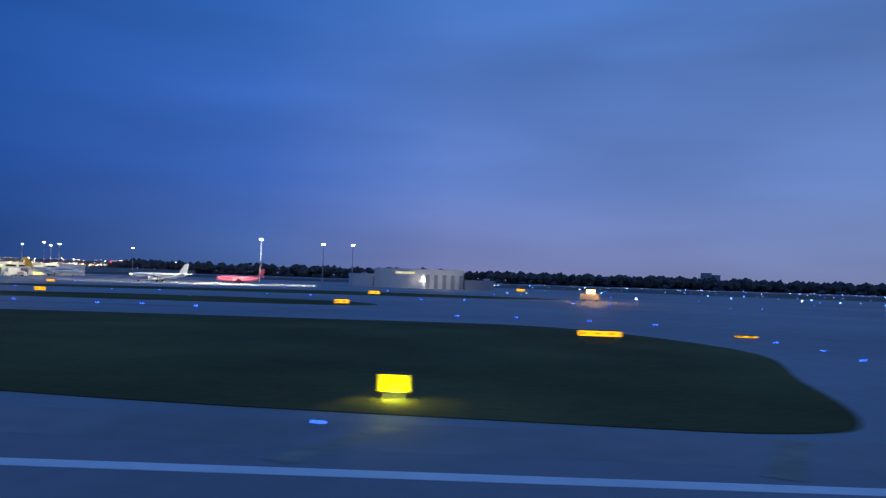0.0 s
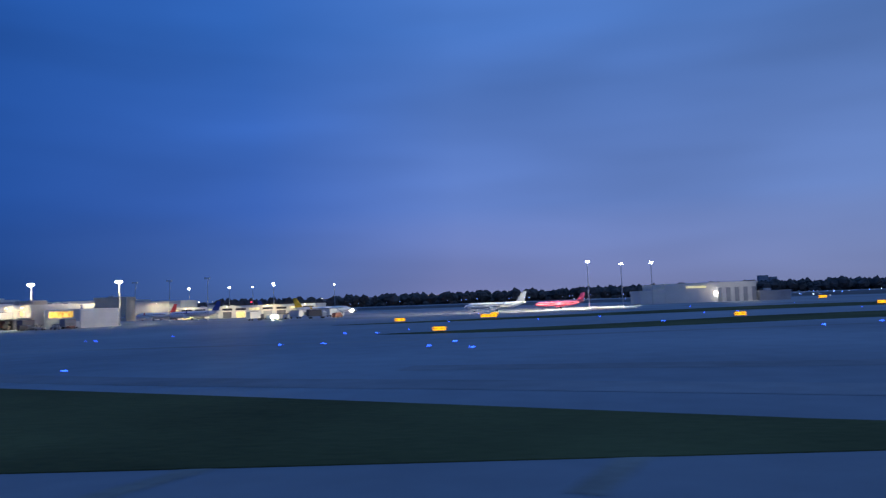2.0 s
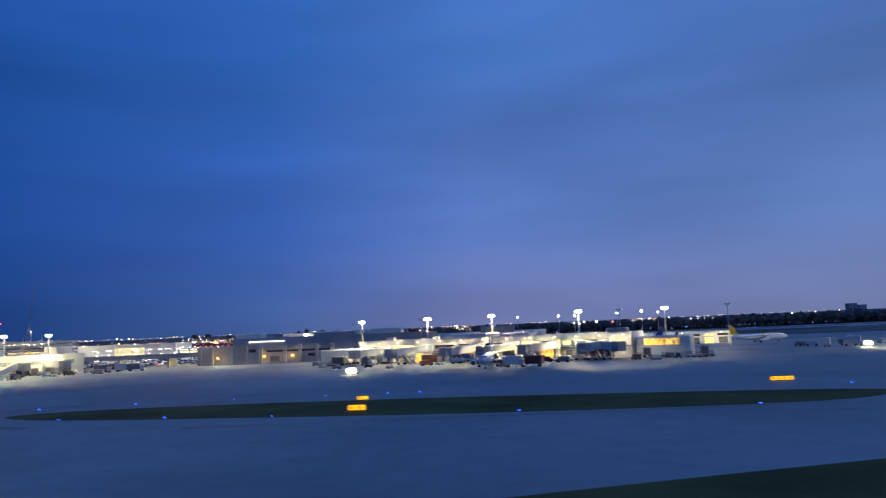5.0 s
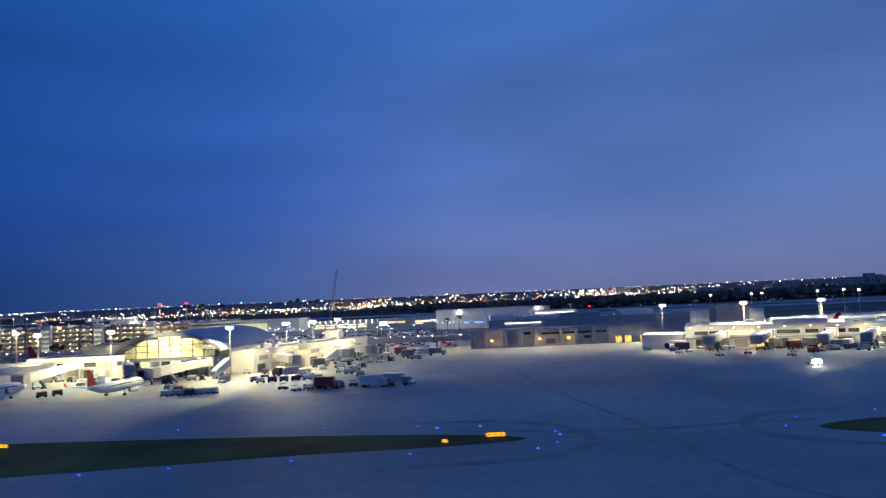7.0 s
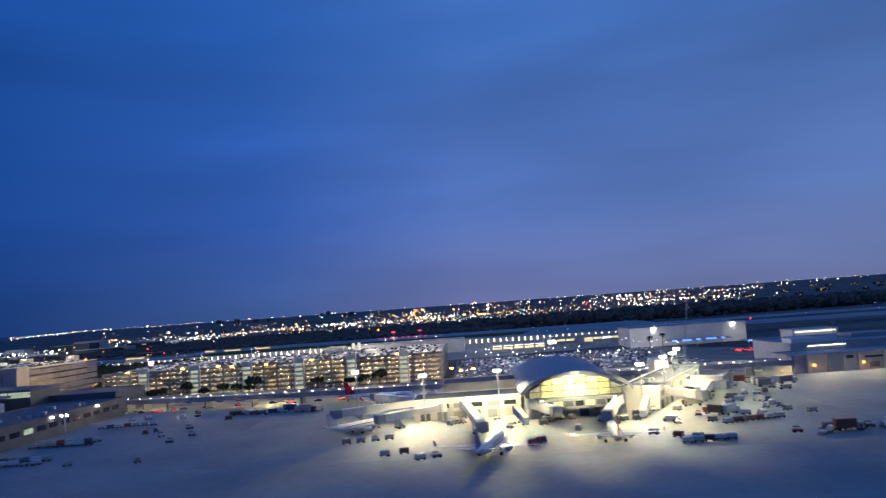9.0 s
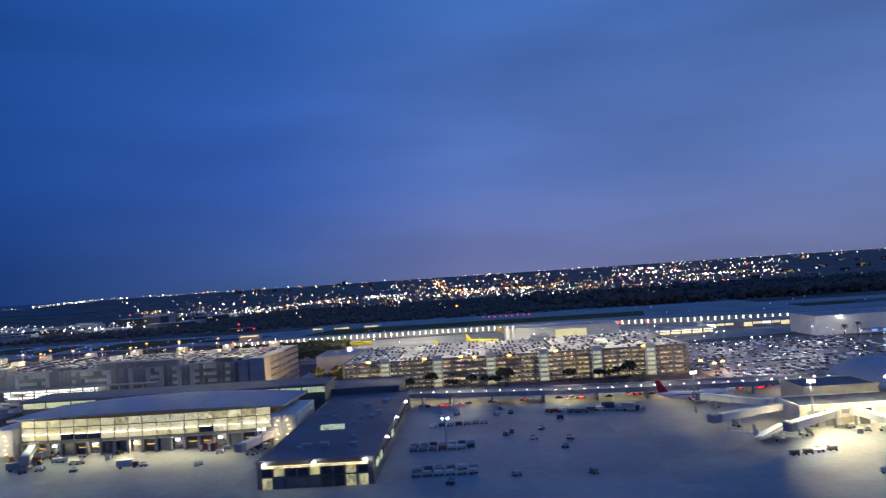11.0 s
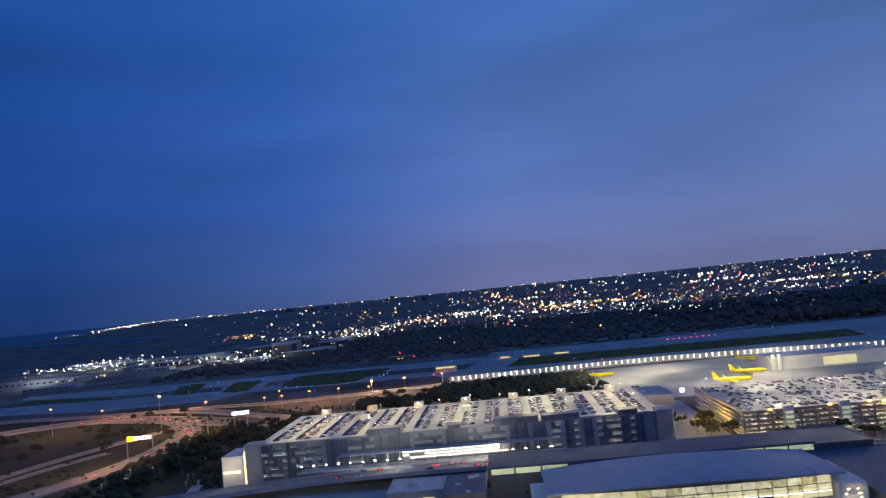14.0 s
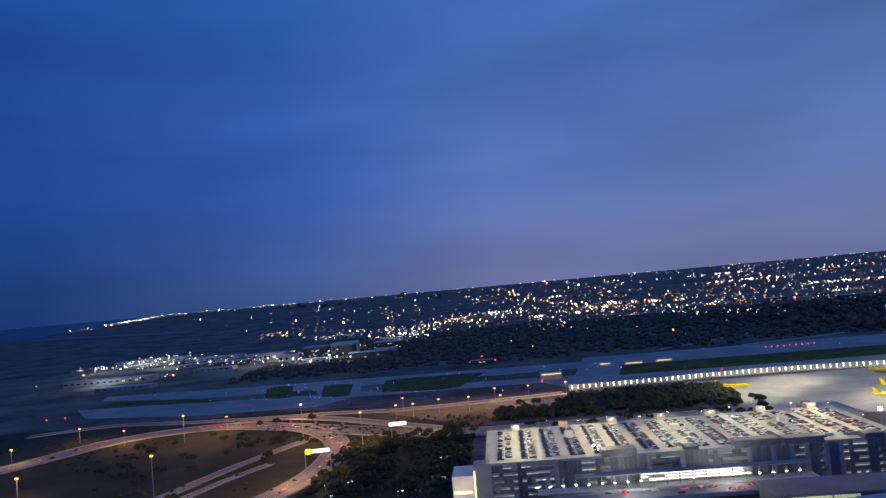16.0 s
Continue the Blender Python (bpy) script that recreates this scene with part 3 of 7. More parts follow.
for poly in ([(-1587, 1047), (-1625, 1168), (-1610, 1180), (-1580, 1170), (-1545, 1037), (-1560, 1030)], [(-1495, 1018), (-1521, 1138), (-1505, 1148), (-1471, 1130), (-1452, 1007), (-1470, 1002)], [(-1406, 1012), (-1420, 1140), (-1400, 1152), (-1275, 1148), (-1262, 1138), (-1295, 1000), (-1320, 992)], [(-1870, 1118), (-1880, 1150), (-1716, 1098), (-1660, 1060), (-1680, 1050)], [(-1080, 1012), (-1060, 1096), (-300, 1060), (-320, 1010)]):
    solid("grass", Geo().prism(poly, -0.3, 0.45), M["grass"], "dark grass between the far runways", "grass", "grass islands", kind="structure")


# ---- large buildings ----
def walls_box(th, x0, x1, y0, y1, z, wall, roof, m=None, cap=0.8, z0=-0.2):
    part("wall", Geo().box(x0, x1, y0, y1, z0, z, m), M[wall], th)
    for a in ((x0 - 0.3, x1 + 0.3, y0 - 0.3, y0 + 0.3), (x0 - 0.3, x1 + 0.3, y1 - 0.3, y1 + 0.3), (x0 - 0.3, x0 + 0.3, y0 + 0.3, y1 - 0.3), (x1 - 0.3, x1 + 0.3, y0 + 0.3, y1 - 0.3)):
        part("parapet", Geo().box(*a, z - cap, z + 0.6, m), M[wall], th)
    part("roof", Geo().box(x0 + 0.31, x1 - 0.31, y0 + 0.31, y1 - 0.31, z - 0.3, z + 0.12, m), M[roof], th)


def units(th, x0, x1, y0, y1, z, n, seed, m=None):
    """Boxy air-handling units scattered on a roof."""
    rnd = random.Random(seed)
    for _ in range(n):
        x, y, s = rnd.uniform(x0 + 3, x1 - 3), rnd.uniform(y0 + 3, y1 - 3), rnd.uniform(1.6, 3.6)
        part("air_unit", Geo().cbox(x - s / 2, x + s / 2, y - s / 3, y + s / 3, z, z + s * 0.5, 0.15, m), M["steel"], th)


def block(name, x0, x1, y0, y1, z, wall, roof, label, n=3, category="building"):
    th = thing(name, label, category)
    walls_box(th, x0, x1, y0, y1, z, wall, roof)
    units(th, x0, x1, y0, y1, z, n, int(x0 * 7 + y0))
    return th


# west concourse: a long two-storey gate building set askew to the runway
WC = pose(-428, 325, 0, 0, 0, -20.9)
wc = thing("west_concourse", "long off-white two-storey gate concourse with dark and amber windows", "terminal")
walls_box(wc, 0, 120, 0, 30, 9.3, "wall_white", "roof", WC)
units(wc, 2, 118, 4, 28, 9.4, 14, 5, WC)
part("roof_hall", Geo().cbox(36, 58, 8, 26, 9.3, 11.6, 0.4, WC).cbox(64, 76, 10, 26, 9.3, 11.2, 0.4, WC), M["wall_white"], wc, "white plant room on the roof")
part("end_bay", Geo().cbox(120.7, 141, 5, 24, -0.1, 7.6, 0.3, WC), M["wall_white"], wc, "low end bay with an amber-lit front")
part("end_window", Geo().box(124, 137, 4.8, 5.1, 4.4, 6.8, WC), M["win_amber"], wc)
part("low_wing", Geo().cbox(-19, -0.6, -3, 14, -0.1, 6.6, 0.3, WC), M["wall_white"], wc, "low white wing")
part("roof_lantern", Geo().cbox(110, 118, 2, 9, 9.3, 11.6, 0.3, WC), M["wall_tan"], wc)
part("ledge", Geo().box(-0.4, 120.4, -1.4, 0.3, 4.35, 4.75, WC), M["wall_grey"], wc)
for a, b, mm in ((3.7, 9.4, "glass"), (9.8, 15.5, "glass"), (16.5, 27, "win_soft"), (30, 36, "win_soft"), (37, 46, "glass"), (48, 53, "glass"), (55, 63, "glass"), (64, 68, "glass"), (76, 83.5, "win_soft"), (84.5, 92, "glass"), (93, 101, "win_soft"), (102, 107, "glass"), (110, 116, "win_dim")):
    w = part("window", Geo().box(a, b, -0.12, 0.2, 5.7, 7.3, WC), M[mm], wc)
    part("lintel", Geo().box(a - 0.2, b + 0.2, -0.2, -0.05, 7.3, 7.5, WC), M["wall_white"], w)
    part("sill", Geo().box(a - 0.2, b + 0.2, -0.2, -0.05, 5.5, 5.7, WC), M["wall_white"], w)
for k, a in enumerate(range(4, 116, 8)):
    lit = k % 3
    part("bay_door", Geo().box(a, a + 5.2, -0.1, 0.2, 0.1, 3.8, WC), M["win_amber" if k in (3, 6, 10) else ("wall_dark", "wall_dark", "wall_tan")[lit]], wc)
    part("pier", Geo().box(a - 1.6, a - 0.6, -0.9, 0.1, 0.0, 4.4, WC), M["wall_white"], wc)
part("fascia", Geo().box(-0.5, 120.5, -0.7, -0.35, 8.3, 9.95, WC), M["wall_white"], wc)

# dark hall that joins the concourses, with lamps on its wall
dh = thing("terminal_hall", "dark grey terminal hall with a few amber wall lamps", "terminal")
walls_box(dh, -523, -428, 378, 402, 9.0, "wall_grey", "roof")
walls_box(dh, -512, -400, 402.5, 455, 13.0, "wall_grey", "roof")
units(dh, -510, -402, 405, 452, 13.1, 12, 8)
part("window_band", Geo().box(-486, -452, 377.6, 378.2, 6.0, 7.0), M["glass"], dh)
for x in (-512, -487, -472):
    part("wall_lamp", Geo().cbox(x - 0.6, x + 0.6, 376.8, 378.0, 3.4, 4.4, 0.15), M["lamp_orange"], dh)
for x in (-521.5, -515, -505, -497, -489, -476, -468, -459, -451):
    part("pilaster", Geo().cbox(x - 0.9, x + 0.9, 376.9, 377.98, -0.1, 9.4, 0.15), M["wall_grey"], dh)
for x, z in ((-493.5, 6.2), (-462, 3.2)):
    part("window", Geo().box(x - 1.8, x + 1.8, 377.7, 377.99, z, z + 1.6), M["glass"], dh)
part("vent_grille", Geo().box(-484, -479, 377.7, 377.99, 1.2, 3.8), M["wall_dark"], dh)
part("light_strip", Geo().box(-503, -483, 402.0, 402.4, 11.4, 11.8), M["strip_white"], dh, "white strip light under the roof edge")
part("stair_head", Geo().cbox(-511, -497, 404, 416, 13.1, 16.2, 0.2), M["wall_white"], dh)
part("plant_room", Geo().cbox(-470, -446, 420, 436, 13.1, 15.6, 0.2), M["wall_grey"], dh)
part("plant_room", Geo().cbox(-436, -418, 410, 424, 13.1, 16.4, 0.2), M["wall_white"], dh)
for x in (-512, -487, -472):
    lamp("wall_light", "POINT", at(x, 374.6, 3.6), 380, (1.0, 0.62, 0.24), 0.4)
for x in (-446, -441, -433):
    part("door", Geo().box(x - 1.6, x + 1.6, 377.75, 378.1, 0.1, 3.6), M["win_amber"], dh)

# halls and sheds behind
bw = block("cargo_hall", -547, -446, 640, 690, 16.4, "wall_white", "roof", "large off-white windowless hall behind the terminal", 6)
for x, p in ((-457, 4500), (-526, 3000)):
    part("wall_lamp", Geo().cbox(x - 1.1, x + 1.1, 638.6, 639.95, 14.8, 15.5, 0.15), M["lamp_white"], bw)
    lamp("wall_floodlight", "SPOT", aim((x, 632, 18), (x, 641, 8)), p, (1.0, 0.93, 0.72), 0.6, 100, 0.8)
pv = block("service_building", -480, -451, 472, 490, 16.0, "wall_white", "roof", "white pavilion roof with a lit edge behind the hall", 2)
part("light_strip", Geo().box(-478, -453, 471.3, 471.9, 14.8, 15.2), M["strip_white"], pv, "white strip light along the eaves")
block("service_building", -400, -330, 470, 500, 11.5, "wall_white", "roof", "low off-white service building", 5)
block("service_building", -372, -352, 440, 452, 14.5, "wall_tan", "roof", "small tan rooftop building", 2)
sb = block("service_building", -320, -230, 420, 450, 6.5, "wall_white", "roof", "low off-white service building with dark bays", 4)
for i in range(11):
    part("bay_door", Geo().box(-317 + 8 * i, -312 + 8 * i, 419.6, 420.1, 0.1, 3.6), M[("wall_dark", "wall_grey", "wall_dark", "win_dim")[i * 3 % 4]], sb)
    part("window", Geo().box(-317.5 + 8 * i, -311.5 + 8 * i, 419.65, 420.1, 4.4, 5.6), M["glass" if i % 3 else "win_soft"], sb)
hg = block("hangar", -39, 8, 375, 420, 9.6, "wall_white", "roof", "long grey hangar with ribbed doors", 3, "hangar")
for k in range(9):
    part("door_leaf", Geo().box(-12 + 2.2 * k, -10 + 2.2 * k, 374.4, 375.1, 0.1, 7.4), M["wall_white" if k % 2 else "wall_grey"], hg)
part("window_strip", Geo().box(-28, -18, 374.6, 375.1, 7.6, 8.6), M["win_soft"], hg)
part("wall_lamp", Geo().cbox(-13.6, -12.8, 374.0, 375.0, 4.4, 5.2, 0.1), M["lamp_white"], hg)
block("hangar", 8.5, 24, 372, 400, 4.6, "wall_grey", "roof", "low grey shed beside the hangar", 1, "shed")
block("hangar", -52, -39.5, 374, 396, 6.4, "wall_white", "roof", "small pale shed beside the hangar", 1, "shed")


# round-roofed concourse with a glazed arched gable
def arch_z(u, low, high):
    return low + (high - low) * math.sqrt(max(0.0, 1 - 0.92 * u * u))


AX, AW, AY0, AY1 = -646.0, 19.5, 290.0, 372.0
ac = thing("arched_concourse", "round-roofed terminal hall with a glowing glazed gable", "terminal")
g, n = Geo(), 16
prof = lambda y, dz=0.0, f=1.0: [(AX + AW * f * u, y, arch_z(u, 7.6, 17.6) + dz) for u in [-1 + 2 * i / n for i in range(n + 1)]]
g.loft([prof(AY0 - 4, 0.5, 1.12) + prof(AY0 - 4, -0.2, 1.12)[::-1], prof(AY1, 0.5, 1.12) + prof(AY1, -0.2, 1.12)[::-1]])
part("roof", g, M["roof_metal"], ac, "blue-grey curved metal roof", smooth=True)
g = Geo()
for i in range(n):
    u0, u1 = -1 + 2 * i / n, -1 + 2 * (i + 1) / n
    g.add([(AX + AW * 1.12 * u0, AY0 - 4.2, arch_z(u0, 7.6, 17.6) - 0.9), (AX + AW * 1.12 * u1, AY0 - 4.2, arch_z(u1, 7.6, 17.6) - 0.9), (AX + AW * 1.12 * u1, AY0 - 4.2, arch_z(u1, 7.6, 17.6) + 0.7), (AX + AW * 1.12 * u0, AY0 - 4.2, arch_z(u0, 7.6, 17.6) + 0.7)], [(0, 1, 2, 3)])
part("roof_edge", g, M["wall_grey"], ac, "grey arched roof fascia")
for i in range(8):
    u0, u1 = -0.94 + 1.88 * i / 8 + 0.012, -0.94 + 1.88 * (i + 1) / 8 - 0.012
    for k, (za, zb) in enumerate(((8.2, 10.4), (10.7, 12.9), (13.2, 15.4), (15.6, 17.2))):
        t0, t1 = min(zb, arch_z(u0, 7.6, 17.6) - 1.1), min(zb, arch_z(u1, 7.6, 17.6) - 1.1)
        if min(t0, t1) > za + 0.15:
            part("glass_pane", Geo().add([(AX + AW * u0, AY0, za), (AX + AW * u1, AY0, za), (AX + AW * u1, AY0, t1), (AX + AW * u0, AY0, t0)], [(0, 1, 2, 3)]), M["win_soft" if k == 3 or (k, i) in ((0, 3), (0, 4), (1, 3), (1, 4), (2, 0), (2, 7), (1, 0), (1, 7), (2, 2), (2, 5)) else "win_dim"], ac)
g = Geo()
for i in range(9):
    u = -0.94 + 1.88 * i / 8
    g.box(AX + AW * u - 0.09, AX + AW * u + 0.09, AY0 - 0.25, AY0 + 0.1, 8.0, arch_z(u, 7.6, 17.6) - 0.6)
for z in (8.05, 10.55, 13.05, 15.5):
    g.box(AX - AW * 0.94, AX + AW * 0.94, AY0 - 0.22, AY0 + 0.12, z - 0.14, z + 0.14)
part("mullions", g, M["wall_grey"], ac, "grey gable glazing bars")
part("hall_screen", Geo().box(AX - 3.2, AX - 0.8, AY0 - 0.32, AY0 - 0.26, 13.4, 14.5), M["sign_white"], ac, "small glowing screen")
part("wall", Geo().box(AX - AW, AX + AW, AY0 + 0.3, AY1, -0.2, 8.0), M["wall_white"], ac)
part("gallery", Geo().box(AX - 15, AX + 16, AY0 - 5.5, AY0 - 0.3, 4.0, 7.9), M["wall_grey"], ac)
for i in range(7):
    part("window", Geo().box(AX - 13.5 + 4.1 * i, AX - 10.2 + 4.1 * i, AY0 - 5.65, AY0 - 5.4, 5.0, 7.0), M[("glass", "win_dim", "wall_dark")[i % 3]], ac)
for i in range(6):
    part("bay_door", Geo().box(AX - 14 + 5 * i, AX - 10.4 + 5 * i, AY0 - 0.15, AY0 + 0.35, 0.1, 3.4), M[("wall_dark", "wall_tan", "wall_grey")[i % 3]], ac)
# side wings of the arched concourse
ww = thing("gate_wing", "long off-white gate wing stepping back from the arch", "terminal")
WM = pose(-627, 300, 0, 0, 0, 61.5)
walls_box(ww, 0, 79, -16, 0, 9.2, "wall_white", "roof_dark", WM)
part("end_tower", Geo().cbox(-596.5, -589.5, 362, 376, -0.2, 13.6, 0.3), M["wall_white"], ww, "tall pale end tower")
units(ww, 2, 76, -15, -2, 9.3, 8, 3, WM)
for i in range(9):
    part("window", Geo().box(3 + 8.2 * i, 8 + 8.2 * i, -16.2, -15.8, 5.2, 7.0, WM), M["win_dim" if i % 2 else "wall_grey"], ww)
    part("bay_door", Geo().box(2 + 8.2 * i, 6.5 + 8.2 * i, -16.15, -15.8, 0.1, 3.6, WM), M[("wall_dark", "wall_tan")[i % 2]], ww)
w2 = thing("gate_wing", "off-white gate wing with a flat roof beside the arch", "terminal")
walls_box(w2, -712, -667, 304, 326, 8.4, "wall_white", "roof_dark")
walls_box(w2, -700, -667, 326.5, 350, 12.0, "wall_tan", "roof_dark")
for i in range(6):
    part("window", Geo().box(-709 + 7 * i, -704 + 7 * i, 303.6, 304.2, 4.8, 6.6), M["glass" if i % 2 else "wall_grey"], w2)
    part("bay_door", Geo().box(-709 + 7 * i, -705 + 7 * i, 303.65, 304.2, 0.1, 3.4), M[("wall_dark", "wall_grey", "wall_tan")[i % 3]], w2)

# low dark concourse and its link
dc = thing("low_concourse", "low dark-roofed gate concourse with lit ends", "terminal")
walls_box(dc, -924, -882, 256, 402, 9.4, "wall_dark", "roof_dark")
units(dc, -920, -886, 262, 398, 9.5, 16, 4)
walls_box(dc, -930, -888, 402.5, 440, 12.5, "wall_dark", "roof_dark")
part("skylight", Geo().box(-912, -902, 308, 311, 9.4, 11.2), M["win_green"], dc)
part("lit_soffit", Geo().box(-922, -884, 254.6, 255.7, 7.6, 8.3), M["win_warm"], dc, "warm lit strip under the roof edge")
for i, (x, y) in enumerate([(-921, 254.4), (-903, 254.4), (-884.5, 254.4), (-881.2, 290), (-881.2, 330), (-881.2, 370)]):
    part("wall_lamp", Geo().cbox(x - 0.5, x + 0.5, y - 0.4, y + 0.4, 8.8, 9.4, 0.1), M["lamp_white"], dc)
for i in range(9):
    part("bay", Geo().box(-922 + 4.3 * i, -918.6 + 4.3 * i, 255.4, 256.1, 0.2, 3.9), M[("win_dim", "glass", "wall_dark", "wall_dark")[(i * 3 + i // 2) % 4]], dc)
    part("window", Geo().box(-922 + 4.3 * i, -918.6 + 4.3 * i, 255.4, 256.1, 4.6, 7.2), M[("glass", "win_dim", "glass", "glass")[(i * 5 + i // 3) % 4]], dc)
for i in range(14):
    part("window", Geo().box(-882.2, -881.6, 262 + 9.6 * i, 268 + 9.6 * i, 4.6, 6.8), M["win_green" if i in (0, 1, 5) else "glass"], dc)

# bow-fronted terminal with a barrel roof
T1X, T1W = -1000.0, 66.0
bow = lambda x: 333.0 - 3.5 * (1 - ((x - T1X) / 62) ** 2)
t1 = thing("bow_terminal", "bow-fronted terminal with a tall glowing glass hall", "terminal")
n = 20
xs = [T1X - T1W + 2 * T1W * i / n for i in range(n + 1)]
vault = lambda x: 17.0 + 1.6 * (1 - ((x - T1X) / T1W) ** 2)
back = lambda x: 16.2 + 3.0 * (1 - ((x - T1X) / T1W) ** 2)
g = Geo().loft([[(x, bow(x) - 1.6, vault(x) + 0.4) for x in xs] + [(x, bow(x) - 1.6, vault(x) - 0.4) for x in xs[::-1]], [(x, 352, 0.5 * (vault(x) + back(x)) + 0.6) for x in xs] + [(x, 352, 0.5 * (vault(x) + back(x)) - 0.4) for x in xs[::-1]], [(x, 381, back(x)) for x in xs] + [(x, 381, back(x) - 1.0) for x in xs[::-1]]])
part("roof", g, M["roof_metal"], t1, "blue-grey barrel roof over the hall", smooth=True)
g = Geo()
for x in xs[::2]:
    g.loft([[(x - 0.15, bow(x) - 1.6, vault(x) + 0.4), (x + 0.15, bow(x) - 1.6, vault(x) + 0.4), (x + 0.15, bow(x) - 1.6, vault(x) + 0.7), (x - 0.15, bow(x) - 1.6, vault(x) + 0.7)], [(x - 0.15, 381, back(x)), (x + 0.15, 381, back(x)), (x + 0.15, 381, back(x) + 0.3), (x - 0.15, 381, back(x) + 0.3)]])
part("roof_seams", g, M["roof"], t1)
part("rear_hall", Geo().box(T1X - 60, T1X + 60, 370, 384, -0.2, 12.5), M["wall_grey"], t1)
part("floor_slab", Geo().loft([[(x, bow(x) - 1.5, 6.2) for x in xs[1:-1]] + [(x, 369.5, 6.2) for x in xs[1:-1][::-1]], [(x, bow(x) - 1.5, 6.1) for x in xs[1:-1]] + [(x, 369.5, 7.1) for x in xs[1:-1][::-1]]]), M["wall_white"], t1)
part("rear_wall", Geo().box(T1X - 58, T1X + 58, 369.0, 369.8, 7.1, 15.0), M["wall_tan"], t1)
for i in range(1, n - 1):
    xa, xb = xs[i] + 0.15, xs[i + 1] - 0.15
    for k, (za, zb) in enumerate(((7.4, 10.0), (10.4, 13.0), (13.4, 16.6))):
        mm = "glass" if (k == 0 and i in (4, 5, 6, 14)) else ("win_hall", "win_hall", "win_soft", "win_hall", "win_dim")[(i * 7 + k * 3 + i // 4) % 5]
        pane = Geo().add([(xa, bow(xa), za), (xb, bow(xb), za), (xb, bow(xb), zb), (xa, bow(xa), zb)], [(0, 1, 2, 3)])
        part("glass_pane", pane, M[mm], t1)
    part("transom", Geo().box(xa, xb, bow(xs[i]) - 0.5, bow(xs[i]) - 0.42, 12.0, 12.12), M["wall_grey"], t1)
    part("mullion", Geo().box(xs[i] - 0.1, xs[i] + 0.1, bow(xs[i]) - 0.35, bow(xs[i]) + 0.1, 6.0, vault(xs[i]) - 0.3), M["wall_grey"], t1)
    part("light_strip", Geo().box(xa + 0.4, xb - 0.4, bow(xs[i]) - 0.9, bow(xs[i]) - 0.6, 10.05, 10.35), M["strip_white"], t1)
for i in range(1, n):
    part("pier", Geo().box(xs[i] - 0.6, xs[i] + 0.6, bow(xs[i]) - 1.2, bow(xs[i]) + 0.3, -0.1, 6.2), M["wall_tan"], t1)
    if i < n - 1:
        part("bay_back", Geo().box(xs[i] + 0.6, xs[i + 1] - 0.6, bow(xs[i]) + 2.0, bow(xs[i]) + 2.6, -0.1, 6.1), M[("wall_dark", "wall_tan", "wall_dark", "wall_dark")[(i * 7 // 3) % 4]], t1)
        if i % 4 in (1, 2):
            part("bay_light", Geo().box(xs[i] + 1.2, xs[i + 1] - 1.2, bow(xs[i]) + 1.6, bow(xs[i]) + 1.9, 3.0, 3.35), M["win_amber"], t1)
        if i % 3 == 0:
            part("bay_lamp", Geo().cbox(xs[i] + 2.4, xs[i] + 3.6, bow(xs[i]) - 0.2, bow(xs[i]) + 0.6, 4.3, 4.9, 0.1), M["lamp_white"], t1)
for sx in (-1, 1):
    part("end_block", Geo().cbox(T1X + sx * 66.5 - 6, T1X + sx * 66.5 + 6, 328, 366, -0.1, 13.8, 0.3), M["wall_white"], t1, "off-white stair block")
    for k in range(10):
        xl = T1X + sx * 66.5 - 3.4 + 5.2 * (k % 2) + 0.5 * (k % 3)
        part("wall_lamp", Geo().cbox(xl - 0.36, xl + 0.36, 327.6, 328.1, 2.6 + 2.1 * (k // 2), 2.9 + 2.1 * (k // 2), 0.08), M["lamp_yellow"], t1)
    lamp("wall_wash_lamp", "POINT", at(T1X + sx * 66.5, 320.0, 6.5), 1100, (1.0, 0.80, 0.44), 0.5)
# long flat canopy over the kerb behind the terminal, with lit clerestories at both ends
cn = thing("kerb_canopy", "long flat dark canopy with lit greenish clerestory glass", "canopy")
part("roof", Geo().cbox(-1094, -925, 384, 414, 17.6, 18.8, 0.4), M["roof_dark"], cn)
for x0, x1 in ((-1092, -1080), (-1079, -1066), (-1065, -1052), (-962, -951), (-950, -939), (-938, -926)):
    part("clerestory", Geo().box(x0, x1, 384.6, 385.0, 14.6, 17.5), M["win_green"], cn)
part("wall", Geo().box(-1093, -926, 385.2, 413, -0.1, 17.5), M["wall_dark"], cn)

# east concourse roofs beyond the bow terminal
ec = thing("low_concourse", "low blue-grey roofed concourse with a lit skylight", "terminal")
walls_box(ec, -1190, -1092, 300, 352, 8.6, "wall_grey", "roof")
walls_box(ec, -1106, -1078, 262, 299, 9.6, "wall_tan", "roof_dark")
units(ec, -1188, -1095, 304, 350, 8.7, 12, 9)
part("skylight", Geo().box(-1163, -1146, 330, 333, 8.6, 10.4), M["win_warm"], ec)
part("lit_wall", Geo().box(-1190.2, -1150, 299.6, 300.1, 1.0, 7.6), M["wall_white"], ec)


lb = block("terminal_annex", -1150, -1119, 388, 417, 8.0, "wall_grey", "roof", "low blue-grey flat-roofed annex with a lit front", 4)
part("lit_front", Geo().box(-1147, -1124, 387.5, 388.0, 2.6, 4.8), M["win_warm"], lb, "warm lit glazed front")
block("terminal_annex", -1117, -1095, 362, 402, 12.0, "wall_dark", "roof_dark", "dark flat-roofed annex beside the canopy", 4)
solid("forecourt", Geo().prism([(-1290, 353), (-1290, 428), (-1095, 428), (-1095, 353)], -0.3, 0.12), M["concrete"], "pale concrete forecourt beside the terminal", "forecourt", kind="structure")


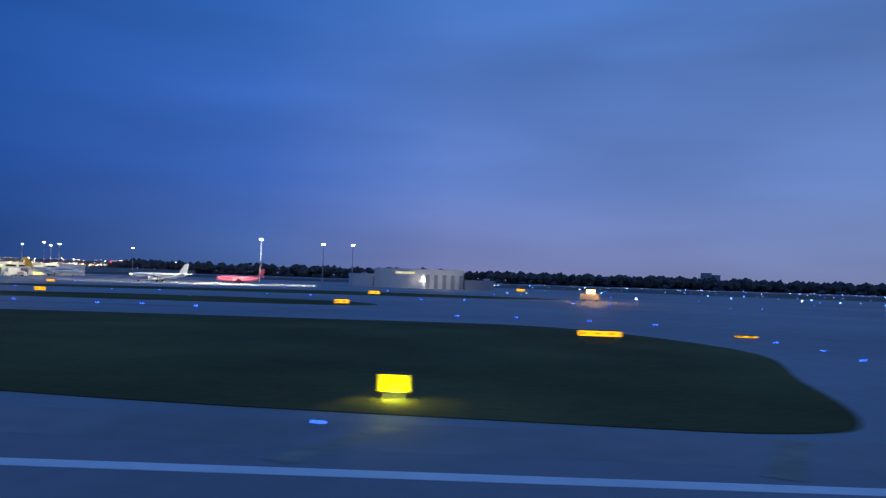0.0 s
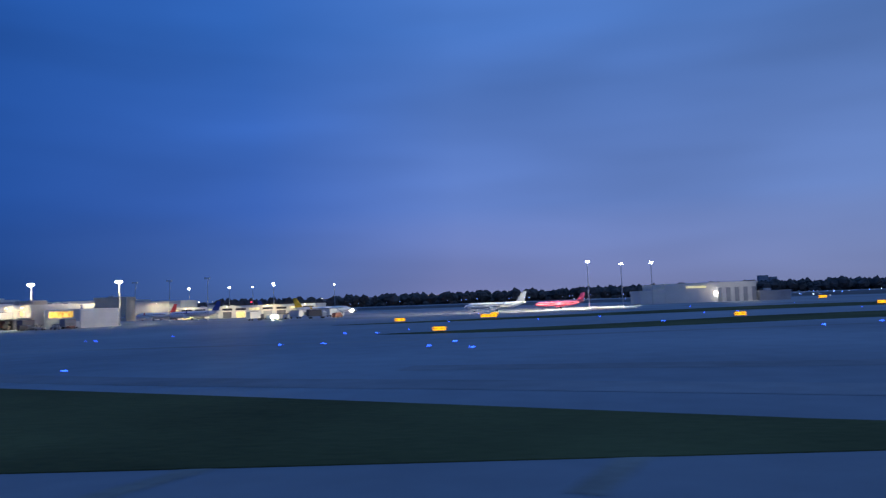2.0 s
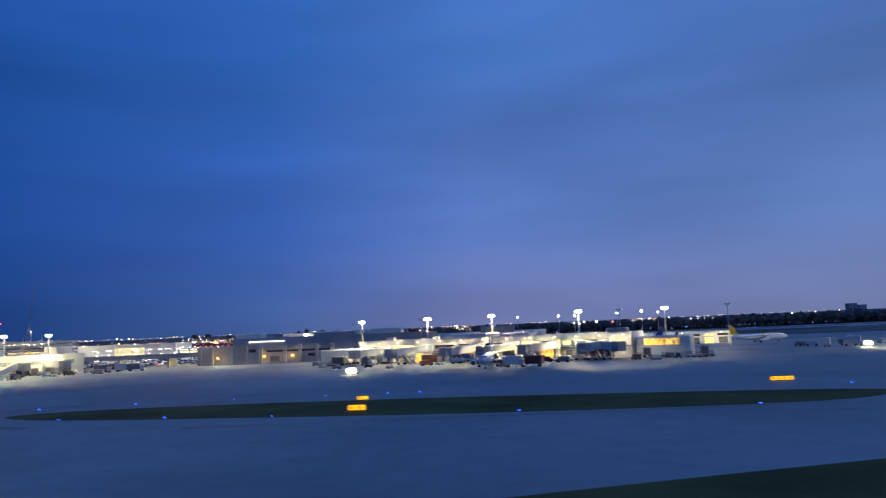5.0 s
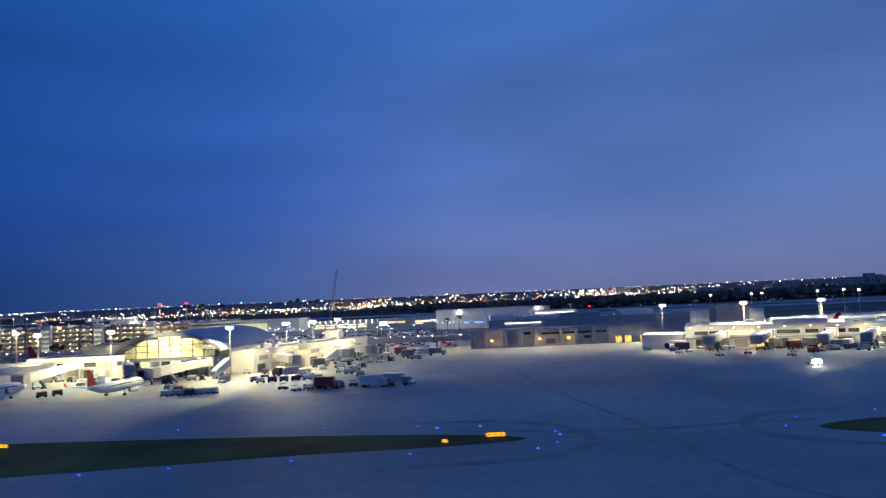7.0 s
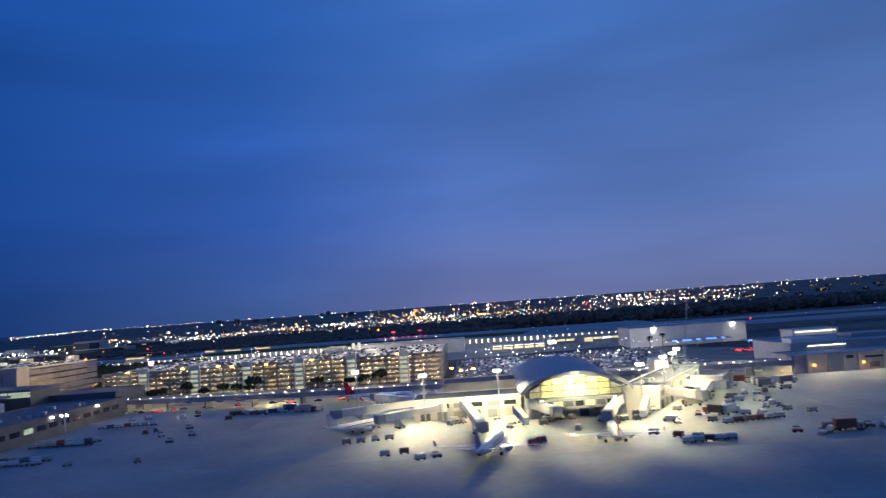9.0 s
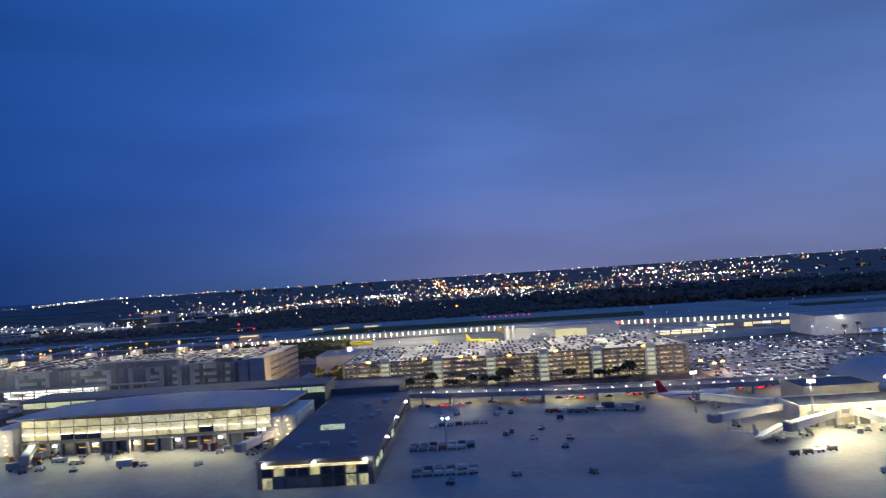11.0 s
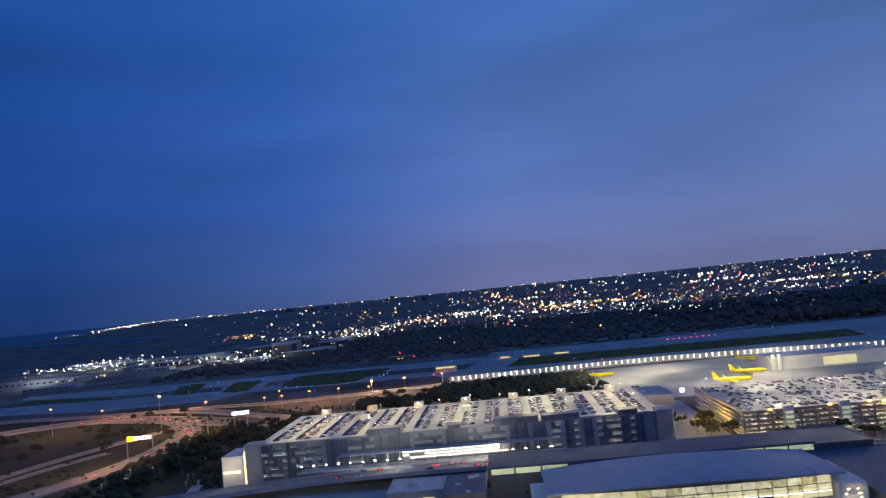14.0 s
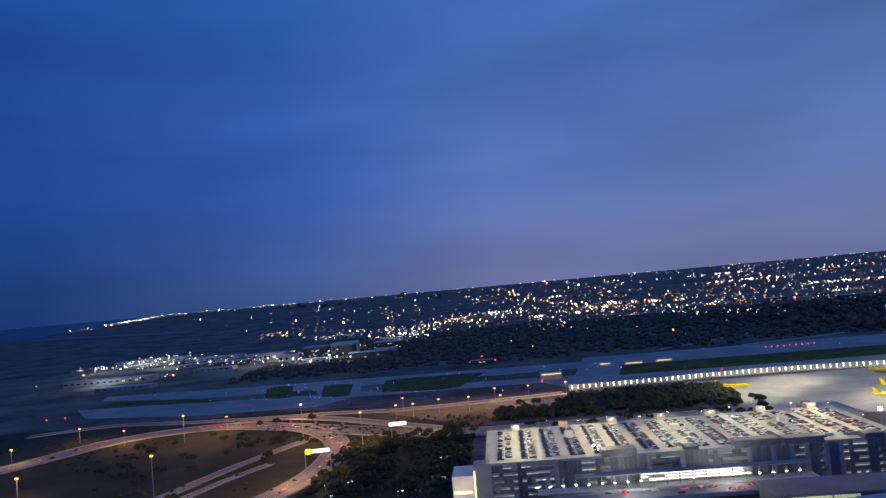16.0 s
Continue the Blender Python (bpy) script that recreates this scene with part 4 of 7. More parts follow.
# ---- cars ----
def car_shell(g, m=None, body=True, cabin=True):
    """Adds a parked car's body and cabin, nose along +x, 4.5 m long."""
    def ring(x, w, z0, z1, k=0.12):
        pts = [(x, -w, z0), (x, -w, z1 - k), (x, -w + k, z1), (x, w - k, z1), (x, w, z1 - k), (x, w, z0)]
        return [m @ Vector(p) for p in pts] if m else pts
    if body:
        g.loft([ring(-2.25, 0.78, 0.35, 0.85), ring(-2.1, 0.88, 0.25, 0.98), ring(-0.9, 0.9, 0.22, 1.0), ring(0.9, 0.9, 0.22, 0.96), ring(2.0, 0.86, 0.25, 0.82), ring(2.25, 0.7, 0.35, 0.66)])
    if cabin:
        g.loft([ring(-1.75, 0.72, 0.96, 1.02, 0.03), ring(-1.15, 0.70, 0.96, 1.46), ring(0.25, 0.70, 0.96, 1.46), ring(1.05, 0.76, 0.94, 1.0, 0.03)])
    return g


def make_car():
    th = thing("car", "parked passenger car on the open parking deck", "car", "cars on the parking decks")
    part("body", car_shell(Geo(), cabin=False), M["car"], th, smooth=True)
    part("cabin", car_shell(Geo(), body=False), M["glass"], th, "dark glazed cabin")
    wheel = Geo().tube((0, -0.1, 0), (0, 0.1, 0), 0.32, n=8).mesh("tyre", M["tyre"])
    for x in (-1.35, 1.4):
        for y in (-0.82, 0.82):
            share("tyre", wheel, th, at(x, y, 0.32))
    return th


first_car = make_car()
cars_made = 0


def park(x, y, z, turn):
    global cars_made
    m = at(x, y, z, turn)
    if cars_made:
        copy_thing(first_car, m)
    else:
        first_car.matrix_basis = m
    cars_made += 1


def far_cars(spots, name="parked_cars", label="rows of parked cars too small to tell apart"):
    g = Geo()
    for x, y, z, turn in spots:
        car_shell(g, pose(x, y, z, 0, 0, turn))
    return solid(name, g, M["car_isl"], label, "cars", kind="stuff")


# ---- street and deck lamps ----
def lamp_post(x, y, z, h, head="lamp_white", label="slim steel lamp post with a lit head", group="lamp posts", turn=0.0, size=1.0):
    th = thing("lamp_post", label, "lamp", group, m=at(x, y, z, turn))
    part("pole", Geo().tube((0, 0, 0), (0, 0, h), 0.14, 0.09, 6), M["steel"], th)
    part("lamp_head", Geo().cbox(-0.9 * size, 0.9 * size, -0.35 * size, 0.35 * size, h, h + 0.35 * size, 0.08), M[head], th, "lit lamp head")
    return th


def copy_post(proto, x, y, z, turn=0.0):
    return copy_thing(proto, at(x, y, z, turn))


# ---- garage beside the arched concourse: open concrete decks with stair towers ----
def open_garage(x0, x1, y0, y1, fh, levels, towers, rnd):
    th = thing("parking_garage", "six-level open concrete parking garage with warm-lit decks", "garage")
    inside = []
    col = Geo().box(-0.4, 0.4, -0.4, 0.4, 0, fh * levels).mesh("column", M["concrete"])
    tube = Geo().box(-2.2, 2.2, -0.15, 0.15, -0.12, 0.0).mesh("ceiling_tube", M["tube"])
    amber = Geo().box(-2.6, 2.6, -0.3, 0.3, -0.2, 0.0).mesh("ceiling_tube", M["lamp_orange"])
    cold = Geo().box(-1.6, 1.6, -0.12, 0.12, -0.12, 0.0).mesh("ceiling_tube", M["tube_cool"])
    fin = Geo().box(-0.55, 0.55, -0.75, -0.36, 0, fh * levels + 0.9).mesh("pilaster", M["parapet"])
    nb = int((x1 - x0) / 9)
    for k in range(levels + 1):
        z = fh * k
        part("deck", Geo().box(x0, x1, y0, y1, z - 0.45, z), M["deck"], th)
        part("parapet", Geo().box(x0, x1, y0 - 0.35, y0, z - 0.5, z + 0.95), M["parapet"], th)
        if k:
            part("parapet", Geo().box(x1, x1 + 0.3, y0, y1, z - 0.5, z + 0.95), M["parapet"], th)
            part("parapet", Geo().box(x0 - 0.3, x0, y0, y1, z - 0.5, z + 0.95), M["parapet"], th)
        if k < levels:
            # made-up wall close behind the front, catching tube light so decks look bright
            part("inner_wall", Geo().box(x0 + 1, x1 - 1, y0 + 9, y0 + 9.4, z, z + fh - 0.46), M["wall_tan"], th)
            for b in range(nb):
                xb = x0 + 4.5 + 9 * b
                if rnd.random() < 0.84:
                    share("ceiling_tube", amber if (k == levels - 1 and rnd.random() < 0.16) else rnd.choice((tube, tube, cold)), th, at(xb, y0 + 5.5, z + fh - 0.5))
                for j in range(3):
                    if rnd.random() < 0.85:
                        inside.append((xb - 3 + 3 * j, y0 + 3.0, z, 90 + rnd.uniform(-3, 3)))
    dot = Geo().box(-0.45, 0.45, -0.2, 0.2, -0.22, 0.0).mesh("deck_lamp", M["lamp_yellow"])
    for k in range(levels):
        for b in range(2 * nb):
            if rnd.random() < 0.45:
                share("deck_lamp", dot, th, at(x0 + 2.2 + 4.5 * b, y0 + 1.6, fh * (k + 1) - 0.5))
    for b in range(nb + 1):
        share("column", col, th, at(x0 + 9 * b, y0 + 0.9, 0))
        share("pilaster", fin, th, at(x0 + 9 * b, y0, 0))
    for xt in towers:
        tw = part("stair_tower", Geo().box(xt - 3.2, xt + 3.2, y0 - 2.6, y0 - 0.36, -0.1, fh * levels + 3.2), M["wall_white"], th, "pale stair tower with lit landings")
        for k in range(levels):
            part("landing_window", Geo().box(xt - 2.3, xt + 2.3, y0 - 2.75, y0 - 2.5, fh * k + 0.9, fh * k + 2.5), M["win_green" if k % 2 else "win_soft"], tw)
    return th, inside


rnd = random.Random(11)
g1, inside = open_garage(-932, -706, 474, 588, 2.95, 6, (-904, -869.5, -834.5, -800, -765.5, -731), rnd)
spots = []
for r in range(16):
    y = 484 + 12.9 * (r // 2) + (5.2 if r % 2 else 0)
    for i in range(72):
        if rnd.random() < (0.42 if r < 6 else 0.36):
            spots.append((-928 + 3.05 * i, y, 17.7, 90 + rnd.choice((0, 180))))
far_cars(inside + spots)
deck_post = lamp_post(-910, 492, 17.7, 8, "lamp_white", "deck lamp post with a bright white head", "deck lamps", size=0.38)
for x in (-872, -834, -796, -758, -720):
    copy_post(deck_post, x, 492, 17.7)
for x in (-900, -850, -800, -750, -712):
    copy_post(deck_post, x, 534, 17.7)
for x in (-925, -860, -790, -730):
    copy_post(deck_post, x, 577, 17.7)
part("ramp_house", Geo().cbox(-800, -786, 560, 573, 17.7, 22.5, 0.3), M["wall_grey"], g1)
part("ramp_house", Geo().cbox(-760, -752, 506, 516, 17.7, 21.2, 0.3), M["wall_white"], g1)

# violet lamp and low office between the garages
solid("court", Geo().prism([(-984, 448), (-984, 640), (-934, 640), (-934, 448)], -0.3, 0.14), M["concrete"], "amber-lit concrete court between the garages", "court", kind="structure")
pl = lamp_post(-945, 574, 0, 17.8, "lamp_purple", "tall lamp post with a violet lamp", "violet lamp", size=1.5)
# oversized glowing box: the violet lamp's halo built as a shape
part("lamp_head", Geo().cbox(-1.6, 1.6, -1.2, 1.2, 18.4, 20.6, 0.4), M["lamp_purple"], pl, "violet lamp box enlarged to imitate its glow")
lamp("violet_lamp", "POINT", at(-945, 571, 22), 6000, (0.75, 0.5, 1.0), 0.8)
block("office_building", -978, -946, 600, 650, 12.0, "wall_grey", "roof", "low grey office block between the garages", 3)

# ---- large garage with a screened facade ----
BX0, BX1, BY0, BY1, BF, BN = -1246.0, -985.0, 459.0, 566.0, 4.35, 6
BZ = BF * BN
g2 = thing("screened_garage", "large six-level garage with blue-grey screens and a lit car deck", "garage")
rnd = random.Random(23)
nb = 30
bw_ = (BX1 - BX0) / nb
strips = []
for mm in ("wall_dark", "panel_blue", "panel_blue", "screen_pale"):
    for top in (0.0, 0.9):
        strips.append(Geo().box(0.1, bw_ / 3 - 0.1, -1.25, -0.85, 0.0, BF * 5.1 + top).mesh("screen_panel", M[mm]))
halves = [Geo().box(0.1, bw_ / 3 - 0.1, -0.95, -0.6, 0.1, BF - 0.3).mesh("screen_panel", M[mm]) for mm in ("wall_dark", "panel_blue", "screen_pale")]
tube2 = Geo().box(-2.4, 2.4, -0.12, 0.12, -0.1, 0.0).mesh("ceiling_tube", M["tube_cool"])
col2 = Geo().box(-0.45, 0.45, -0.45, 0.45, 0, BZ).mesh("column", M["concrete"])
for k in range(BN + 1):
    z = BF * k
    part("deck", Geo().box(BX0, BX1, BY0, BY1, z - 0.5, z), M["deck"], g2)
    part("parapet", Geo().box(BX0, BX1, BY0 - 0.4, BY0, z - 0.9, z + (1.0 if k == BN else 1.45)), M["wall_grey" if k == BN else "panel_blue"], g2)
    if k < BN:
        # added reflector wall near the facade; it brightens the open slits
        part("inner_wall", Geo().box(BX0 + 1, BX1 - 1, BY0 + 8, BY0 + 8.4, z, z + BF - 0.51), M["wall_grey"], g2)
        for s in (BX0, BX1):
            part("side_wall", Geo().box(s - 0.2, s + 0.2, BY0, BY1, z + 1.0, z + BF - 0.51) if s == BX0 else Geo().box(s - 0.2, s + 0.2, BY0, BY1, z - 0.5, z + 3.0), M["panel_blue"], g2)
shut = (5, 6, 9, 10, 11, 14, 15, 19, 20, 21, 24, 28, 29)
for b in range(nb):
    x = BX0 + bw_ * b
    for j in range(3):
        if b in shut or rnd.random() < 0.16:
            share("screen_panel", rnd.choice(strips), g2, at(x + j * bw_ / 3, BY0, BF * 0.85))
        else:
            for k in range(1, BN):
                if rnd.random() < 0.24:
                    share("screen_panel", rnd.choice(halves), g2, at(x + j * bw_ / 3, BY0, BF * k))
    for k in range(BN):
        if rnd.random() < (0.2 if b in shut else 0.92):
            share("ceiling_tube", tube2, g2, at(x + bw_ / 2, BY0 + 3.2, BF * (k + 1) - 0.55))
    share("column", col2, g2, at(x, BY0 + 0.6, 0))
for x0, x1, h in ((-1172, -1150, 4.6), (-1090, -1062, 4.4), (-1060, -1036, 4.0), (-1120, -1112, 3.0), (-1012, -1000, 3.4)):
    part("roof_screen", Geo().cbox(x0, x1, BY0 - 0.8, BY0 + 9, BZ, BZ + h, 0.3), M["panel_blue"], g2, "blue-grey roof ramp cover")
for i in range(7):
    x = BX0 + 22 + 37 * i
    sh = part("stair_head", Geo().cbox(x - 3.5, x + 3.5, BY1 - 8, BY1 - 1, BZ, BZ + 4.2, 0.3), M["wall_tan"], g2)
    part("stair_lamp", Geo().cbox(x - 0.45, x + 0.45, BY1 - 8.6, BY1 - 8.1, BZ + 3.4, BZ + 3.9, 0.08), M["lamp_red" if i in (1,) else "lamp_white"], sh)
for i in range(3):
    x = BX0 + 60 + 75 * i
    part("stair_head", Geo().cbox(x - 3, x + 3, BY0 + 62, BY0 + 70, BZ, BZ + 3.6, 0.3), M["wall_white"], g2)
part("corner_tower", Geo().cbox(BX0 - 7, BX0 + 4, BY0 - 3, BY0 + 8, -0.1, BZ + 1.8, 0.3), M["wall_grey"], g2, "tall grey corner tower")
part("corner_tower", Geo().cbox(BX1 - 4, BX1 + 6, BY0 - 3, BY0 + 10, -0.1, BZ + 1.8, 0.3), M["wall_grey"], g2, "tall grey corner tower")
part("annex", Geo().box(BX0 - 21, BX0 - 7.3, BY0 - 6, BY0 + 20, -0.1, 22.0), M["wall_white"], g2, "white annex with a lit base")
part("annex_light", Geo().box(BX0 - 20, BX0 - 9, BY0 - 6.5, BY0 - 6.05, 11.4, 12.6), M["tube_soft"], g2, "soft strip light")
part("edge_light", Geo().box(BX0 - 7.25, BX0 - 6.4, BY0 - 3.3, BY0 - 3.02, 3, 24), M["tube_soft"], g2, "upright strip light")
# lit drop-off kerb along the garage, level with the elevated road
part("kerb_slab", Geo().box(-1214, -1046, BY0 - 13, BY0 - 1.4, 8.6, 9.3), M["concrete"], g2)
part("kerb_roof", Geo().box(-1190, -1050, BY0 - 9, BY0 - 1.4, 16.6, 17.1), M["wall_grey"], g2)
part("kerb_wall", Geo().box(-1150, -1082, BY0 - 1.75, BY0 - 1.42, 9.3, 16.5), M["wall_white"], g2)
for z in (11.2, 13.0, 14.8):
    part("kerb_gallery", Geo().box(-1150, -1082, BY0 - 4.2, BY0 - 1.8, z - 0.7, z), M["wall_white"], g2)
    for i in [i for i in range(14) if rnd.random() < 0.85]:
        part("gallery_tube", Geo().box(-1149.6 + 4.8 * i, -1145.6 + 4.8 * i, BY0 - 4.6, BY0 - 4.3, z + 0.2, z + 0.75), M["strip_white"], g2)
for i in range(21):
    x = -1214 + 7.9 * i
    if x < -1150 or x > -1082 or i % 3 == 0:
        part("kerb_lamp", Geo().cbox(x - 0.6, x + 0.6, BY0 - 9.6, BY0 - 9.05, 12.4, 12.9, 0.1), M["lamp_cool"], g2)
    part("kerb_post", Geo().box(x - 0.3, x + 0.3, BY0 - 9.0, BY0 - 8.5, 9.3, 16.6), M["wall_grey"], g2)
# roof rows of cars
n_ind = 0
extra = []
for r in range(16):
    xr = BX0 + 13 + 15.7 * r
    for side in (-1, 1):
        for i in range(42):
            y = BY0 + 11 + 2.75 * i
            if y > BY1 - 11 or (BY0 + 58 < y < BY0 + 74 and r in (3, 8, 12)):
                continue
            fill = 0.55 if r < 1 else 0.93
            if rnd.random() < fill:
                if n_ind < 190 and side < 0:
                    park(xr + side * 2.7, y, BZ, 90 + side * 90 + rnd.uniform(-2, 2))
                    n_ind += 1
                else:
                    extra.append((xr + side * 2.7, y, BZ, 90 + side * 90 + rnd.uniform(-2, 2)))
far_cars(extra, label="packed parked cars on the top deck")
roof_post = lamp_post(BX0 + 30, BY0 + 30, BZ, 7, "lamp_white", "deck lamp post with twin white heads", "roof deck lamps", size=0.36)
for r in range(11):
    for y in (BY0 + 34, BY0 + 84):
        if not (r == 0 and y == BY0 + 34):
            copy_post(roof_post, BX0 + 24 + 22.6 * r, y + (9 if r % 2 else 0), BZ)

# ---- elevated terminal road ----
ROAD = curve_through([(-521, 386, 6.2), (-600, 392, 6.1), (-700, 390, 6.0), (-780, 396, 6.0), (-860, 411, 6.0), (-897, 420, 6.2), (-930, 428, 6.9), (-1010, 434, 8.4), (-1110, 436, 8.4), (-1200, 437, 7.0), (-1300, 430, 3.0), (-1380, 415, 1.0)], 6)
er = thing("elevated_road", "elevated concrete terminal road with a lit lower level", "road", kind="structure")
part("deck", Geo().ribbon(ROAD, 8.5, 0), M["road"], er)
part("girder", Geo().ribbon([(x, y, z - 1.3) for x, y, z in ROAD], 8.3, 0), M["concrete"], er)


def side_line(line, off):
    out = []
    for i, p in enumerate(line):
        a, b = Vector(line[max(i - 1, 0)]), Vector(line[min(i + 1, len(line) - 1)])
        d = (b - a)
        s = Vector((-d.y, d.x, 0)).normalized() * off
        out.append((p[0] + s.x, p[1] + s.y, p[2]))
    return out


for off in (8.5, -8.5):
    line = side_line(ROAD, off)
    g = Geo()
    for a, b in zip(line, line[1:]):
        g.add([(a[0], a[1], a[2] - 1.4), (b[0], b[1], b[2] - 1.4), (b[0], b[1], b[2] + 1.0), (a[0], a[1], a[2] + 1.0), (a[0], a[1] + 0.3, a[2] - 1.4), (b[0], b[1] + 0.3, b[2] - 1.4), (b[0], b[1] + 0.3, b[2] + 1.0), (a[0], a[1] + 0.3, a[2] + 1.0)], [(0, 1, 2, 3), (7, 6, 5, 4), (3, 2, 6, 7)])
    part("barrier", g, M["concrete"], er)
pier = Geo().box(-0.5, 0.5, -5, 5, 0, 6.7).mesh("pier", M["wall_grey"])
under = Geo().box(-2.2, 2.2, -0.2, 0.2, -0.15, 0).mesh("under_light", M["tube"])
road_post = None
for i, (x, y, z) in enumerate(ROAD[:43]):
    if i % 2 == 0 and z > 5.5:
        share("pier", pier, er, at(x, y, z - 8.02))
    if z > 5.5 and i % 2 == 1:
        share("under_light", under, er, at(x, y - 2, z - 1.42))
for x, y in ((-528, 383), (-560, 386), (-600, 388), (-650, 387), (-740, 389), (-800, 394), (-850, 404)):
    lamp("underpass_lamp", "POINT", at(x, y + 2, 3.6), 3600, (1.0, 0.76, 0.38), 0.5)
for x, y in ((-545, 392), (-610, 396), (-680, 395), (-745, 397), (-800, 404), (-850, 413), (-890, 422)):
    lamp("road_light", "POINT", at(x, y, 12.0), 2000, (1.0, 0.92, 0.76), 0.5)
lights_line = side_line(ROAD, 8.0)
run = [(-521 - 7.4 * i) for i in range(52)]
for x in run:
    k = min(range(len(lights_line)), key=lambda i: abs(lights_line[i][0] - x))
    y, z = lights_line[k][1], lights_line[k][2]
    if road_post is None:
        road_post = lamp_post(x, y, z, 1.5, "lamp_white", "short road lamp with a bright head", "terminal road lamps", size=0.42)
    else:
        copy_post(road_post, x, y, z)
solid("service_road", Geo().prism([(-1300, 410), (-1300, 446), (-525, 446), (-525, 402), (-880, 425)], -0.2, 0.06), M["road"], "dark terminal access road", "road", kind="structure")
lowcars = [(-890 + rnd.uniform(0, 360), rnd.choice((400, 404, 430, 438)), 0.1, rnd.choice((0, 180)) + rnd.uniform(-4, 4)) for _ in range(90)]
lowcars += [(-1190 + rnd.uniform(0, 240), rnd.choice((429, 434, 441)), 8.5, rnd.choice((0, 180))) for _ in range(26)]
far_cars(lowcars, "road_traffic", "cars standing on the terminal roads")
g = Geo()
for x, y, z, _ in lowcars[::2]:
    g.cbox(x - 0.7, x + 0.7, y - 1.2, y - 0.8, z + 0.6, z + 1.0, 0.05)
solid("tail_lamps", g, M["tail_red"], "red tail lamps of standing cars", "tail lamps", kind="stuff")

# ---- long-stay car park and lit sheds behind ----
solid("car_park", Geo().prism([(-700, 410), (-700, 640), (-530, 640), (-470, 560), (-525, 410)], -0.2, 0.07), M["road"], "dark asphalt car park", "car park", kind="structure")
lot = []
for r in range(17):
    for i in range(56):
        x, y = -697 + 3.0 * i, 424 + 12.5 * r
        if rnd.random() < 0.66 and x < -535:
            lot.append((x, y, 0.1, 90))
far_cars(lot, label="long rows of parked cars in the car park")
lot_post = lamp_post(-690, 430, 0, 9, "lamp_cool", "car park lamp post with a white head", "car park lamps", size=0.5)
for i in range(46):
    copy_post(lot_post, -692 + rnd.uniform(0, 165), 440 + rnd.uniform(0, 200), 0)
tc = thing("south_concourse", "long low concourse with bands of lit windows", "terminal")
walls_box(tc, -610, -505, 742, 766, 8.0, "wall_grey", "roof")
walls_box(tc, -668, -615, 700, 724, 7.0, "wall_grey", "roof")
for i in range(11):
    if i != 3:
        part("window", Geo().box(-608 + 9.3 * i, -600 + 9.3 * i, 741.6, 742.1, 4.6 if i % 4 else 2.6, 6.4), M["win_warm" if i % 3 else "strip_white"], tc)
for i in range(5):
    part("window", Geo().box(-666 + 10.3 * i, -657.5 + 10.3 * i, 699.6, 700.1, 3.2, 5.0), M["win_warm"], tc)
    part("light_strip", Geo().box(-666 + 10.3 * i, -657.5 + 10.3 * i, 698.6, 699.0, 6.2, 6.6), M["strip_white"], tc)
wt_ = block("south_terminal", -812, -694, 756, 800, 13.0, "wall_white", "roof", "pale terminal hall beside the yellow aircraft", 6)
for x in (-810, -804):
    part("pylon", Geo().cbox(x - 1.6, x + 1.6, 752, 755.4, 0, 17, 0.2), M["wall_white"], wt_, "white lit pylon")
part("lit_front", Geo().box(-760, -728, 755.5, 756.1, 2, 10), M["win_soft"], wt_)
bs = thing("bus_canopy", "canopy with a blue neon edge over waiting cars", "canopy")
part("roof", Geo().cbox(-524, -474, 596, 612, 6.0, 6.8, 0.2), M["wall_grey"], bs)
for x, w in ((-523, 4), (-514, 7), (-503, 3), (-495, 8), (-483, 3)):
    part("neon_strip", Geo().box(x, x + w, 595.5, 595.9, 6.1, 7.3), M["blue_neon"], bs, "blue neon strip")
for x in (-520, -500, -480):
    part("post", Geo().tube((x, 604, 0), (x, 604, 6), 0.3), M["steel"], bs)

bs2 = thing("bus_canopy", "second canopy with a blue neon edge over waiting cars", "canopy")
part("roof", Geo().cbox(-474, -432, 566, 580, 4.4, 5.2, 0.2), M["wall_grey"], bs2)
for x, w in ((-473, 5), (-464, 3), (-456, 6), (-445, 3)):
    part("neon_strip", Geo().box(x, x + w, 565.5, 565.9, 4.4, 5.5), M["blue_neon"], bs2, "blue neon strip")
for x in (-470, -453, -436):
    part("post", Geo().tube((x, 573, 0), (x, 573, 4.4), 0.3), M["steel"], bs2)
far_cars([(-494 + 3.4 * (i % 18), 530 + 7 * (i // 18) + 1.5 * (i % 2), 0.1, 84) for i in range(54)], "waiting_cars", "cars waiting with lit tail lamps")
g = Geo()
for i in [i for i in range(54) if i % 5 not in (1, 4)]:
    g.cbox(-494.9 + 3.4 * (i % 18), -493.1 + 3.4 * (i % 18), 527.2 + 7 * (i // 18) + 1.5 * (i % 2), 527.5 + 7 * (i // 18) + 1.5 * (i % 2), 0.7, 1.3, 0.05)
solid("tail_lamps", g, M["tail_red"], "red tail lamps of waiting cars", "tail lamps", kind="stuff")

# ---- retaining wall of the raised far runway, with a row of wall lights ----
rw = thing("retaining_wall", "long white retaining wall lit by a row of lamps", "wall", kind="structure")
WALL = curve_through([(-1152, 898, 0), (-1050, 903, 0), (-975, 912, 0), (-880, 913, 0), (-780, 900, 0), (-690, 880, 0), (-565, 850, 0), (-480, 822, 0)], 6)
g = Geo()
for a, b in zip(WALL, WALL[1:]):
    g.add([(a[0], a[1], 0), (b[0], b[1], 0), (b[0], b[1], 7), (a[0], a[1], 7), (a[0], a[1] + 1, 0), (b[0], b[1] + 1, 0), (b[0], b[1] + 1, 7), (a[0], a[1] + 1, 7)], [(0, 1, 2, 3), (3, 2, 6, 7), (7, 6, 5, 4)])
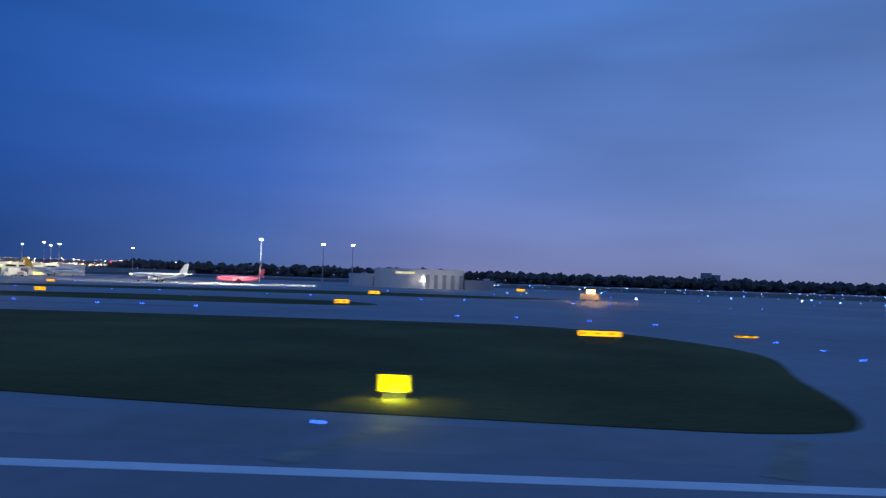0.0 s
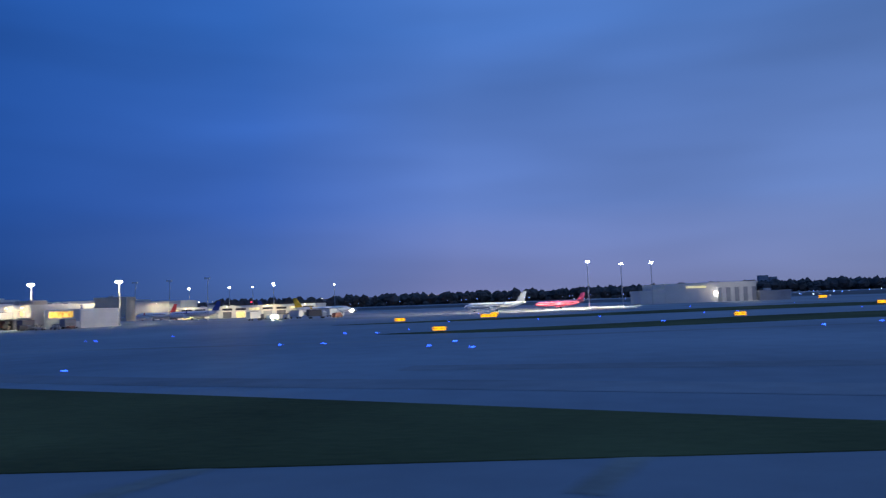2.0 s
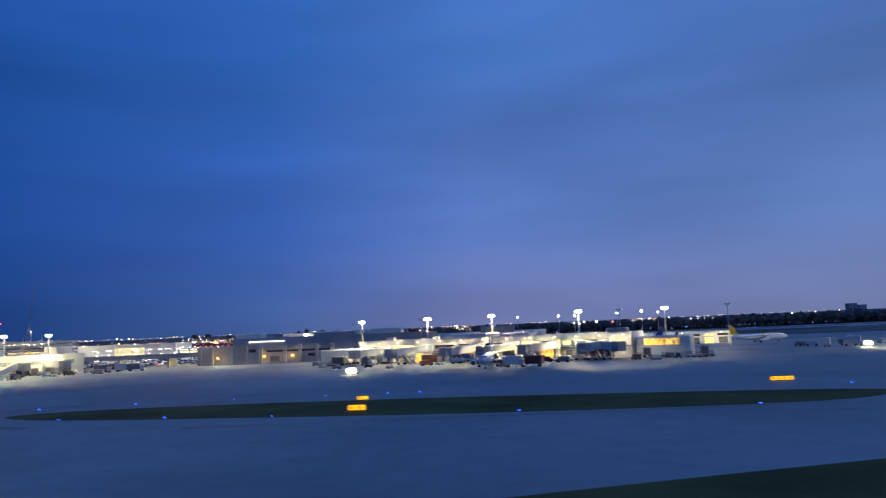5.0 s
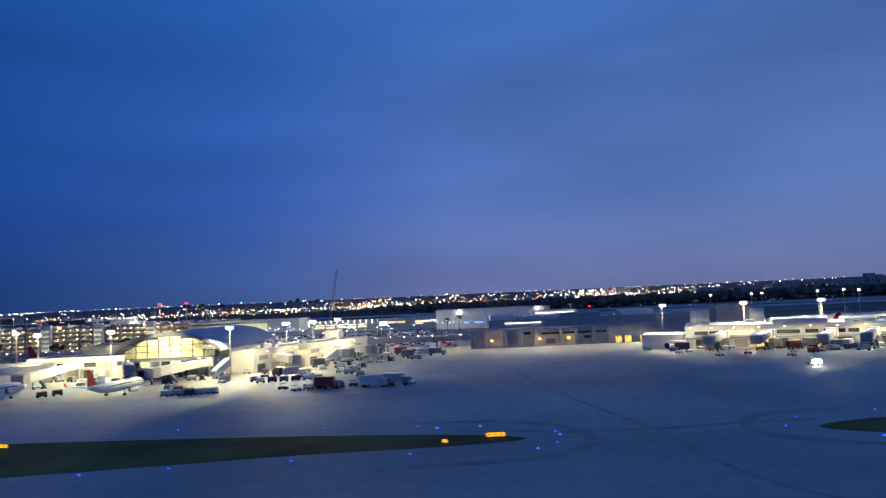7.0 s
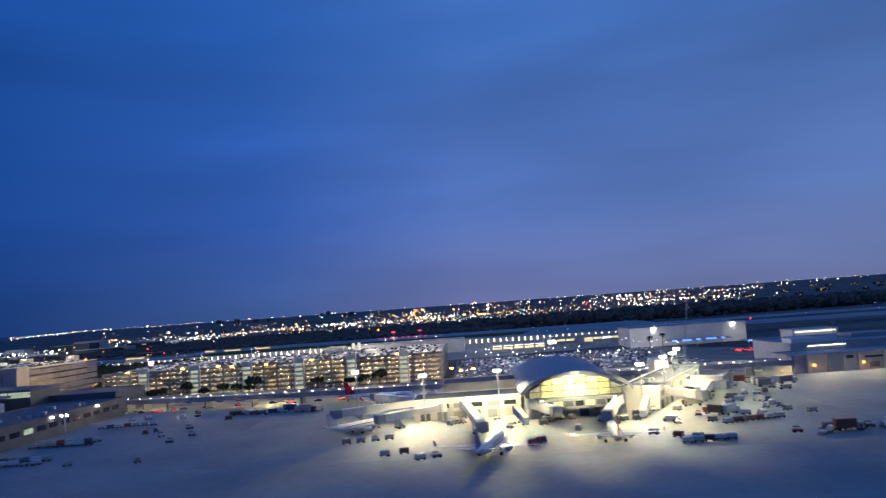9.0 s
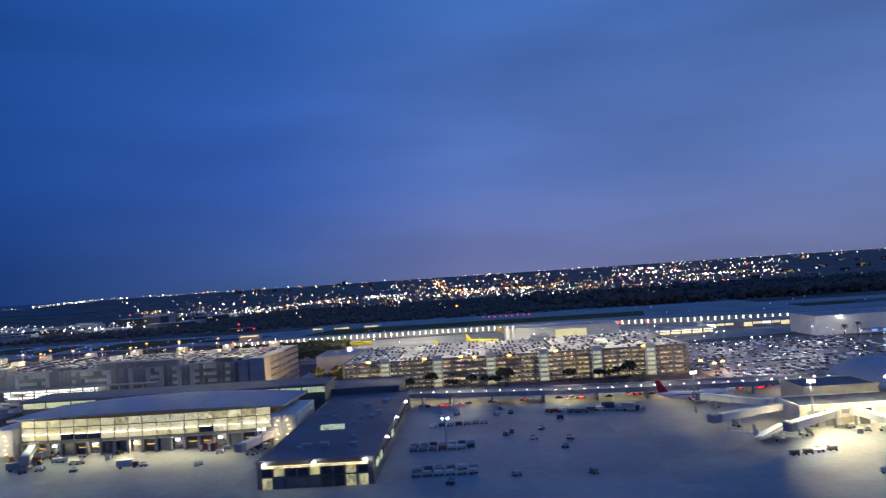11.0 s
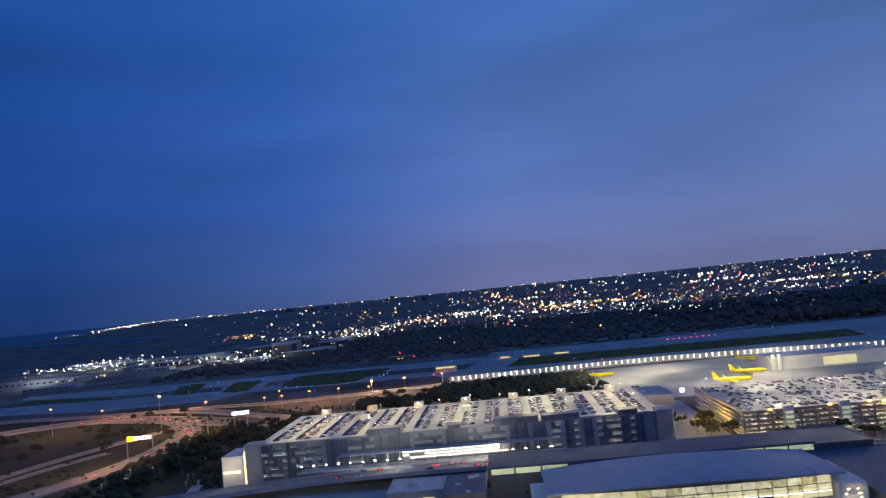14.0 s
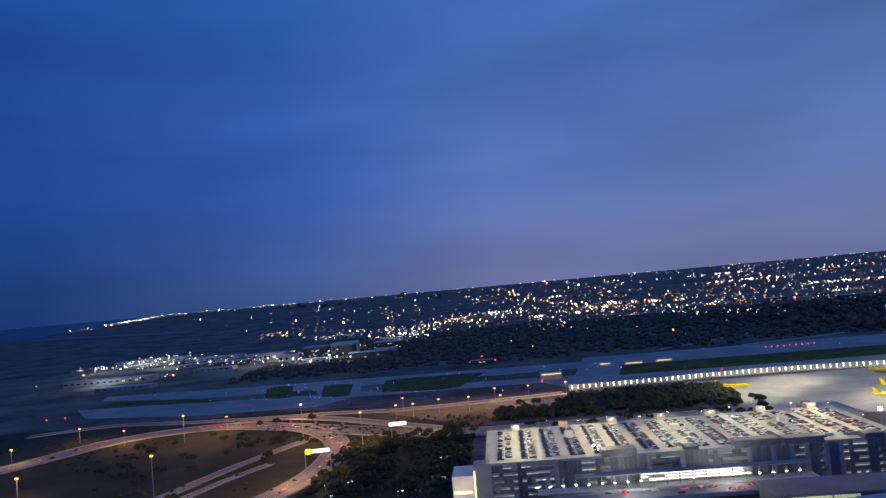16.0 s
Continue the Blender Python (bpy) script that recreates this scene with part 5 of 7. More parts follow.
part("wall_face", g, M["wall_grey"], rw)
wl = Geo().cbox(-0.5, 0.5, -0.4, 0, 2.2, 6.3, 0.1).mesh("wall_light", glow("wall_light_glass", (1.0, 0.97, 0.80), 3.6))
wxs, wys = [p[0] for p in WALL], [p[1] for p in WALL]
for i in range(91):
    x = -1148 + 7.3 * i
    share("wall_light", wl, rw, at(x, float(np.interp(x, wxs, wys)) - 0.6, 0))
solid("runway_embankment", Geo().prism([(-1150, 900), (-975, 914), (-880, 915), (-780, 902), (-690, 882), (-565, 852), (-480, 824), (-420, 860), (-420, 1180), (-1100, 1190)], -0.3, 5.4), M["pave"], "pale paved plateau of the raised runway", "pavement", kind="structure")
solid("grass", Geo().prism([(-1080, 960), (-1060, 1060), (-600, 1050), (-620, 955)], 0, 5.55), M["grass"], "dark grass on the raised runway plateau", "grass", "grass islands", kind="structure")


# ---- floodlight masts of the aprons ----
def make_mast(h, heads, label, group, lit="lamp_white", spread=1.0, r=0.42):
    th = thing("floodlight_mast", label, "floodlight", group)
    part("pole", Geo().tube((0, 0, 0), (0, 0, h), r, 0.55 * r, 8), M["steel"], th)
    part("crossarm", Geo().box(-1.9 * spread, 1.9 * spread, -0.15, 0.15, h - 0.15, h + 0.15), M["steel"], th)
    for i in range(heads):
        x = (-1.6 + 3.2 * i / max(1, heads - 1)) * spread
        part("lamp_head", Geo().cbox(x - 0.45 * spread, x + 0.45 * spread, -0.7, -0.15, h - 0.45, h + 0.45, 0.08), M[lit], th, "lit floodlight head")
    return th


mast = make_mast(19.0, 4, "tall steel mast with blazing white floodlights", "apron masts", spread=0.66)
tall_mast = make_mast(21.0, 3, "tall grey mast with pale floodlights", "far apron masts", "lamp_cool", 0.35, 0.26)
WARM = (1.0, 0.87, 0.46)
CREAM = (1.0, 0.84, 0.54)
first = True
flood = [(-331.9, 298.6 + 10, 60000), (-368.3, 316.3 + 6, 60000), (-397.7, 330.6 + 4, 60000), (-430.6, 350, 50000), (-294.8, 312, 20000),
         (-620.8, 287, 42000), (-604.5, 314, 36000), (-676, 303, 58000), (-707, 303, 70000), (-596, 330, 12000), (-588, 352, 14000), (-742, 345, 7000)]
for x, y, p in flood:
    m = at(x, y, 0)
    if first:
        mast.matrix_basis, th, first = m, mast, False
    else:
        th = copy_thing(mast, m)
    lamp("floodlight_lamp", "SPOT", aim((x, y - 2.5, 19.2), (x, y - 3.5, 0)), (0.6 if x in (-676, -707) else 0.9) * p, WARM if x < -500 else CREAM, 0.8, 136, 0.3)
    lamp("floodlight_lamp", "SPOT", aim((x, y - 3, 19.2), (x, y - 27, 0)), (1.4 if x < -500 else 1.7) * p, WARM if x < -500 else CREAM, 0.8, 60, 0.4)
# long-throw heads that fan out over the apron as far as the carts
# the spot at x -646 is an added fill; no mast stands there
for x, y, tx, ty, p in ((-620.8, 287, -640, 246, 1.0), (-620.8, 287, -618, 246, 1.0), (-620.8, 287, -596, 250, 0.9), (-676, 303, -660, 258, 1.0), (-676, 303, -680, 256, 1.0), (-676, 303, -700, 258, 1.0),
                        (-707, 303, -720, 262, 1.0), (-707, 303, -736, 280, 0.35), (-646, 286, -648, 246, 1.0), (-604.5, 314, -572, 284, 1.5), (-604.5, 314, -590, 262, 0.9), (-596, 330, -560, 296, 1.0), (-588, 352, -548, 322, 1.0), (-588, 352, -540, 346, 1.8), (-588, 352, -520, 354, 1.1), (-596, 330, -530, 322, 0.8)):
    lamp("long_throw_lamp", "SPOT", aim((x, y - 2, 19.2), (tx, ty, 0)), 88000 * p, WARM, 0.8, 36, 0.5)
# added fill spots without fittings, brightening the gable and wing walls
for x, y, tx, ty in ((-604.5, 312, -606, 330), (-580, 340, -592, 356), (-676, 300, -684, 318), (-646, 284, -646, 300)):
    lamp("wall_floodlight", "SPOT", aim((x, y - 8, 15), (tx, ty, 6)), 22000, WARM, 0.6, 100, 0.6)
# unseen spots added to make the ground before the hall cream
for x in (-508, -484, -460, -437):
    lamp("wall_floodlight", "SPOT", aim((x, 373, 9), (x, 364, 0)), 11000, CREAM, 0.5, 130, 0.3)
for k, (x, y) in enumerate([(-344.7, 524), (-315, 524), (-301.6, 538), (-86.8, 328), (-64, 362), (-49, 362), (-268, 470), (-240, 540), (-277, 505)]):
    m = at(x, y, 0)
    if k == 0:
        tall_mast.matrix_basis = m
    else:
        copy_thing(tall_mast, m)
lamp("floodlight_lamp", "SPOT", aim((-80, 306, 22), (-118, 320, 2)), 260000, (1.0, 0.95, 0.78), 0.8, 96)
lamp("floodlight_lamp", "SPOT", aim((-58, 352, 22), (-90, 338, 2)), 120000, (1.0, 0.95, 0.82), 0.8, 96)
lamp("floodlight_lamp", "SPOT", aim((-315, 522, 20), (-290, 500, 0)), 60000, WARM, 0.8, 150)
# dark-pole masts that are not lit
off_mast = make_mast(20, 2, "slim grey mast whose lamps are off", "unlit masts", "steel", 0.6, 0.26)
for k, (x, y) in enumerate([(-286, 345), (-306, 352), (-404, 380), (-262, 330), (-455, 470)]):
    if k == 0:
        off_mast.matrix_basis = at(x, y, 0)
    else:
        copy_thing(off_mast, at(x, y, 0))
# low lamps on the bow terminal apron
low_mast = make_mast(13, 2, "slim apron mast with cool white lamps", "terminal masts", "lamp_cool", 0.7)
for k, (x, y) in enumerate([(-1084, 322), (-1098, 296), (-935, 300), (-858, 300), (-1066, 318)]):
    if k == 0:
        low_mast.matrix_basis = at(x, y, 0)
    else:
        copy_thing(low_mast, at(x, y, 0))
# spots without fittings, added to make the cream pool before the terminal
for x in (-1050, -1027, -1005, -983, -962, -945):
    lamp("apron_lamp", "SPOT", aim((x, 324, 12), (x, 312, 0)), 14000, (0.96, 0.86, 0.46), 0.8, 128)
for x, y in ((-1084, 318), (-1098, 292), (-1150, 292)):
    lamp("apron_lamp", "POINT", at(x, y, 14), 14000, CREAM, 0.8)
# lamps over the parking decks
for x in (-1222, -1168, -1115, -1062, -1008):
    for y in (488, 542):
        lamp("deck_lamp", "POINT", at(x, y, BZ + 15), 27000, (1.0, 0.82, 0.42), 0.8)
for x, y in ((-900, 490), (-850, 500), (-800, 488), (-755, 500), (-720, 488), (-890, 565), (-835, 575), (-780, 565), (-725, 575)):
    lamp("deck_lamp", "POINT", at(x, y, 33), 27000, (1.0, 0.88, 0.58), 0.8)
for x, y in ((-675, 455), (-625, 510), (-560, 450), (-655, 570), (-575, 580)):
    lamp("car_park_lamp", "POINT", at(x, y, 13), 24000, (0.95, 0.95, 1.0), 0.8)
lamp("hangar_lamp", "POINT", at(-4, 358, 9), 2200, (1.0, 0.93, 0.8), 0.8)
# apron of the yellow aircraft: added fill spots hung high up, without masts
for x, y, p in ((-965, 775, 60000), (-905, 840, 60000), (-870, 690, 60000), (-820, 735, 50000), (-760, 850, 50000), (-640, 760, 40000)):
    lamp("floodlight_lamp", "SPOT", aim((x, y, 48), (x - 3, y + 6, 0)), 3.3 * p, (1.0, 0.92, 0.62), 0.8, 160, 1.0)
for x in (-1085, -1000, -920, -840, -760, -680):
    lamp("wall_wash_lamp", "SPOT", aim((x, 884, 10), (x, 905, 3)), 9000, (0.93, 0.96, 1.0), 0.8, 160)
# added fill lights without fittings for the road, kerb and annex
lamp("entrance_lamp", "POINT", at(-1100, 438, 17.0), 8000, (1.0, 0.95, 0.88), 0.8)
lamp("entrance_lamp", "POINT", at(-1160, 438, 17.0), 8000, (1.0, 0.95, 0.88), 0.8)
lamp("entrance_lamp", "POINT", at(-1260, 444, 15.0), 3200, (1.0, 0.85, 0.55), 0.8)


# ---- airliners ----
def airliner(x, y, turn, body="plane_white", fin="fin_red", s=1.0, label="white twin-engined airliner parked at a gate", group="airliners", engine=None):
    """Nose along +x, origin on the ground under the wing, 37 m long at s = 1."""
    th = thing("airliner", label, "aircraft", group, m=at(x, y, 0.1, turn))
    R = 1.98 * s
    ring = lambda px, r, cz, n=14: [(px * s, r * s * math.cos(6.2832 * i / n), (cz + r * math.sin(6.2832 * i / n)) * s) for i in range(n)]
    stations = [(18.6, 0.12, 3.3), (18.1, 0.65, 3.35), (17.2, 1.15, 3.45), (15.6, 1.7, 3.6), (13.6, 1.96, 3.7), (6, 1.98, 3.7), (-6, 1.98, 3.7), (-11, 1.75, 3.95), (-15, 1.1, 4.5), (-18, 0.5, 4.95), (-18.9, 0.2, 5.05)]
    part("fuselage", Geo().loft([ring(*st) for st in stations[::-1]]), M[body], th, smooth=True)
    part("belly", Geo().loft([[(px * s, w * s * math.cos(a), (2.5 + h * math.sin(a)) * s) for a in [6.2832 * i / 10 for i in range(10)]] for px, w, h in ((-5.5, 0.4, 0.3), (-3.5, 1.7, 0.95), (3.5, 1.7, 0.95), (6, 0.4, 0.3))]), M[body], th, smooth=True)
    for sd in (-1, 1):
        w = Geo().loft([[((4.2) * s, sd * 1.4 * s, 2.75 * s), (0.6 * s, sd * 1.4 * s, 3.1 * s), (-3.2 * s, sd * 1.4 * s, 2.8 * s), (0.6 * s, sd * 1.4 * s, 2.45 * s)][::sd], [(-0.2 * s, sd * 8 * s, 3.4 * s), (-1.6 * s, sd * 8 * s, 3.6 * s), (-3.6 * s, sd * 8 * s, 3.4 * s), (-1.6 * s, sd * 8 * s, 3.2 * s)][::sd], [(-4.6 * s, sd * 17 * s, 4.1 * s), (-5.2 * s, sd * 17 * s, 4.2 * s), (-6.1 * s, sd * 17 * s, 4.1 * s), (-5.2 * s, sd * 17 * s, 4.0 * s)][::sd]])
        wing = part("wing", w, M["plane_grey" if body == "plane_white" else body], th)
        part("winglet", Geo().loft([[(-4.7 * s, sd * 16.95 * s, 4.1 * s), (-6.1 * s, sd * 16.95 * s, 4.1 * s), (-6.1 * s, sd * 17.12 * s, 4.1 * s), (-4.7 * s, sd * 17.12 * s, 4.1 * s)], [(-5.9 * s, sd * 17.3 * s, 6.0 * s), (-6.6 * s, sd * 17.3 * s, 6.0 * s), (-6.6 * s, sd * 17.4 * s, 6.0 * s), (-5.9 * s, sd * 17.4 * s, 6.0 * s)]]), M[fin], wing)
        part("stabiliser", Geo().loft([[(-14.6 * s, sd * 0.7 * s, 4.9 * s), (-17.6 * s, sd * 0.7 * s, 4.9 * s), (-17.6 * s, sd * 0.7 * s, 5.15 * s), (-14.6 * s, sd * 0.7 * s, 5.15 * s)], [(-17.2 * s, sd * 6.2 * s, 5.4 * s), (-18.6 * s, sd * 6.2 * s, 5.4 * s), (-18.6 * s, sd * 6.2 * s, 5.5 * s), (-17.2 * s, sd * 6.2 * s, 5.5 * s)]]), M["plane_grey" if body == "plane_white" else body], th)
        er_ = lambda px, r, n=12: [(px * s, (sd * 5.7 + r * math.cos(6.2832 * i / n)) * s, (2.0 + r * math.sin(6.2832 * i / n)) * s) for i in range(n)]
        en = part("engine", Geo().loft([er_(-1.4, 0.55), er_(-0.4, 0.9), (er_(1.6, 1.12)), er_(3.2, 1.05)]), M[engine or body], th, smooth=True)
        part("intake", Geo().loft([er_(3.16, 0.9), er_(3.26, 0.9)]), M["dark_steel"], en)
        part("pylon", Geo().box(-1.0 * s, 2.0 * s, (sd * 5.7 - 0.15) * s, (sd * 5.7 + 0.15) * s, 2.9 * s, 3.5 * s), M["plane_grey"], en)
        gear = part("main_gear", Geo().tube((-1.2 * s, sd * 3.7 * s, 0.55 * s), (-1.0 * s, sd * 3.4 * s, 2.8 * s), 0.16 * s, n=6), M["steel"], th)
        part("wheel", Geo().tube((-1.2 * s, (sd * 3.7 - 0.45) * s, 0.55 * s), (-1.2 * s, (sd * 3.7 + 0.45) * s, 0.55 * s), 0.55 * s, n=10), M["tyre"], gear)
        part("window_band", Geo().box(-10.5 * s, 13.2 * s, sd * 1.9 * s - 0.1 * s, sd * 1.9 * s + 0.1 * s, 4.15 * s, 4.45 * s), M["glass"], th, "dark band of cabin glazing")
    part("fin", Geo().loft([[(-12.8 * s, -0.18 * s, 5.2 * s), (-18.2 * s, -0.14 * s, 5.2 * s), (-18.2 * s, 0.14 * s, 5.2 * s), (-12.8 * s, 0.18 * s, 5.2 * s)], [(-17.2 * s, -0.08 * s, 11.6 * s), (-19.6 * s, -0.06 * s, 11.6 * s), (-19.6 * s, 0.06 * s, 11.6 * s), (-17.2 * s, 0.08 * s, 11.6 * s)]]), M[fin], th, "painted tail fin")
    part("cockpit_window", Geo().loft([[(17.0 * s, -0.75 * s, 4.15 * s), (17.0 * s, 0.75 * s, 4.15 * s), (16.2 * s, 0.95 * s, 4.9 * s), (16.2 * s, -0.95 * s, 4.9 * s)], [(17.35 * s, -0.65 * s, 4.15 * s), (17.35 * s, 0.65 * s, 4.15 * s), (16.5 * s, 0.85 * s, 4.95 * s), (16.5 * s, -0.85 * s, 4.95 * s)]]), M["glass"], th)
    ng = part("nose_gear", Geo().tube((12.6 * s, 0, 0.4 * s), (12.6 * s, 0, 2.4 * s), 0.12 * s, n=6), M["steel"], th)
    part("wheel", Geo().tube((12.6 * s, -0.3 * s, 0.4 * s), (12.6 * s, 0.3 * s, 0.4 * s), 0.4 * s, n=10), M["tyre"], ng)
    return th


airliner(-372, 250, -96, fin="plane_grey", s=0.85, label="white and grey airliner standing nose-out at the west concourse")
airliner(-642, 236, 84, fin="fin_red", s=0.85, label="white airliner with a red tail below the arched gable")
airliner(-682, 228, 76, fin="fin_blue", s=0.95, label="white airliner with a dark tail beside the arched concourse")
airliner(-734, 371, -6, fin="fin_red", s=1.0, label="white airliner with a red tail parked beside the road")
airliner(-732, 286, 48, fin="plane_grey", s=0.8, label="white airliner parked nose-in beside the gate wing")
airliner(-130, 319, 176, fin="plane_grey", body="plane_white", s=0.72, label="small white jet on the remote apron")
airliner(-99, 338, 176, fin="plane_pink", body="plane_pink", s=0.62, label="small pink jet on the remote apron")
airliner(-222, 400, 5, fin="fin_gold", s=0.85, label="white airliner with a golden tail beside the service building")
airliner(-292, 392, 168, fin="fin_blue", s=0.85, label="white airliner with a blue tail before the service building")
airliner(-262, 470, 4, fin="fin_blue", s=0.85, label="white airliner with a blue tail behind the concourse")
airliner(-325, 420, 160, fin="fin_red", s=0.8, label="white airliner parked behind the concourse")
airliner(-300, 300, 100, fin="fin_blue", s=0.8, label="white airliner nose-in at the end of the concourse")
airliner(-978, 822, -6, "plane_yellow", "plane_yellow", 0.95, "bright yellow airliner on the floodlit apron", "yellow airliners")
airliner(-866, 706, -8, "plane_yellow", "plane_yellow", 0.95, "bright yellow airliner on the floodlit apron", "yellow airliners")
airliner(-836, 752, -8, "plane_yellow", "plane_yellow", 0.95, "bright yellow airliner on the floodlit apron", "yellow airliners")
airliner(-800, 850, -8, "plane_yellow", "plane_yellow", 0.9, "bright yellow airliner near the lit wall", "yellow airliners")


# ---- boarding bridges ----
def jet_bridge(x0, y0, x1, y1, z0=4.6, z1=3.6):
    d = Vector((x1 - x0, y1 - y0, 0))
    L, turn = d.length, math.degrees(math.atan2(d.y, d.x))
    th = thing("jet_bridge", "off-white enclosed boarding bridge on a wheeled support", "boarding bridge", "boarding bridges", m=at(x0, y0, 0, turn))
    zz = lambda u: z0 + (z1 - z0) * u
    box = lambda x, w, z, h: [(x, -w, z), (x, w, z), (x, w, z + h), (x, -w, z + h)]
    part("inner_tunnel", Geo().loft([box(0, 1.45, zz(0), 2.7), box(L * 0.55, 1.45, zz(0.55), 2.7)]), M["wall_white"], th)
    part("outer_tunnel", Geo().loft([box(L * 0.5, 1.7, zz(0.5) - 0.2, 3.1), box(L * 0.93, 1.7, zz(0.93) - 0.2, 3.1)]), M["wall_white"], th)
    part("cab", Geo().cbox(L * 0.92, L + 1.6, -2.1, 2.1, z1 - 0.4, z1 + 3.2, 0.3), M["wall_grey"], th)
    part("rotunda", Geo().tube((0, 0, z0 - 0.4), (0, 0, z0 + 3.1), 2.3, n=12), M["wall_white"], th)
    part("column", Geo().tube((0, 0, 0), (0, 0, z0 - 0.4), 0.7, n=10), M["steel"], th)
    sup = part("support", Geo().box(L * 0.72 - 0.4, L * 0.72 + 0.4, -1.9, -1.4, 0.8, zz(0.72)).box(L * 0.72 - 0.4, L * 0.72 + 0.4, 1.4, 1.9, 0.8, zz(0.72)).box(L * 0.72 - 0.5, L * 0.72 + 0.5, -1.4, 1.4, 0.6, 1.1), M["steel"], th)
    for s in (-1.5, 1.5):
        part("wheel", Geo().tube((L * 0.72, s - 0.3, 0.55), (L * 0.72, s + 0.3, 0.55), 0.55, n=8), M["tyre"], sup)
    part("stair", Geo().loft([box(L * 0.80, 0.5, z1 - 0.6, 0.4), box(L * 0.80 + 0.1, 0.5, z1 - 0.6, 0.4)]).add([(L * 0.8, 2.0, z1), (L * 0.8 - 4, 2.0, 0.2), (L * 0.8 - 4, 3.0, 0.2), (L * 0.8, 3.0, z1), (L * 0.8, 2.0, z1 + 1), (L * 0.8 - 4, 2.0, 1.2), (L * 0.8 - 4, 3.0, 1.2), (L * 0.8, 3.0, z1 + 1)], [(0, 1, 2, 3), (0, 1, 5, 4), (3, 2, 6, 7)]), M["steel"], th)
    return th


for u in (16, 34, 58, 73, 90, 112):
    p, q = WC @ Vector((u, -1, 0)), WC @ Vector((u - 6, -22 - (u % 4), 0))
    jet_bridge(p.x, p.y, q.x, q.y)
for a in ((-336, 289, -324, 266),
          (-630, 288, -640, 258), (-664, 292, -656, 276), (-690, 303, -684, 252), (-708, 322, -746, 308), (-700, 300, -724, 286), (-612, 312, -596, 292), (-600, 336, -578, 318), (-594, 350, -570, 336),
          (-938, 326, -946, 304), (-1050, 326, -1040, 304), (-714, 330, -736, 362), (-1084, 300, -1070, 286)):
    jet_bridge(*a)


# ---- ground service vehicles ----
def truck(x, y, turn, kind=0):
    names = (("catering_truck", "boxy service truck parked on the apron", "truck"), ("baggage_tug", "small baggage tug on the apron", "tug"), ("baggage_cart", "low covered baggage cart on the apron", "cart"), ("service_van", "parked service van on the apron", "van"))
    nm, lb, ct = names[kind]
    th = thing(nm, lb, ct, ct + "s on the apron", m=at(x, y, 0.12, turn))
    wheel_z, wx = 0.45, 1.2
    if kind == 0:
        part("cab", Geo().cbox(2.2, 4.2, -1.15, 1.15, 0.7, 2.7, 0.2), M["gse"], th)
        part("cargo_box", Geo().cbox(-4.2, 2.0, -1.25, 1.25, 1.0, 3.8, 0.12), M["gse"], th)
        part("windscreen", Geo().box(4.15, 4.24, -1.0, 1.0, 1.7, 2.5), M["glass"], th)
        wx = 2.8
    elif kind == 1:
        part("body", Geo().cbox(-1.5, 1.5, -0.8, 0.8, 0.35, 1.1, 0.12), M["gse"], th)
        part("canopy", Geo().box(-1.1, 0.5, -0.75, 0.75, 1.85, 1.95), M["dark_steel"], th)
        for a in (-1.0, 0.4):
            for b in (-0.65, 0.65):
                part("post", Geo().tube((a, b, 1.05), (a, b, 1.9), 0.05, n=5), M["dark_steel"], th)
        wx, wheel_z = 0.95, 0.36
    elif kind == 2:
        part("bed", Geo().box(-1.6, 1.6, -0.8, 0.8, 0.5, 0.68), M["dark_steel"], th)
        part("cover", Geo().loft([[(-1.5, -0.78, 0.68), (1.5, -0.78, 0.68), (1.5, 0.78, 0.68), (-1.5, 0.78, 0.68)], [(-1.5, -0.78, 1.7), (1.5, -0.78, 1.7), (1.5, 0.78, 1.7), (-1.5, 0.78, 1.7)], [(-1.5, -0.3, 2.05), (1.5, -0.3, 2.05), (1.5, 0.3, 2.05), (-1.5, 0.3, 2.05)]]), M["gse"], th)
        wx, wheel_z = 1.1, 0.3
    else:
        part("body", Geo().loft([[(px, -w, 0.35), (px, w, 0.35), (px, w, h), (px, -w, h)] for px, w, h in ((-2.6, 0.9, 2.1), (1.1, 0.95, 2.15), (1.9, 0.92, 1.3), (2.6, 0.85, 1.05))]), M["gse"], th)
        part("windscreen", Geo().loft([[(1.15, -0.8, 2.05), (1.15, 0.8, 2.05), (1.2, 0.8, 2.09), (1.2, -0.8, 2.09)], [(1.85, -0.8, 1.36), (1.85, 0.8, 1.36), (1.9, 0.8, 1.42), (1.9, -0.8, 1.42)]]), M["glass"], th)
        wx = 1.7
    for a in (-wx, wx):
        for b in (-0.85, 0.85):
            part("wheel", Geo().tube((a, b - 0.13, wheel_z), (a, b + 0.13, wheel_z), wheel_z, n=8), M["tyre"], th)
    return th


rnd = random.Random(5)
protos = [truck(-363, 242, 10, 0), truck(-575, 232, 30, 1), truck(-572, 231, 20, 2), truck(-560, 322, 80, 3)]


def drop(kind, x, y, turn):
    copy_thing(protos[kind], at(x, y, 0.12, turn))


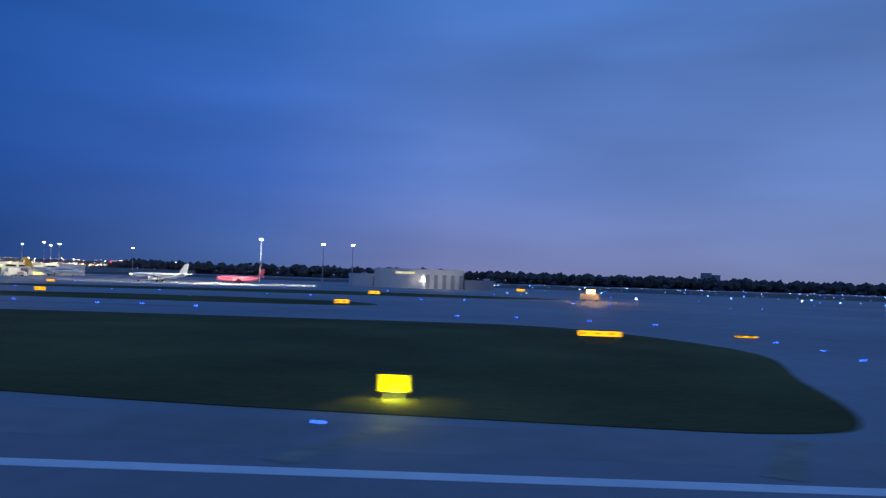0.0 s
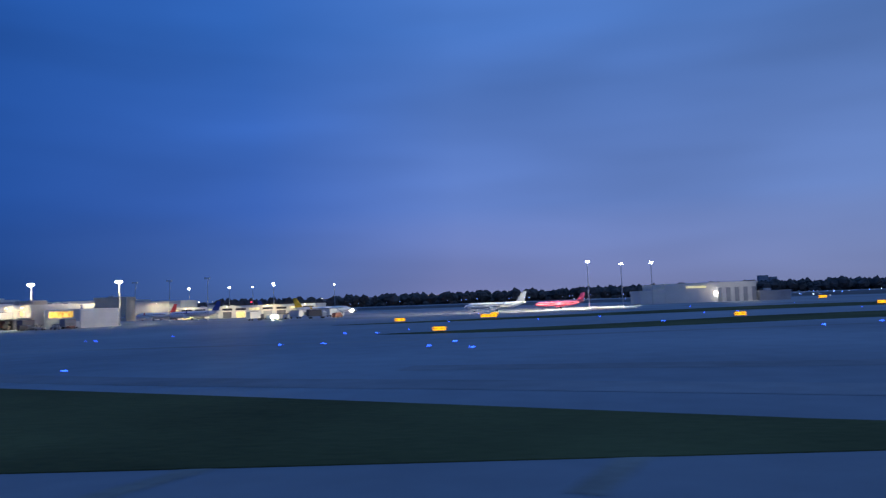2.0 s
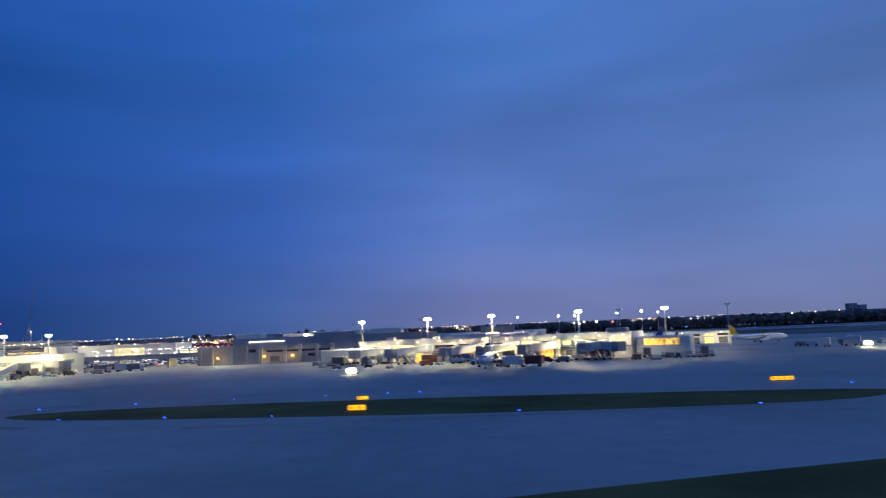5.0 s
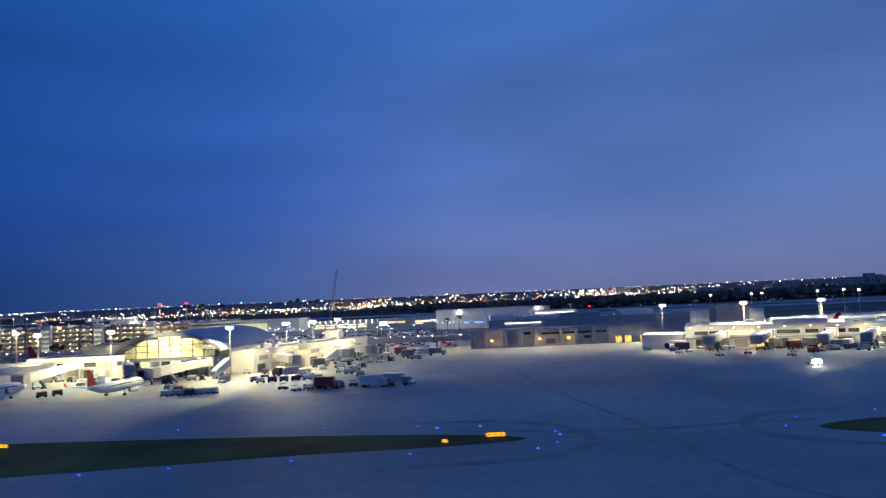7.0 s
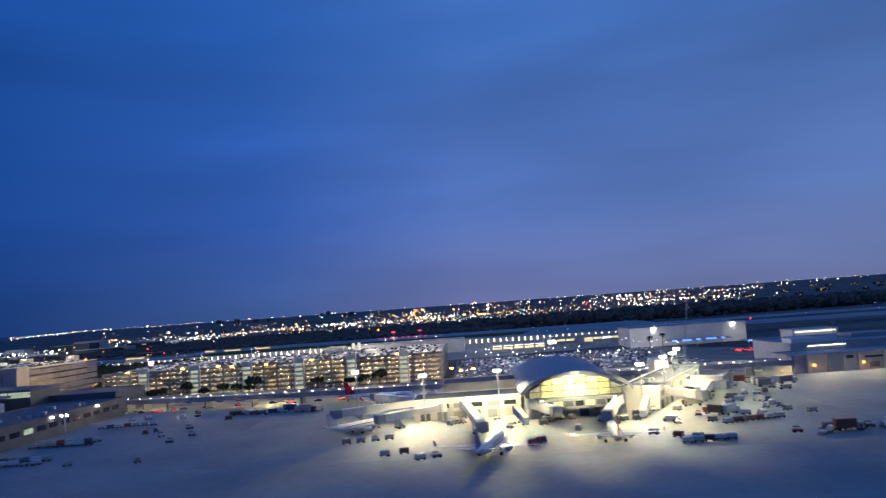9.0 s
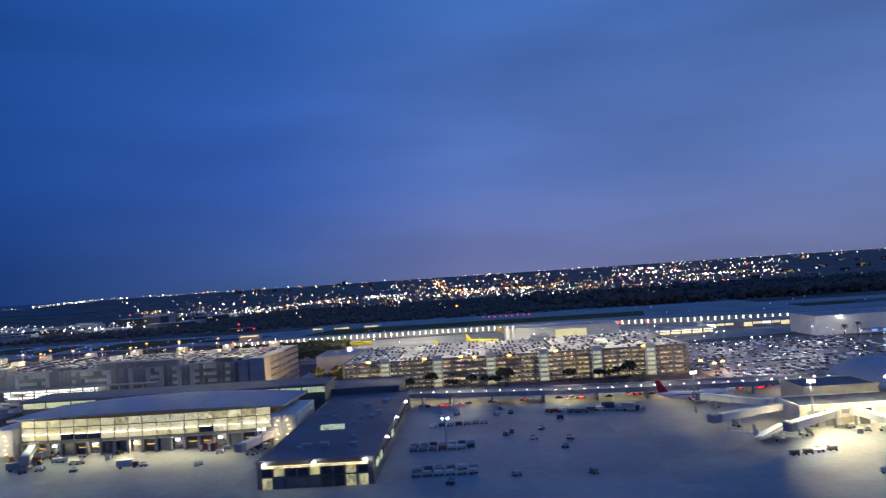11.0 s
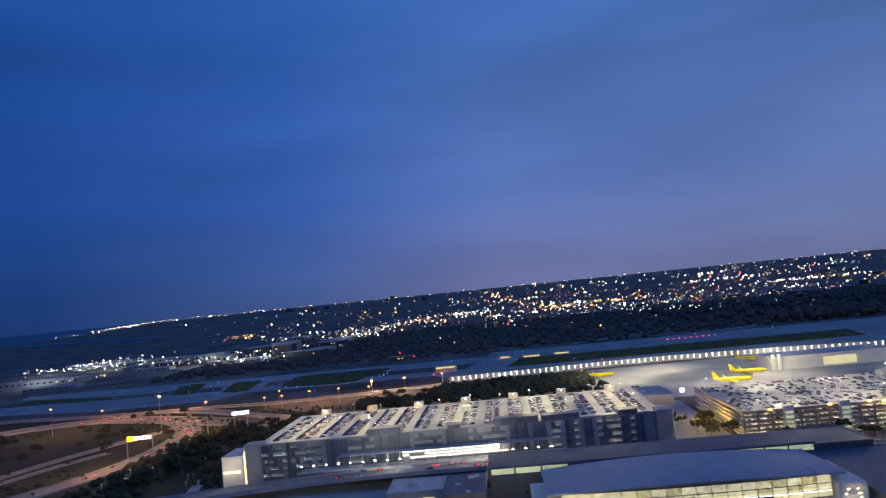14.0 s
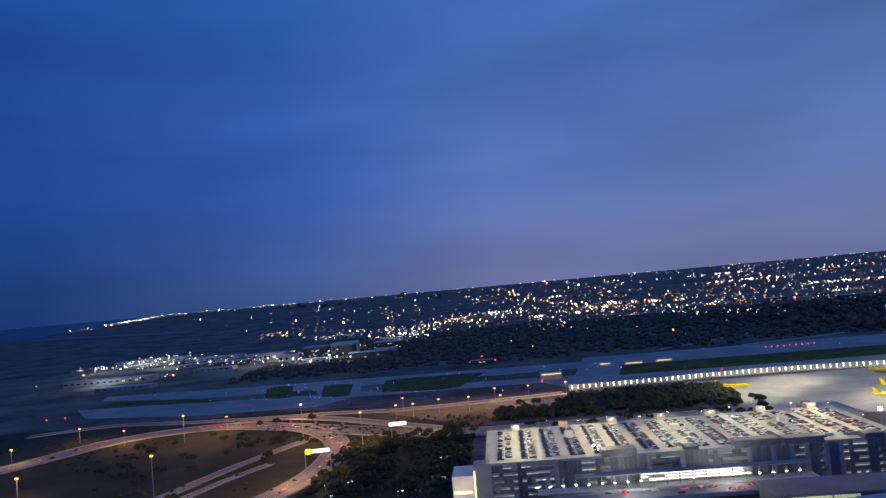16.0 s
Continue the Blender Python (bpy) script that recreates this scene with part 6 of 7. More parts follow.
for x, y in ((-366, 243), (-358, 240), (-408, 268), (-430, 280), (-345, 262), (-320, 258), (-300, 262), (-440, 300), (-418, 283), (-395, 278)):
    drop(rnd.choice((0, 1, 3, 3)), x, y, rnd.uniform(0, 180))
for i in range(12):
    drop(rnd.choice((1, 2, 2, 0)), -586 + 3.6 * i + rnd.uniform(-1, 1), 230 + rnd.uniform(-4, 5), rnd.uniform(-20, 60))
for i in range(6):
    drop(2, -600 + 3.9 * i, 254 + 0.9 * i, 12)
for i in range(5):
    drop(2, -622 + 3.5 * i, 226 + 0.5 * i, -20)
for x, y, turn in ((-733, 262, 8), (-728, 263, 6), (-723, 265, 10), (-718, 266, 4), (-716, 236, -10), (-710, 238, 12), (-704, 227, 30), (-699, 229, 20), (-668, 238, 40), (-665, 242, 36), (-622, 236, -38), (-617, 232, -40), (-628, 243, -34)):
    drop(2 if x % 3 else 1, x, y, turn)
for _ in range(46):
    drop(rnd.choice((0, 1, 2, 3)), rnd.uniform(-700, -566), rnd.uniform(258, 300), rnd.uniform(0, 180))
for _ in range(18):
    drop(rnd.choice((0, 1, 2, 3)), rnd.uniform(-590, -548), rnd.uniform(300, 370), rnd.uniform(0, 180))
for _ in range(74):
    p = WC @ Vector((rnd.uniform(-16, 150), -4 - 24 * rnd.random() ** 1.6, 0))
    drop(rnd.choice((0, 1, 1, 2, 2, 3)), p.x, p.y, rnd.uniform(0, 180))
for i in range(14):
    drop(2, -872 + 4 * (i % 7), 300 + 7 * (i // 7), 8)
for i in range(12):
    drop(2 if i % 4 else 1, -868 + 4.2 * (i % 6), 262 + 6.5 * (i // 6), 12)
for i in range(7):
    drop(2, -866 + 4 * i, 345 + 0.5 * i, 5)
for i in range(10):
    drop(rnd.choice((1, 3, 3, 0)), -806 + 4.6 * i, 362 + rnd.uniform(-4, 4), rnd.uniform(-20, 20))
for _ in range(16):
    drop(rnd.choice((1, 2, 2, 3)), rnd.uniform(-872, -790), rnd.uniform(250, 398), rnd.uniform(0, 180))
for _ in range(44):
    drop(rnd.choice((0, 1, 2, 2, 3)), rnd.choice((rnd.uniform(-1072, -1030), rnd.uniform(-1060, -940))), 327 - 36 * rnd.random() ** 1.8, rnd.uniform(0, 180))
for _ in range(10):
    drop(rnd.choice((0, 3)), rnd.uniform(-235, -190), rnd.uniform(300, 340), rnd.uniform(0, 180))
# container stand and red loader by the end tower
for x in (-552, -546, -540):
    drop(0, x, 345, 5)

# lit covered boarding stairs below the gates
for x, y, turn in ((-622, 279, 62), (-669, 280, 118), (-586, 318, 40)):
    st = thing("boarding_stairs", "tall white lit boarding stairs on wheels", "stairs", "boarding stairs", m=at(x, y, 0.1, turn))
    side = [(-4, 0.5), (4, 4.2), (4, 7.0), (3.2, 7.0), (-4, 3.0)]
    part("flight", Geo().loft([[(px, -1.1, pz) for px, pz in side], [(px, 1.1, pz) for px, pz in side]]), M["plane_white"], st)
    part("lit_canopy", Geo().loft([[(-4, -1.0, 3.05), (3.2, -1.0, 7.05), (3.2, 1.0, 7.05), (-4, 1.0, 3.05)], [(-4, -1.0, 3.25), (3.2, -1.0, 7.25), (3.2, 1.0, 7.25), (-4, 1.0, 3.25)]]), M["win_warm"], st, "glowing translucent canopy")
    for a in (-3, 3):
        for b in (-0.9, 0.9):
            part("wheel", Geo().tube((a, b - 0.15, 0.4), (a, b + 0.15, 0.4), 0.4, n=8), M["tyre"], st)

# boat-shaped mobile crane behind the wing
cr = thing("mobile_crane", "dark lattice crane boom raised behind the wing", "crane")
a, b = Vector((-592, 334, 1)), Vector((-585, 336, 43))
part("carrier", Geo().cbox(-598, -587, 332, 336, 0.6, 3.2, 0.3), M["dark_steel"], cr)
for s in ((-0.8, 0), (0.8, 0), (0, 1.2)):
    part("chord", Geo().tube((a.x + s[0], a.y + s[1], a.z), (b.x + s[0] * 0.4, b.y + s[1] * 0.4, b.z), 0.09, n=5), M["steel"], cr)
for i in range(18):
    p, q = a.lerp(b, i / 18), a.lerp(b, (i + 1) / 18)
    part("lacing", Geo().tube((p.x - 0.7, p.y, p.z), (q.x + 0.7, q.y, q.z), 0.05, n=4), M["steel"], cr)


# ---- taxiway signs ----
def taxi_sign(x, y, w, h, mm, turn=0.0, label="amber lit taxiway sign on short legs"):
    th = thing("taxiway_sign", label, "sign", "taxiway signs", m=at(x, y, 0.1, turn))
    part("housing", Geo().cbox(-w / 2 - 0.1, w / 2 + 0.1, -0.16, 0.16, 0.3, 0.3 + h + 0.1, 0.05), M["dark_steel"], th)
    if mm:
        part("panel", Geo().box(-w / 2, w / 2, -0.22, -0.165, 0.36, 0.32 + h), M[mm], th, "glowing sign face")
        n = max(1, int(w / 1.1))
        if w > 1.6 and mm == "sign_orange":
            for i in range(n):
                part("lettering_bar", Geo().box(-w / 2 + 0.25 + i * w / n, -w / 2 + 0.7 + i * w / n, -0.24, -0.221, 0.55, 0.15 + h), M["fin_gold"], th)
    for s in (-w / 2 + 0.3, w / 2 - 0.3):
        part("leg", Geo().tube((s, 0, 0), (s, 0, 0.35), 0.06, n=5), M["steel"], th)
    return th


for x, y, w, h, mm in ((15.3, 72, 4.2, 0.75, "sign_orange"), (-2.35, 33.2, 1.15, 0.80, "sign_yellow"), (-20, 135, 2.6, 1.0, "sign_orange"), (-22, 213, 3.2, 1.2, "sign_orange"), (-87, 152, 2.2, 1.0, "sign_orange"),
                       (-162, 199, 2.6, 1.1, "sign_orange"), (-149, 128, 2.2, 0.9, "sign_orange"), (-137, 211, 4.6, 1.1, "sign_orange"), (-243.8, 80.5, 1.5, 0.8, "sign_yellow"), (-316, 148, 4.4, 1.0, "sign_orange"),
                       (-134, 240, 2.4, 1.0, "sign_orange"), (-524.6, 138.3, 3.4, 1.0, "sign_orange"), (-398, 140, 2.0, 0.9, "sign_orange"), (-396, 121, 2.8, 1.1, "sign_orange"), (-534, 134.5, 1.1, 0.8, "sign_orange"), (-624, 148, 2.2, 1.0, "sign_orange"),
                       (37, 366, 4, 1.6, "sign_orange"), (32, 77, 2.2, 0.3, "sign_orange")):
    taxi_sign(x, y, w, h if mm == "sign_yellow" else 0.75 * h, mm, -35 if x == -534 else 0, label="yellow lit taxiway sign on short legs" if mm == "sign_yellow" else "amber lit taxiway sign on short legs")
taxi_sign(-200.5, 62.6, 3.2, 0.3, None, label="dark back of an unlit taxiway sign")
taxi_sign(-236, 138, 2.4, 0.7, None, label="dark back of an unlit taxiway sign")
lamp("sign_lamp", "POINT", at(-2.35, 32.7, 0.5), 110, (0.9, 1.0, 0.1), 0.3)

# ---- blue taxiway edge lights ----
bl = thing("taxiway_light", "small blue taxiway edge light on a stub", "edge light", "blue taxiway lights")
part("stub", Geo().tube((0, 0, 0), (0, 0, 0.22), 0.07, n=6), M["steel"], bl)
part("lens", Geo().loft([[(r * math.cos(6.2832 * i / 8), r * math.sin(6.2832 * i / 8), z) for i in range(8)] for r, z in ((0.05, 0.2), (0.06, 0.28), (0.04, 0.33))]), M["lamp_blue"], bl, "glowing blue lens")
big = thing("taxiway_light", "blue taxiway edge light seen across the field", "edge light", "far blue taxiway lights")
part("stub", Geo().tube((0, 0, 0), (0, 0, 0.3), 0.1, n=6), M["steel"], big)
part("lens", Geo().loft([[(r * math.cos(6.2832 * i / 8), r * math.sin(6.2832 * i / 8), z) for i in range(8)] for r, z in ((0.08, 0.28), (0.095, 0.38), (0.06, 0.44))]), M["lamp_blue"], big, "glowing blue lens")
near = [(-4.6, 26.3), (-39.6, 33.7), (-59.5, 41.3), (-104.2, 28.1), (-102, 24), (-116.2, 34.5), (-90, 56), (34, 65), (33, 57), (33.4, 73)]
farl = [(10, 104.6), (28, 96.5), (20, 100.6), (-38, 107.6), (-53, 107.8), (-94, 103.7), (-83, 108.6), (-67, 110), (-47, 109.6), (1.4, 102.7), (-96, 75.8), (-94.5, 84.4), (-97, 68.7), (-146, 94), (-164, 99), (-149, 85.6)]
farl += [(-166, 130), (-155, 139), (-107, 137.5), (-72, 98), (-170, 99), (-209, 81), (-182, 67), (-230, 88), (-220, 85), (-203, 144), (-213, 133), (-234, 135), (-144, 81), (-160, 127), (-300, 83.6), (-286, 87.5), (-274, 91), (-262, 92.6), (-248, 93.6), (-235, 92), (-224, 86)]
farl2 = [(-308, 137), (-298, 128), (-241, 143), (-216, 135), (-518, 126.5), (-514, 131), (-512.6, 137.5), (-513, 141), (-536, 150), (-471, 137), (-465, 146), (-460, 125), (-447, 150), (-427, 152), (-408, 153), (-395, 153.5), (-388, 153), (-448, 124), (-428, 120.6), (-409, 117), (-660, 158), (-643, 159), (-615, 160), (-593, 160.5), (-580, 159), (-560, 156), (-540, 153), (-527, 150), (-540, 126), (-560, 124.6), (-580, 122.7), (-594, 120.6), (-640, 116), (-690, 160), (-370, 112), (-335, 110)]
bl.matrix_basis = at(*near[0], 0.06)
for x, y in near[1:]:
    copy_thing(bl, at(x, y, 0.06))
big.matrix_basis = at(*farl[0], 0.06)
for x, y in farl[1:] + farl2:
    copy_thing(big, at(x, y, 0.06))
rnd = random.Random(77)
for k in range(34):
    copy_thing(big, at(-150 + 13 * k + rnd.uniform(-3, 3), (180, 262, 176)[k % 3] + 0.12 * k * 3 + rnd.uniform(-3, 3), 0.06))
mb = thing("marker_box", "pale metal cabinet on a concrete pad in the grass", "cabinet", m=at(-213.3, 31.5, 0.06))
part("pad", Geo().cbox(-1.1, 1.1, -0.9, 0.9, 0.0, 0.14, 0.04), M["concrete"], mb)
part("cabinet", Geo().cbox(-0.54, 0.54, -0.35, 0.35, 0.13, 0.66, 0.04), M["wall_grey"], mb)
part("lid", Geo().cbox(-0.60, 0.60, -0.42, 0.42, 0.66, 0.98, 0.05), M["wall_white"], mb)

# lamps along the roof edges of the gate buildings
def eave_lamp(x, y, z, p=4200):
    th = thing("eave_lamp", "bright white wall lamp at a roof edge", "lamp", "eave lamps", m=at(x, y, z))
    part("bracket", Geo().box(-0.1, 0.1, 0.0, 1.6, 0.3, 0.5), M["steel"], th)
    part("lamp_head", Geo().cbox(-0.35, 0.35, -0.3, 0.1, 0.05, 0.4, 0.06), M["lamp_yellow"], th)
    # fill spot hung well out from the small head to brighten wall and apron
    lamp("eave_light", "SPOT", aim((x, y - 8.0, z + 2.2), (x, y - 5.5, 0)), p, WARM if x < -500 else CREAM, 0.5, 140, 0.2)


for u in (2, 11, 20, 30, 40, 50, 60, 70, 80, 90, 99, 108, 117):
    p = WC @ Vector((u, -1.7, 8.6))
    eave_lamp(p.x, p.y, p.z)
for u in (6, 24, 44, 66):
    p = WM @ Vector((u, -17.7, 8.4))
    eave_lamp(p.x, p.y, p.z, 4200)
for x, y, z in ((-706, 302.4, 7.8), (-690, 302.4, 7.8), (-672, 302.4, 7.8), (-592, 360.4, 12.6), (-660, 283.6, 7.6), (-632, 283.6, 7.6), (-306, 417.7, 6.4), (-282, 417.7, 6.4), (-258, 417.7, 6.4), (-236, 417.7, 6.4), (-385, 467.7, 10.5), (-345, 467.7, 10.5)):
    eave_lamp(x, y, z, 5500 if x > -400 else 4200)


# ---- trees ----
def make_tree(seed, h, spread, label="dark leafy tree beside the road"):
    rnd = random.Random(seed)
    th = thing("tree", label, "tree", "trees")
    g = Geo().tube((0, 0, 0), (0.2, 0.1, h * 0.45), 0.3, 0.18, 7)
    crown = Geo()
    for i in range(5):
        a = 6.283 * i / 5 + rnd.uniform(-0.3, 0.3)
        e = (spread * 0.6 * math.cos(a), spread * 0.6 * math.sin(a), h * rnd.uniform(0.55, 0.75))
        g.tube((0.2, 0.1, h * 0.4), e, 0.13, 0.05, 5)
    part("trunk", g, M["trunk"], th)
    for i in range(16):
        a, r = rnd.uniform(0, 6.283), spread * math.sqrt(rnd.random())
        z = h * (0.62 + 0.33 * rnd.random() * (1 - 0.5 * r / spread))
        crown.blob((r * math.cos(a), r * math.sin(a), z), spread * rnd.uniform(0.22, 0.4), rnd)
    for i in range(420):
        a, r = rnd.uniform(0, 6.283), spread * 1.15 * math.sqrt(rnd.random())
        p = Vector((r * math.cos(a), r * math.sin(a), h * (0.5 + 0.52 * rnd.random() * (1.1 - 0.6 * r / spread))))
        d, e = Vector([rnd.uniform(-0.5, 0.5) for _ in range(3)]), Vector([rnd.uniform(-0.5, 0.5) for _ in range(3)])
        crown.add([p, p + d, p + d * 0.5 + e], [(0, 1, 2)])
    part("crown", crown, M["leaf"], th)
    return th


kinds = [make_tree(1, 9, 3.6), make_tree(2, 12, 4.4), make_tree(3, 7, 3.2)]
rnd = random.Random(31)
placed = [(-1272, 500), (-1300, 520), (-1330, 560)]
for i in range(104):
    placed.append((rnd.uniform(-1350, -1268), rnd.uniform(478, 690)))
for i in range(58):
    placed.append((rnd.uniform(-1235, -960), rnd.uniform(640, 700) + (rnd.random() ** 2) * 150))
for i in range(26):
    placed.append((rnd.uniform(-1600, -1440), rnd.uniform(560, 800)))
for i in range(14):
    placed.append((rnd.uniform(-1095, -1060), rnd.uniform(385, 394)) if i < 3 else (rnd.uniform(-965, -935), rnd.uniform(470, 545)))
for i in range(24):
    placed.append((rnd.uniform(-921, -812) if i < 18 else rnd.uniform(-800, -735), rnd.uniform(458, 468)))
for i, (x, y) in enumerate(placed):
    m = at(x, y, 0, rnd.uniform(0, 360)) @ Matrix.Scale(rnd.uniform(0.8, 1.25), 4)
    if i < 3:
        kinds[i].matrix_basis = m
    else:
        c = copy_thing(kinds[i % 3], at(x, y, 0, rnd.uniform(0, 360)))
        c.scale = [rnd.uniform(0.7, 1.15) if i >= len(placed) - 24 else rnd.uniform(0.8, 1.3)] * 3

# two palms before the cargo hall
def palm(x, y, h, seed):
    r2 = random.Random(seed)
    th = thing("palm_tree", "dark palm tree with a shaggy crown", "tree", "palms", m=at(x, y, 0))
    part("trunk", Geo().tube((0, 0, 0), (0.3, 0, h), 0.4, 0.25, 7), M["trunk"], th)
    g = Geo()
    for k in range(22):
        a, up, ln = r2.uniform(0, 6.3), r2.uniform(-0.3, 0.9), r2.uniform(2.4, 3.6)
        line = [(0.3 + u * ln * math.cos(a), u * ln * math.sin(a), h + ln * (up * u - 0.9 * u * u)) for u in (0, 0.35, 0.7, 1.0)]
        for (xa, ya, za), (xb, yb, zb), w in zip(line, line[1:], (0.35, 0.45, 0.2)):
            sx, sy = -math.sin(a) * w, math.cos(a) * w
            g.add([(xa - sx, ya - sy, za - 0.2), (xa, ya, za), (xb, yb, zb), (xb - sx, yb - sy, zb - 0.2), (xa + sx, ya + sy, za - 0.2), (xb + sx, yb + sy, zb - 0.2)], [(0, 1, 2, 3), (1, 4, 5, 2)])
    part("crown", g, M["leaf"], th)


palm(-537, 612, 10.5, 3)
palm(-527, 610, 12.5, 4)

# woods far off, one mass of ragged crowns
g = Geo()
for i in range(1500):
    u = rnd.random()
    x, y = rnd.uniform(-700, 2600), rnd.uniform(1290, 1900)
    if x < -100:
        y = rnd.uniform(1420, 2000)
    g.blob((x, y, 9 + rise(y)), rnd.uniform(6, 11.5), rnd, 0.85, 6)
for i in range(8000):
    x, y = rnd.uniform(-1750, 900), rnd.uniform(1268, 1420) + 900 * rnd.random() ** 1.5
    if rise(y) < 60:
        g.blob((x, y, 2.2), rnd.uniform(3.5, 8.5), rnd, 0.6, 6)
for i in range(760):
    g.blob((rnd.uniform(-600, 2600), rnd.uniform(1285, 1350), 11.5 + rnd.uniform(-2.5, 1.5)), rnd.uniform(7.5, 11.5), rnd, 0.95, 7)
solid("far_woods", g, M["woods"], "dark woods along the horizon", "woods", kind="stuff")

# scrub on the waste ground inside the road loops
g = Geo()
for i in range(1500):
    x, y = rnd.uniform(-1950, -1400), rnd.uniform(400, 850)
    if noise.noise(Vector((x * 0.012, y * 0.012, 3.0))) > 0.05:
        g.blob((x, y, 0.5), 0.8 + 3.2 * rnd.random() ** 2, rnd, 0.6, 5)
for i in range(650):
    x, y = rnd.uniform(-1385, -1262), rnd.uniform(452, 705)
    if not -1330 < x + 6 * math.sin(y * 0.04) < -1298:
        g.blob((x, y, 1.6), rnd.uniform(1.6, 4.2), rnd, 0.8, 6)
for i in range(260):
    x = rnd.uniform(-1240, -990)
    g.blob((x, rnd.uniform(735, 790), 3.2), rnd.uniform(2.5, 6.0), rnd, 0.8, 6)
for i in range(190):
    x = rnd.uniform(-1165, -990)
    g.blob((x, rnd.uniform(770, 850), 3.6), rnd.uniform(3.0, 6.5), rnd, 0.85, 6)
for i in range(160):
    g.blob((rnd.uniform(-1500, -1240), rnd.uniform(700, 790), 1.2), rnd.uniform(1.2, 2.6), rnd, 0.8, 5)
solid("scrub", g, M["leaf"], "low dark scrub inside the road loops", "scrub", kind="stuff")

# ---- highway loops ----
def road(line, half, z=0.25, label="orange-lit asphalt highway ramp", name="highway"):
    pts = curve_through([(*p, z) if len(p) == 2 else p for p in line])
    th = thing(name, label, "road", kind="structure")
    part("carriageway", Geo().ribbon(pts, half, z), M["road"], th)
    for off in (half + 0.3, -half - 0.3):
        sl = side_line(pts, off)
        g = Geo()
        for a, b in zip(sl, sl[1:]):
            g.add([(a[0], a[1], a[2] - 0.6), (b[0], b[1], b[2] - 0.6), (b[0], b[1], b[2] + 0.9), (a[0], a[1], a[2] + 0.9), (a[0], a[1] + 0.3, a[2] - 0.6), (b[0], b[1] + 0.3, b[2] - 0.6), (b[0], b[1] + 0.3, b[2] + 0.9), (a[0], a[1] + 0.3, a[2] + 0.9)], [(0, 1, 2, 3), (3, 2, 6, 7), (7, 6, 5, 4)])
        part("barrier", g, M["concrete"], th)
    for off in (half * 0.33, -half * 0.33):
        part("lane_line", Geo().ribbon([(x, y, z2 + 0.03) for x, y, z2 in side_line(pts, off)], 0.12, 0), M["white_line"], th)
    return pts


R1 = road([(-1900, 380), (-1790, 560), (-1718, 690), (-1676, 775), (-1622, 812), (-1560, 822), (-1482, 794), (-1408, 752), (-1342, 716), (-1280, 690), (-1180, 690), (-1000, 690)], 17, 1.2)
R2 = road([(-1545, 826, 1.5), (-1490, 800, 1.5), (-1440, 758, 1.5), (-1402, 702, 1.3), (-1388, 640, 1.0), (-1390, 570, 0.6), (-1412, 500, 0.4), (-1460, 410, 0.3), (-1540, 310, 0.3)], 12)
road([(-1540, 430), (-1500, 528), (-1476, 606), (-1445, 686), (-1425, 725)], 5.5, 0.2)
road([(-1512, 440), (-1478, 526), (-1462, 574), (-1440, 620)], 4, 0.15)
road([(-1830, 860), (-1740, 895), (-1640, 878), (-1540, 866), (-1440, 862), (-1360, 850), (-1250, 862), (-1160, 880)], 8, 0.6)
# flyover that carries one ramp across the loop
FLY = curve_through([(-1560, 846, 1.6), (-1490, 826, 5.5), (-1420, 786, 7.0), (-1350, 742, 5.0), (-1290, 712, 1.6)])
fo = thing("flyover", "low concrete flyover with a dark gap beneath", "bridge", kind="structure")
part("deck", Geo().ribbon(FLY, 7, 0), M["road"], fo)
part("girder", Geo().ribbon([(x, y, z - 1.2) for x, y, z in FLY], 6.8, 0), M["concrete"], fo)
for off in (7.1, -7.1):
    sl = side_line(FLY, off)
    g = Geo()
    for a, b in zip(sl, sl[1:]):
        g.add([(a[0], a[1], a[2] - 1.3), (b[0], b[1], b[2] - 1.3), (b[0], b[1], b[2] + 0.9), (a[0], a[1], a[2] + 0.9), (a[0], a[1] + 0.3, a[2] - 1.3), (b[0], b[1] + 0.3, b[2] - 1.3), (b[0], b[1] + 0.3, b[2] + 0.9), (a[0], a[1] + 0.3, a[2] + 0.9)], [(0, 1, 2, 3), (3, 2, 6, 7), (7, 6, 5, 4)])
    part("barrier", g, M["concrete"], fo)
for x, y, z in FLY[9:26:4]:
    part("pier", Geo().box(x - 0.7, x + 0.7, y - 4, y + 4, 0, z - 1.2), M["concrete"], fo)
solid("verge", Geo().prism([(-1990, 380), (-1990, 900), (-1430, 900), (-1262, 720), (-1262, 446), (-1262, 380)], -0.3, 0.08), M["verge"], "dark rough grass between the ramps", "grass", kind="structure")
solid("access_path", Geo().ribbon(curve_through([(-1290, 452, 0.1), (-1297, 505, 0.1), (-1283, 560, 0.1), (-1292, 630, 0.1)]), 4, 0), M["concrete"], "pale concrete path between trees", "path", kind="structure")


def high_mast(x, y, h, label="tall sodium street lamp over the highway"):
    th = thing("street_lamp", label, "lamp", "sodium lamps", m=at(x, y, 0))
    part("pole", Geo().tube((0, 0, 0), (0, 0, h), 0.35, 0.18, 7), M["steel"], th)
    part("lamp_head", Geo().loft([[(r * math.cos(6.2832 * i / 10), r * math.sin(6.2832 * i / 10), h + z) for i in range(10)] for r, z in ((0.8, -0.5), (1.5, 0.1), (0.9, 0.7))]), M["lamp_orange"], th, "glowing orange lamp")
    return th


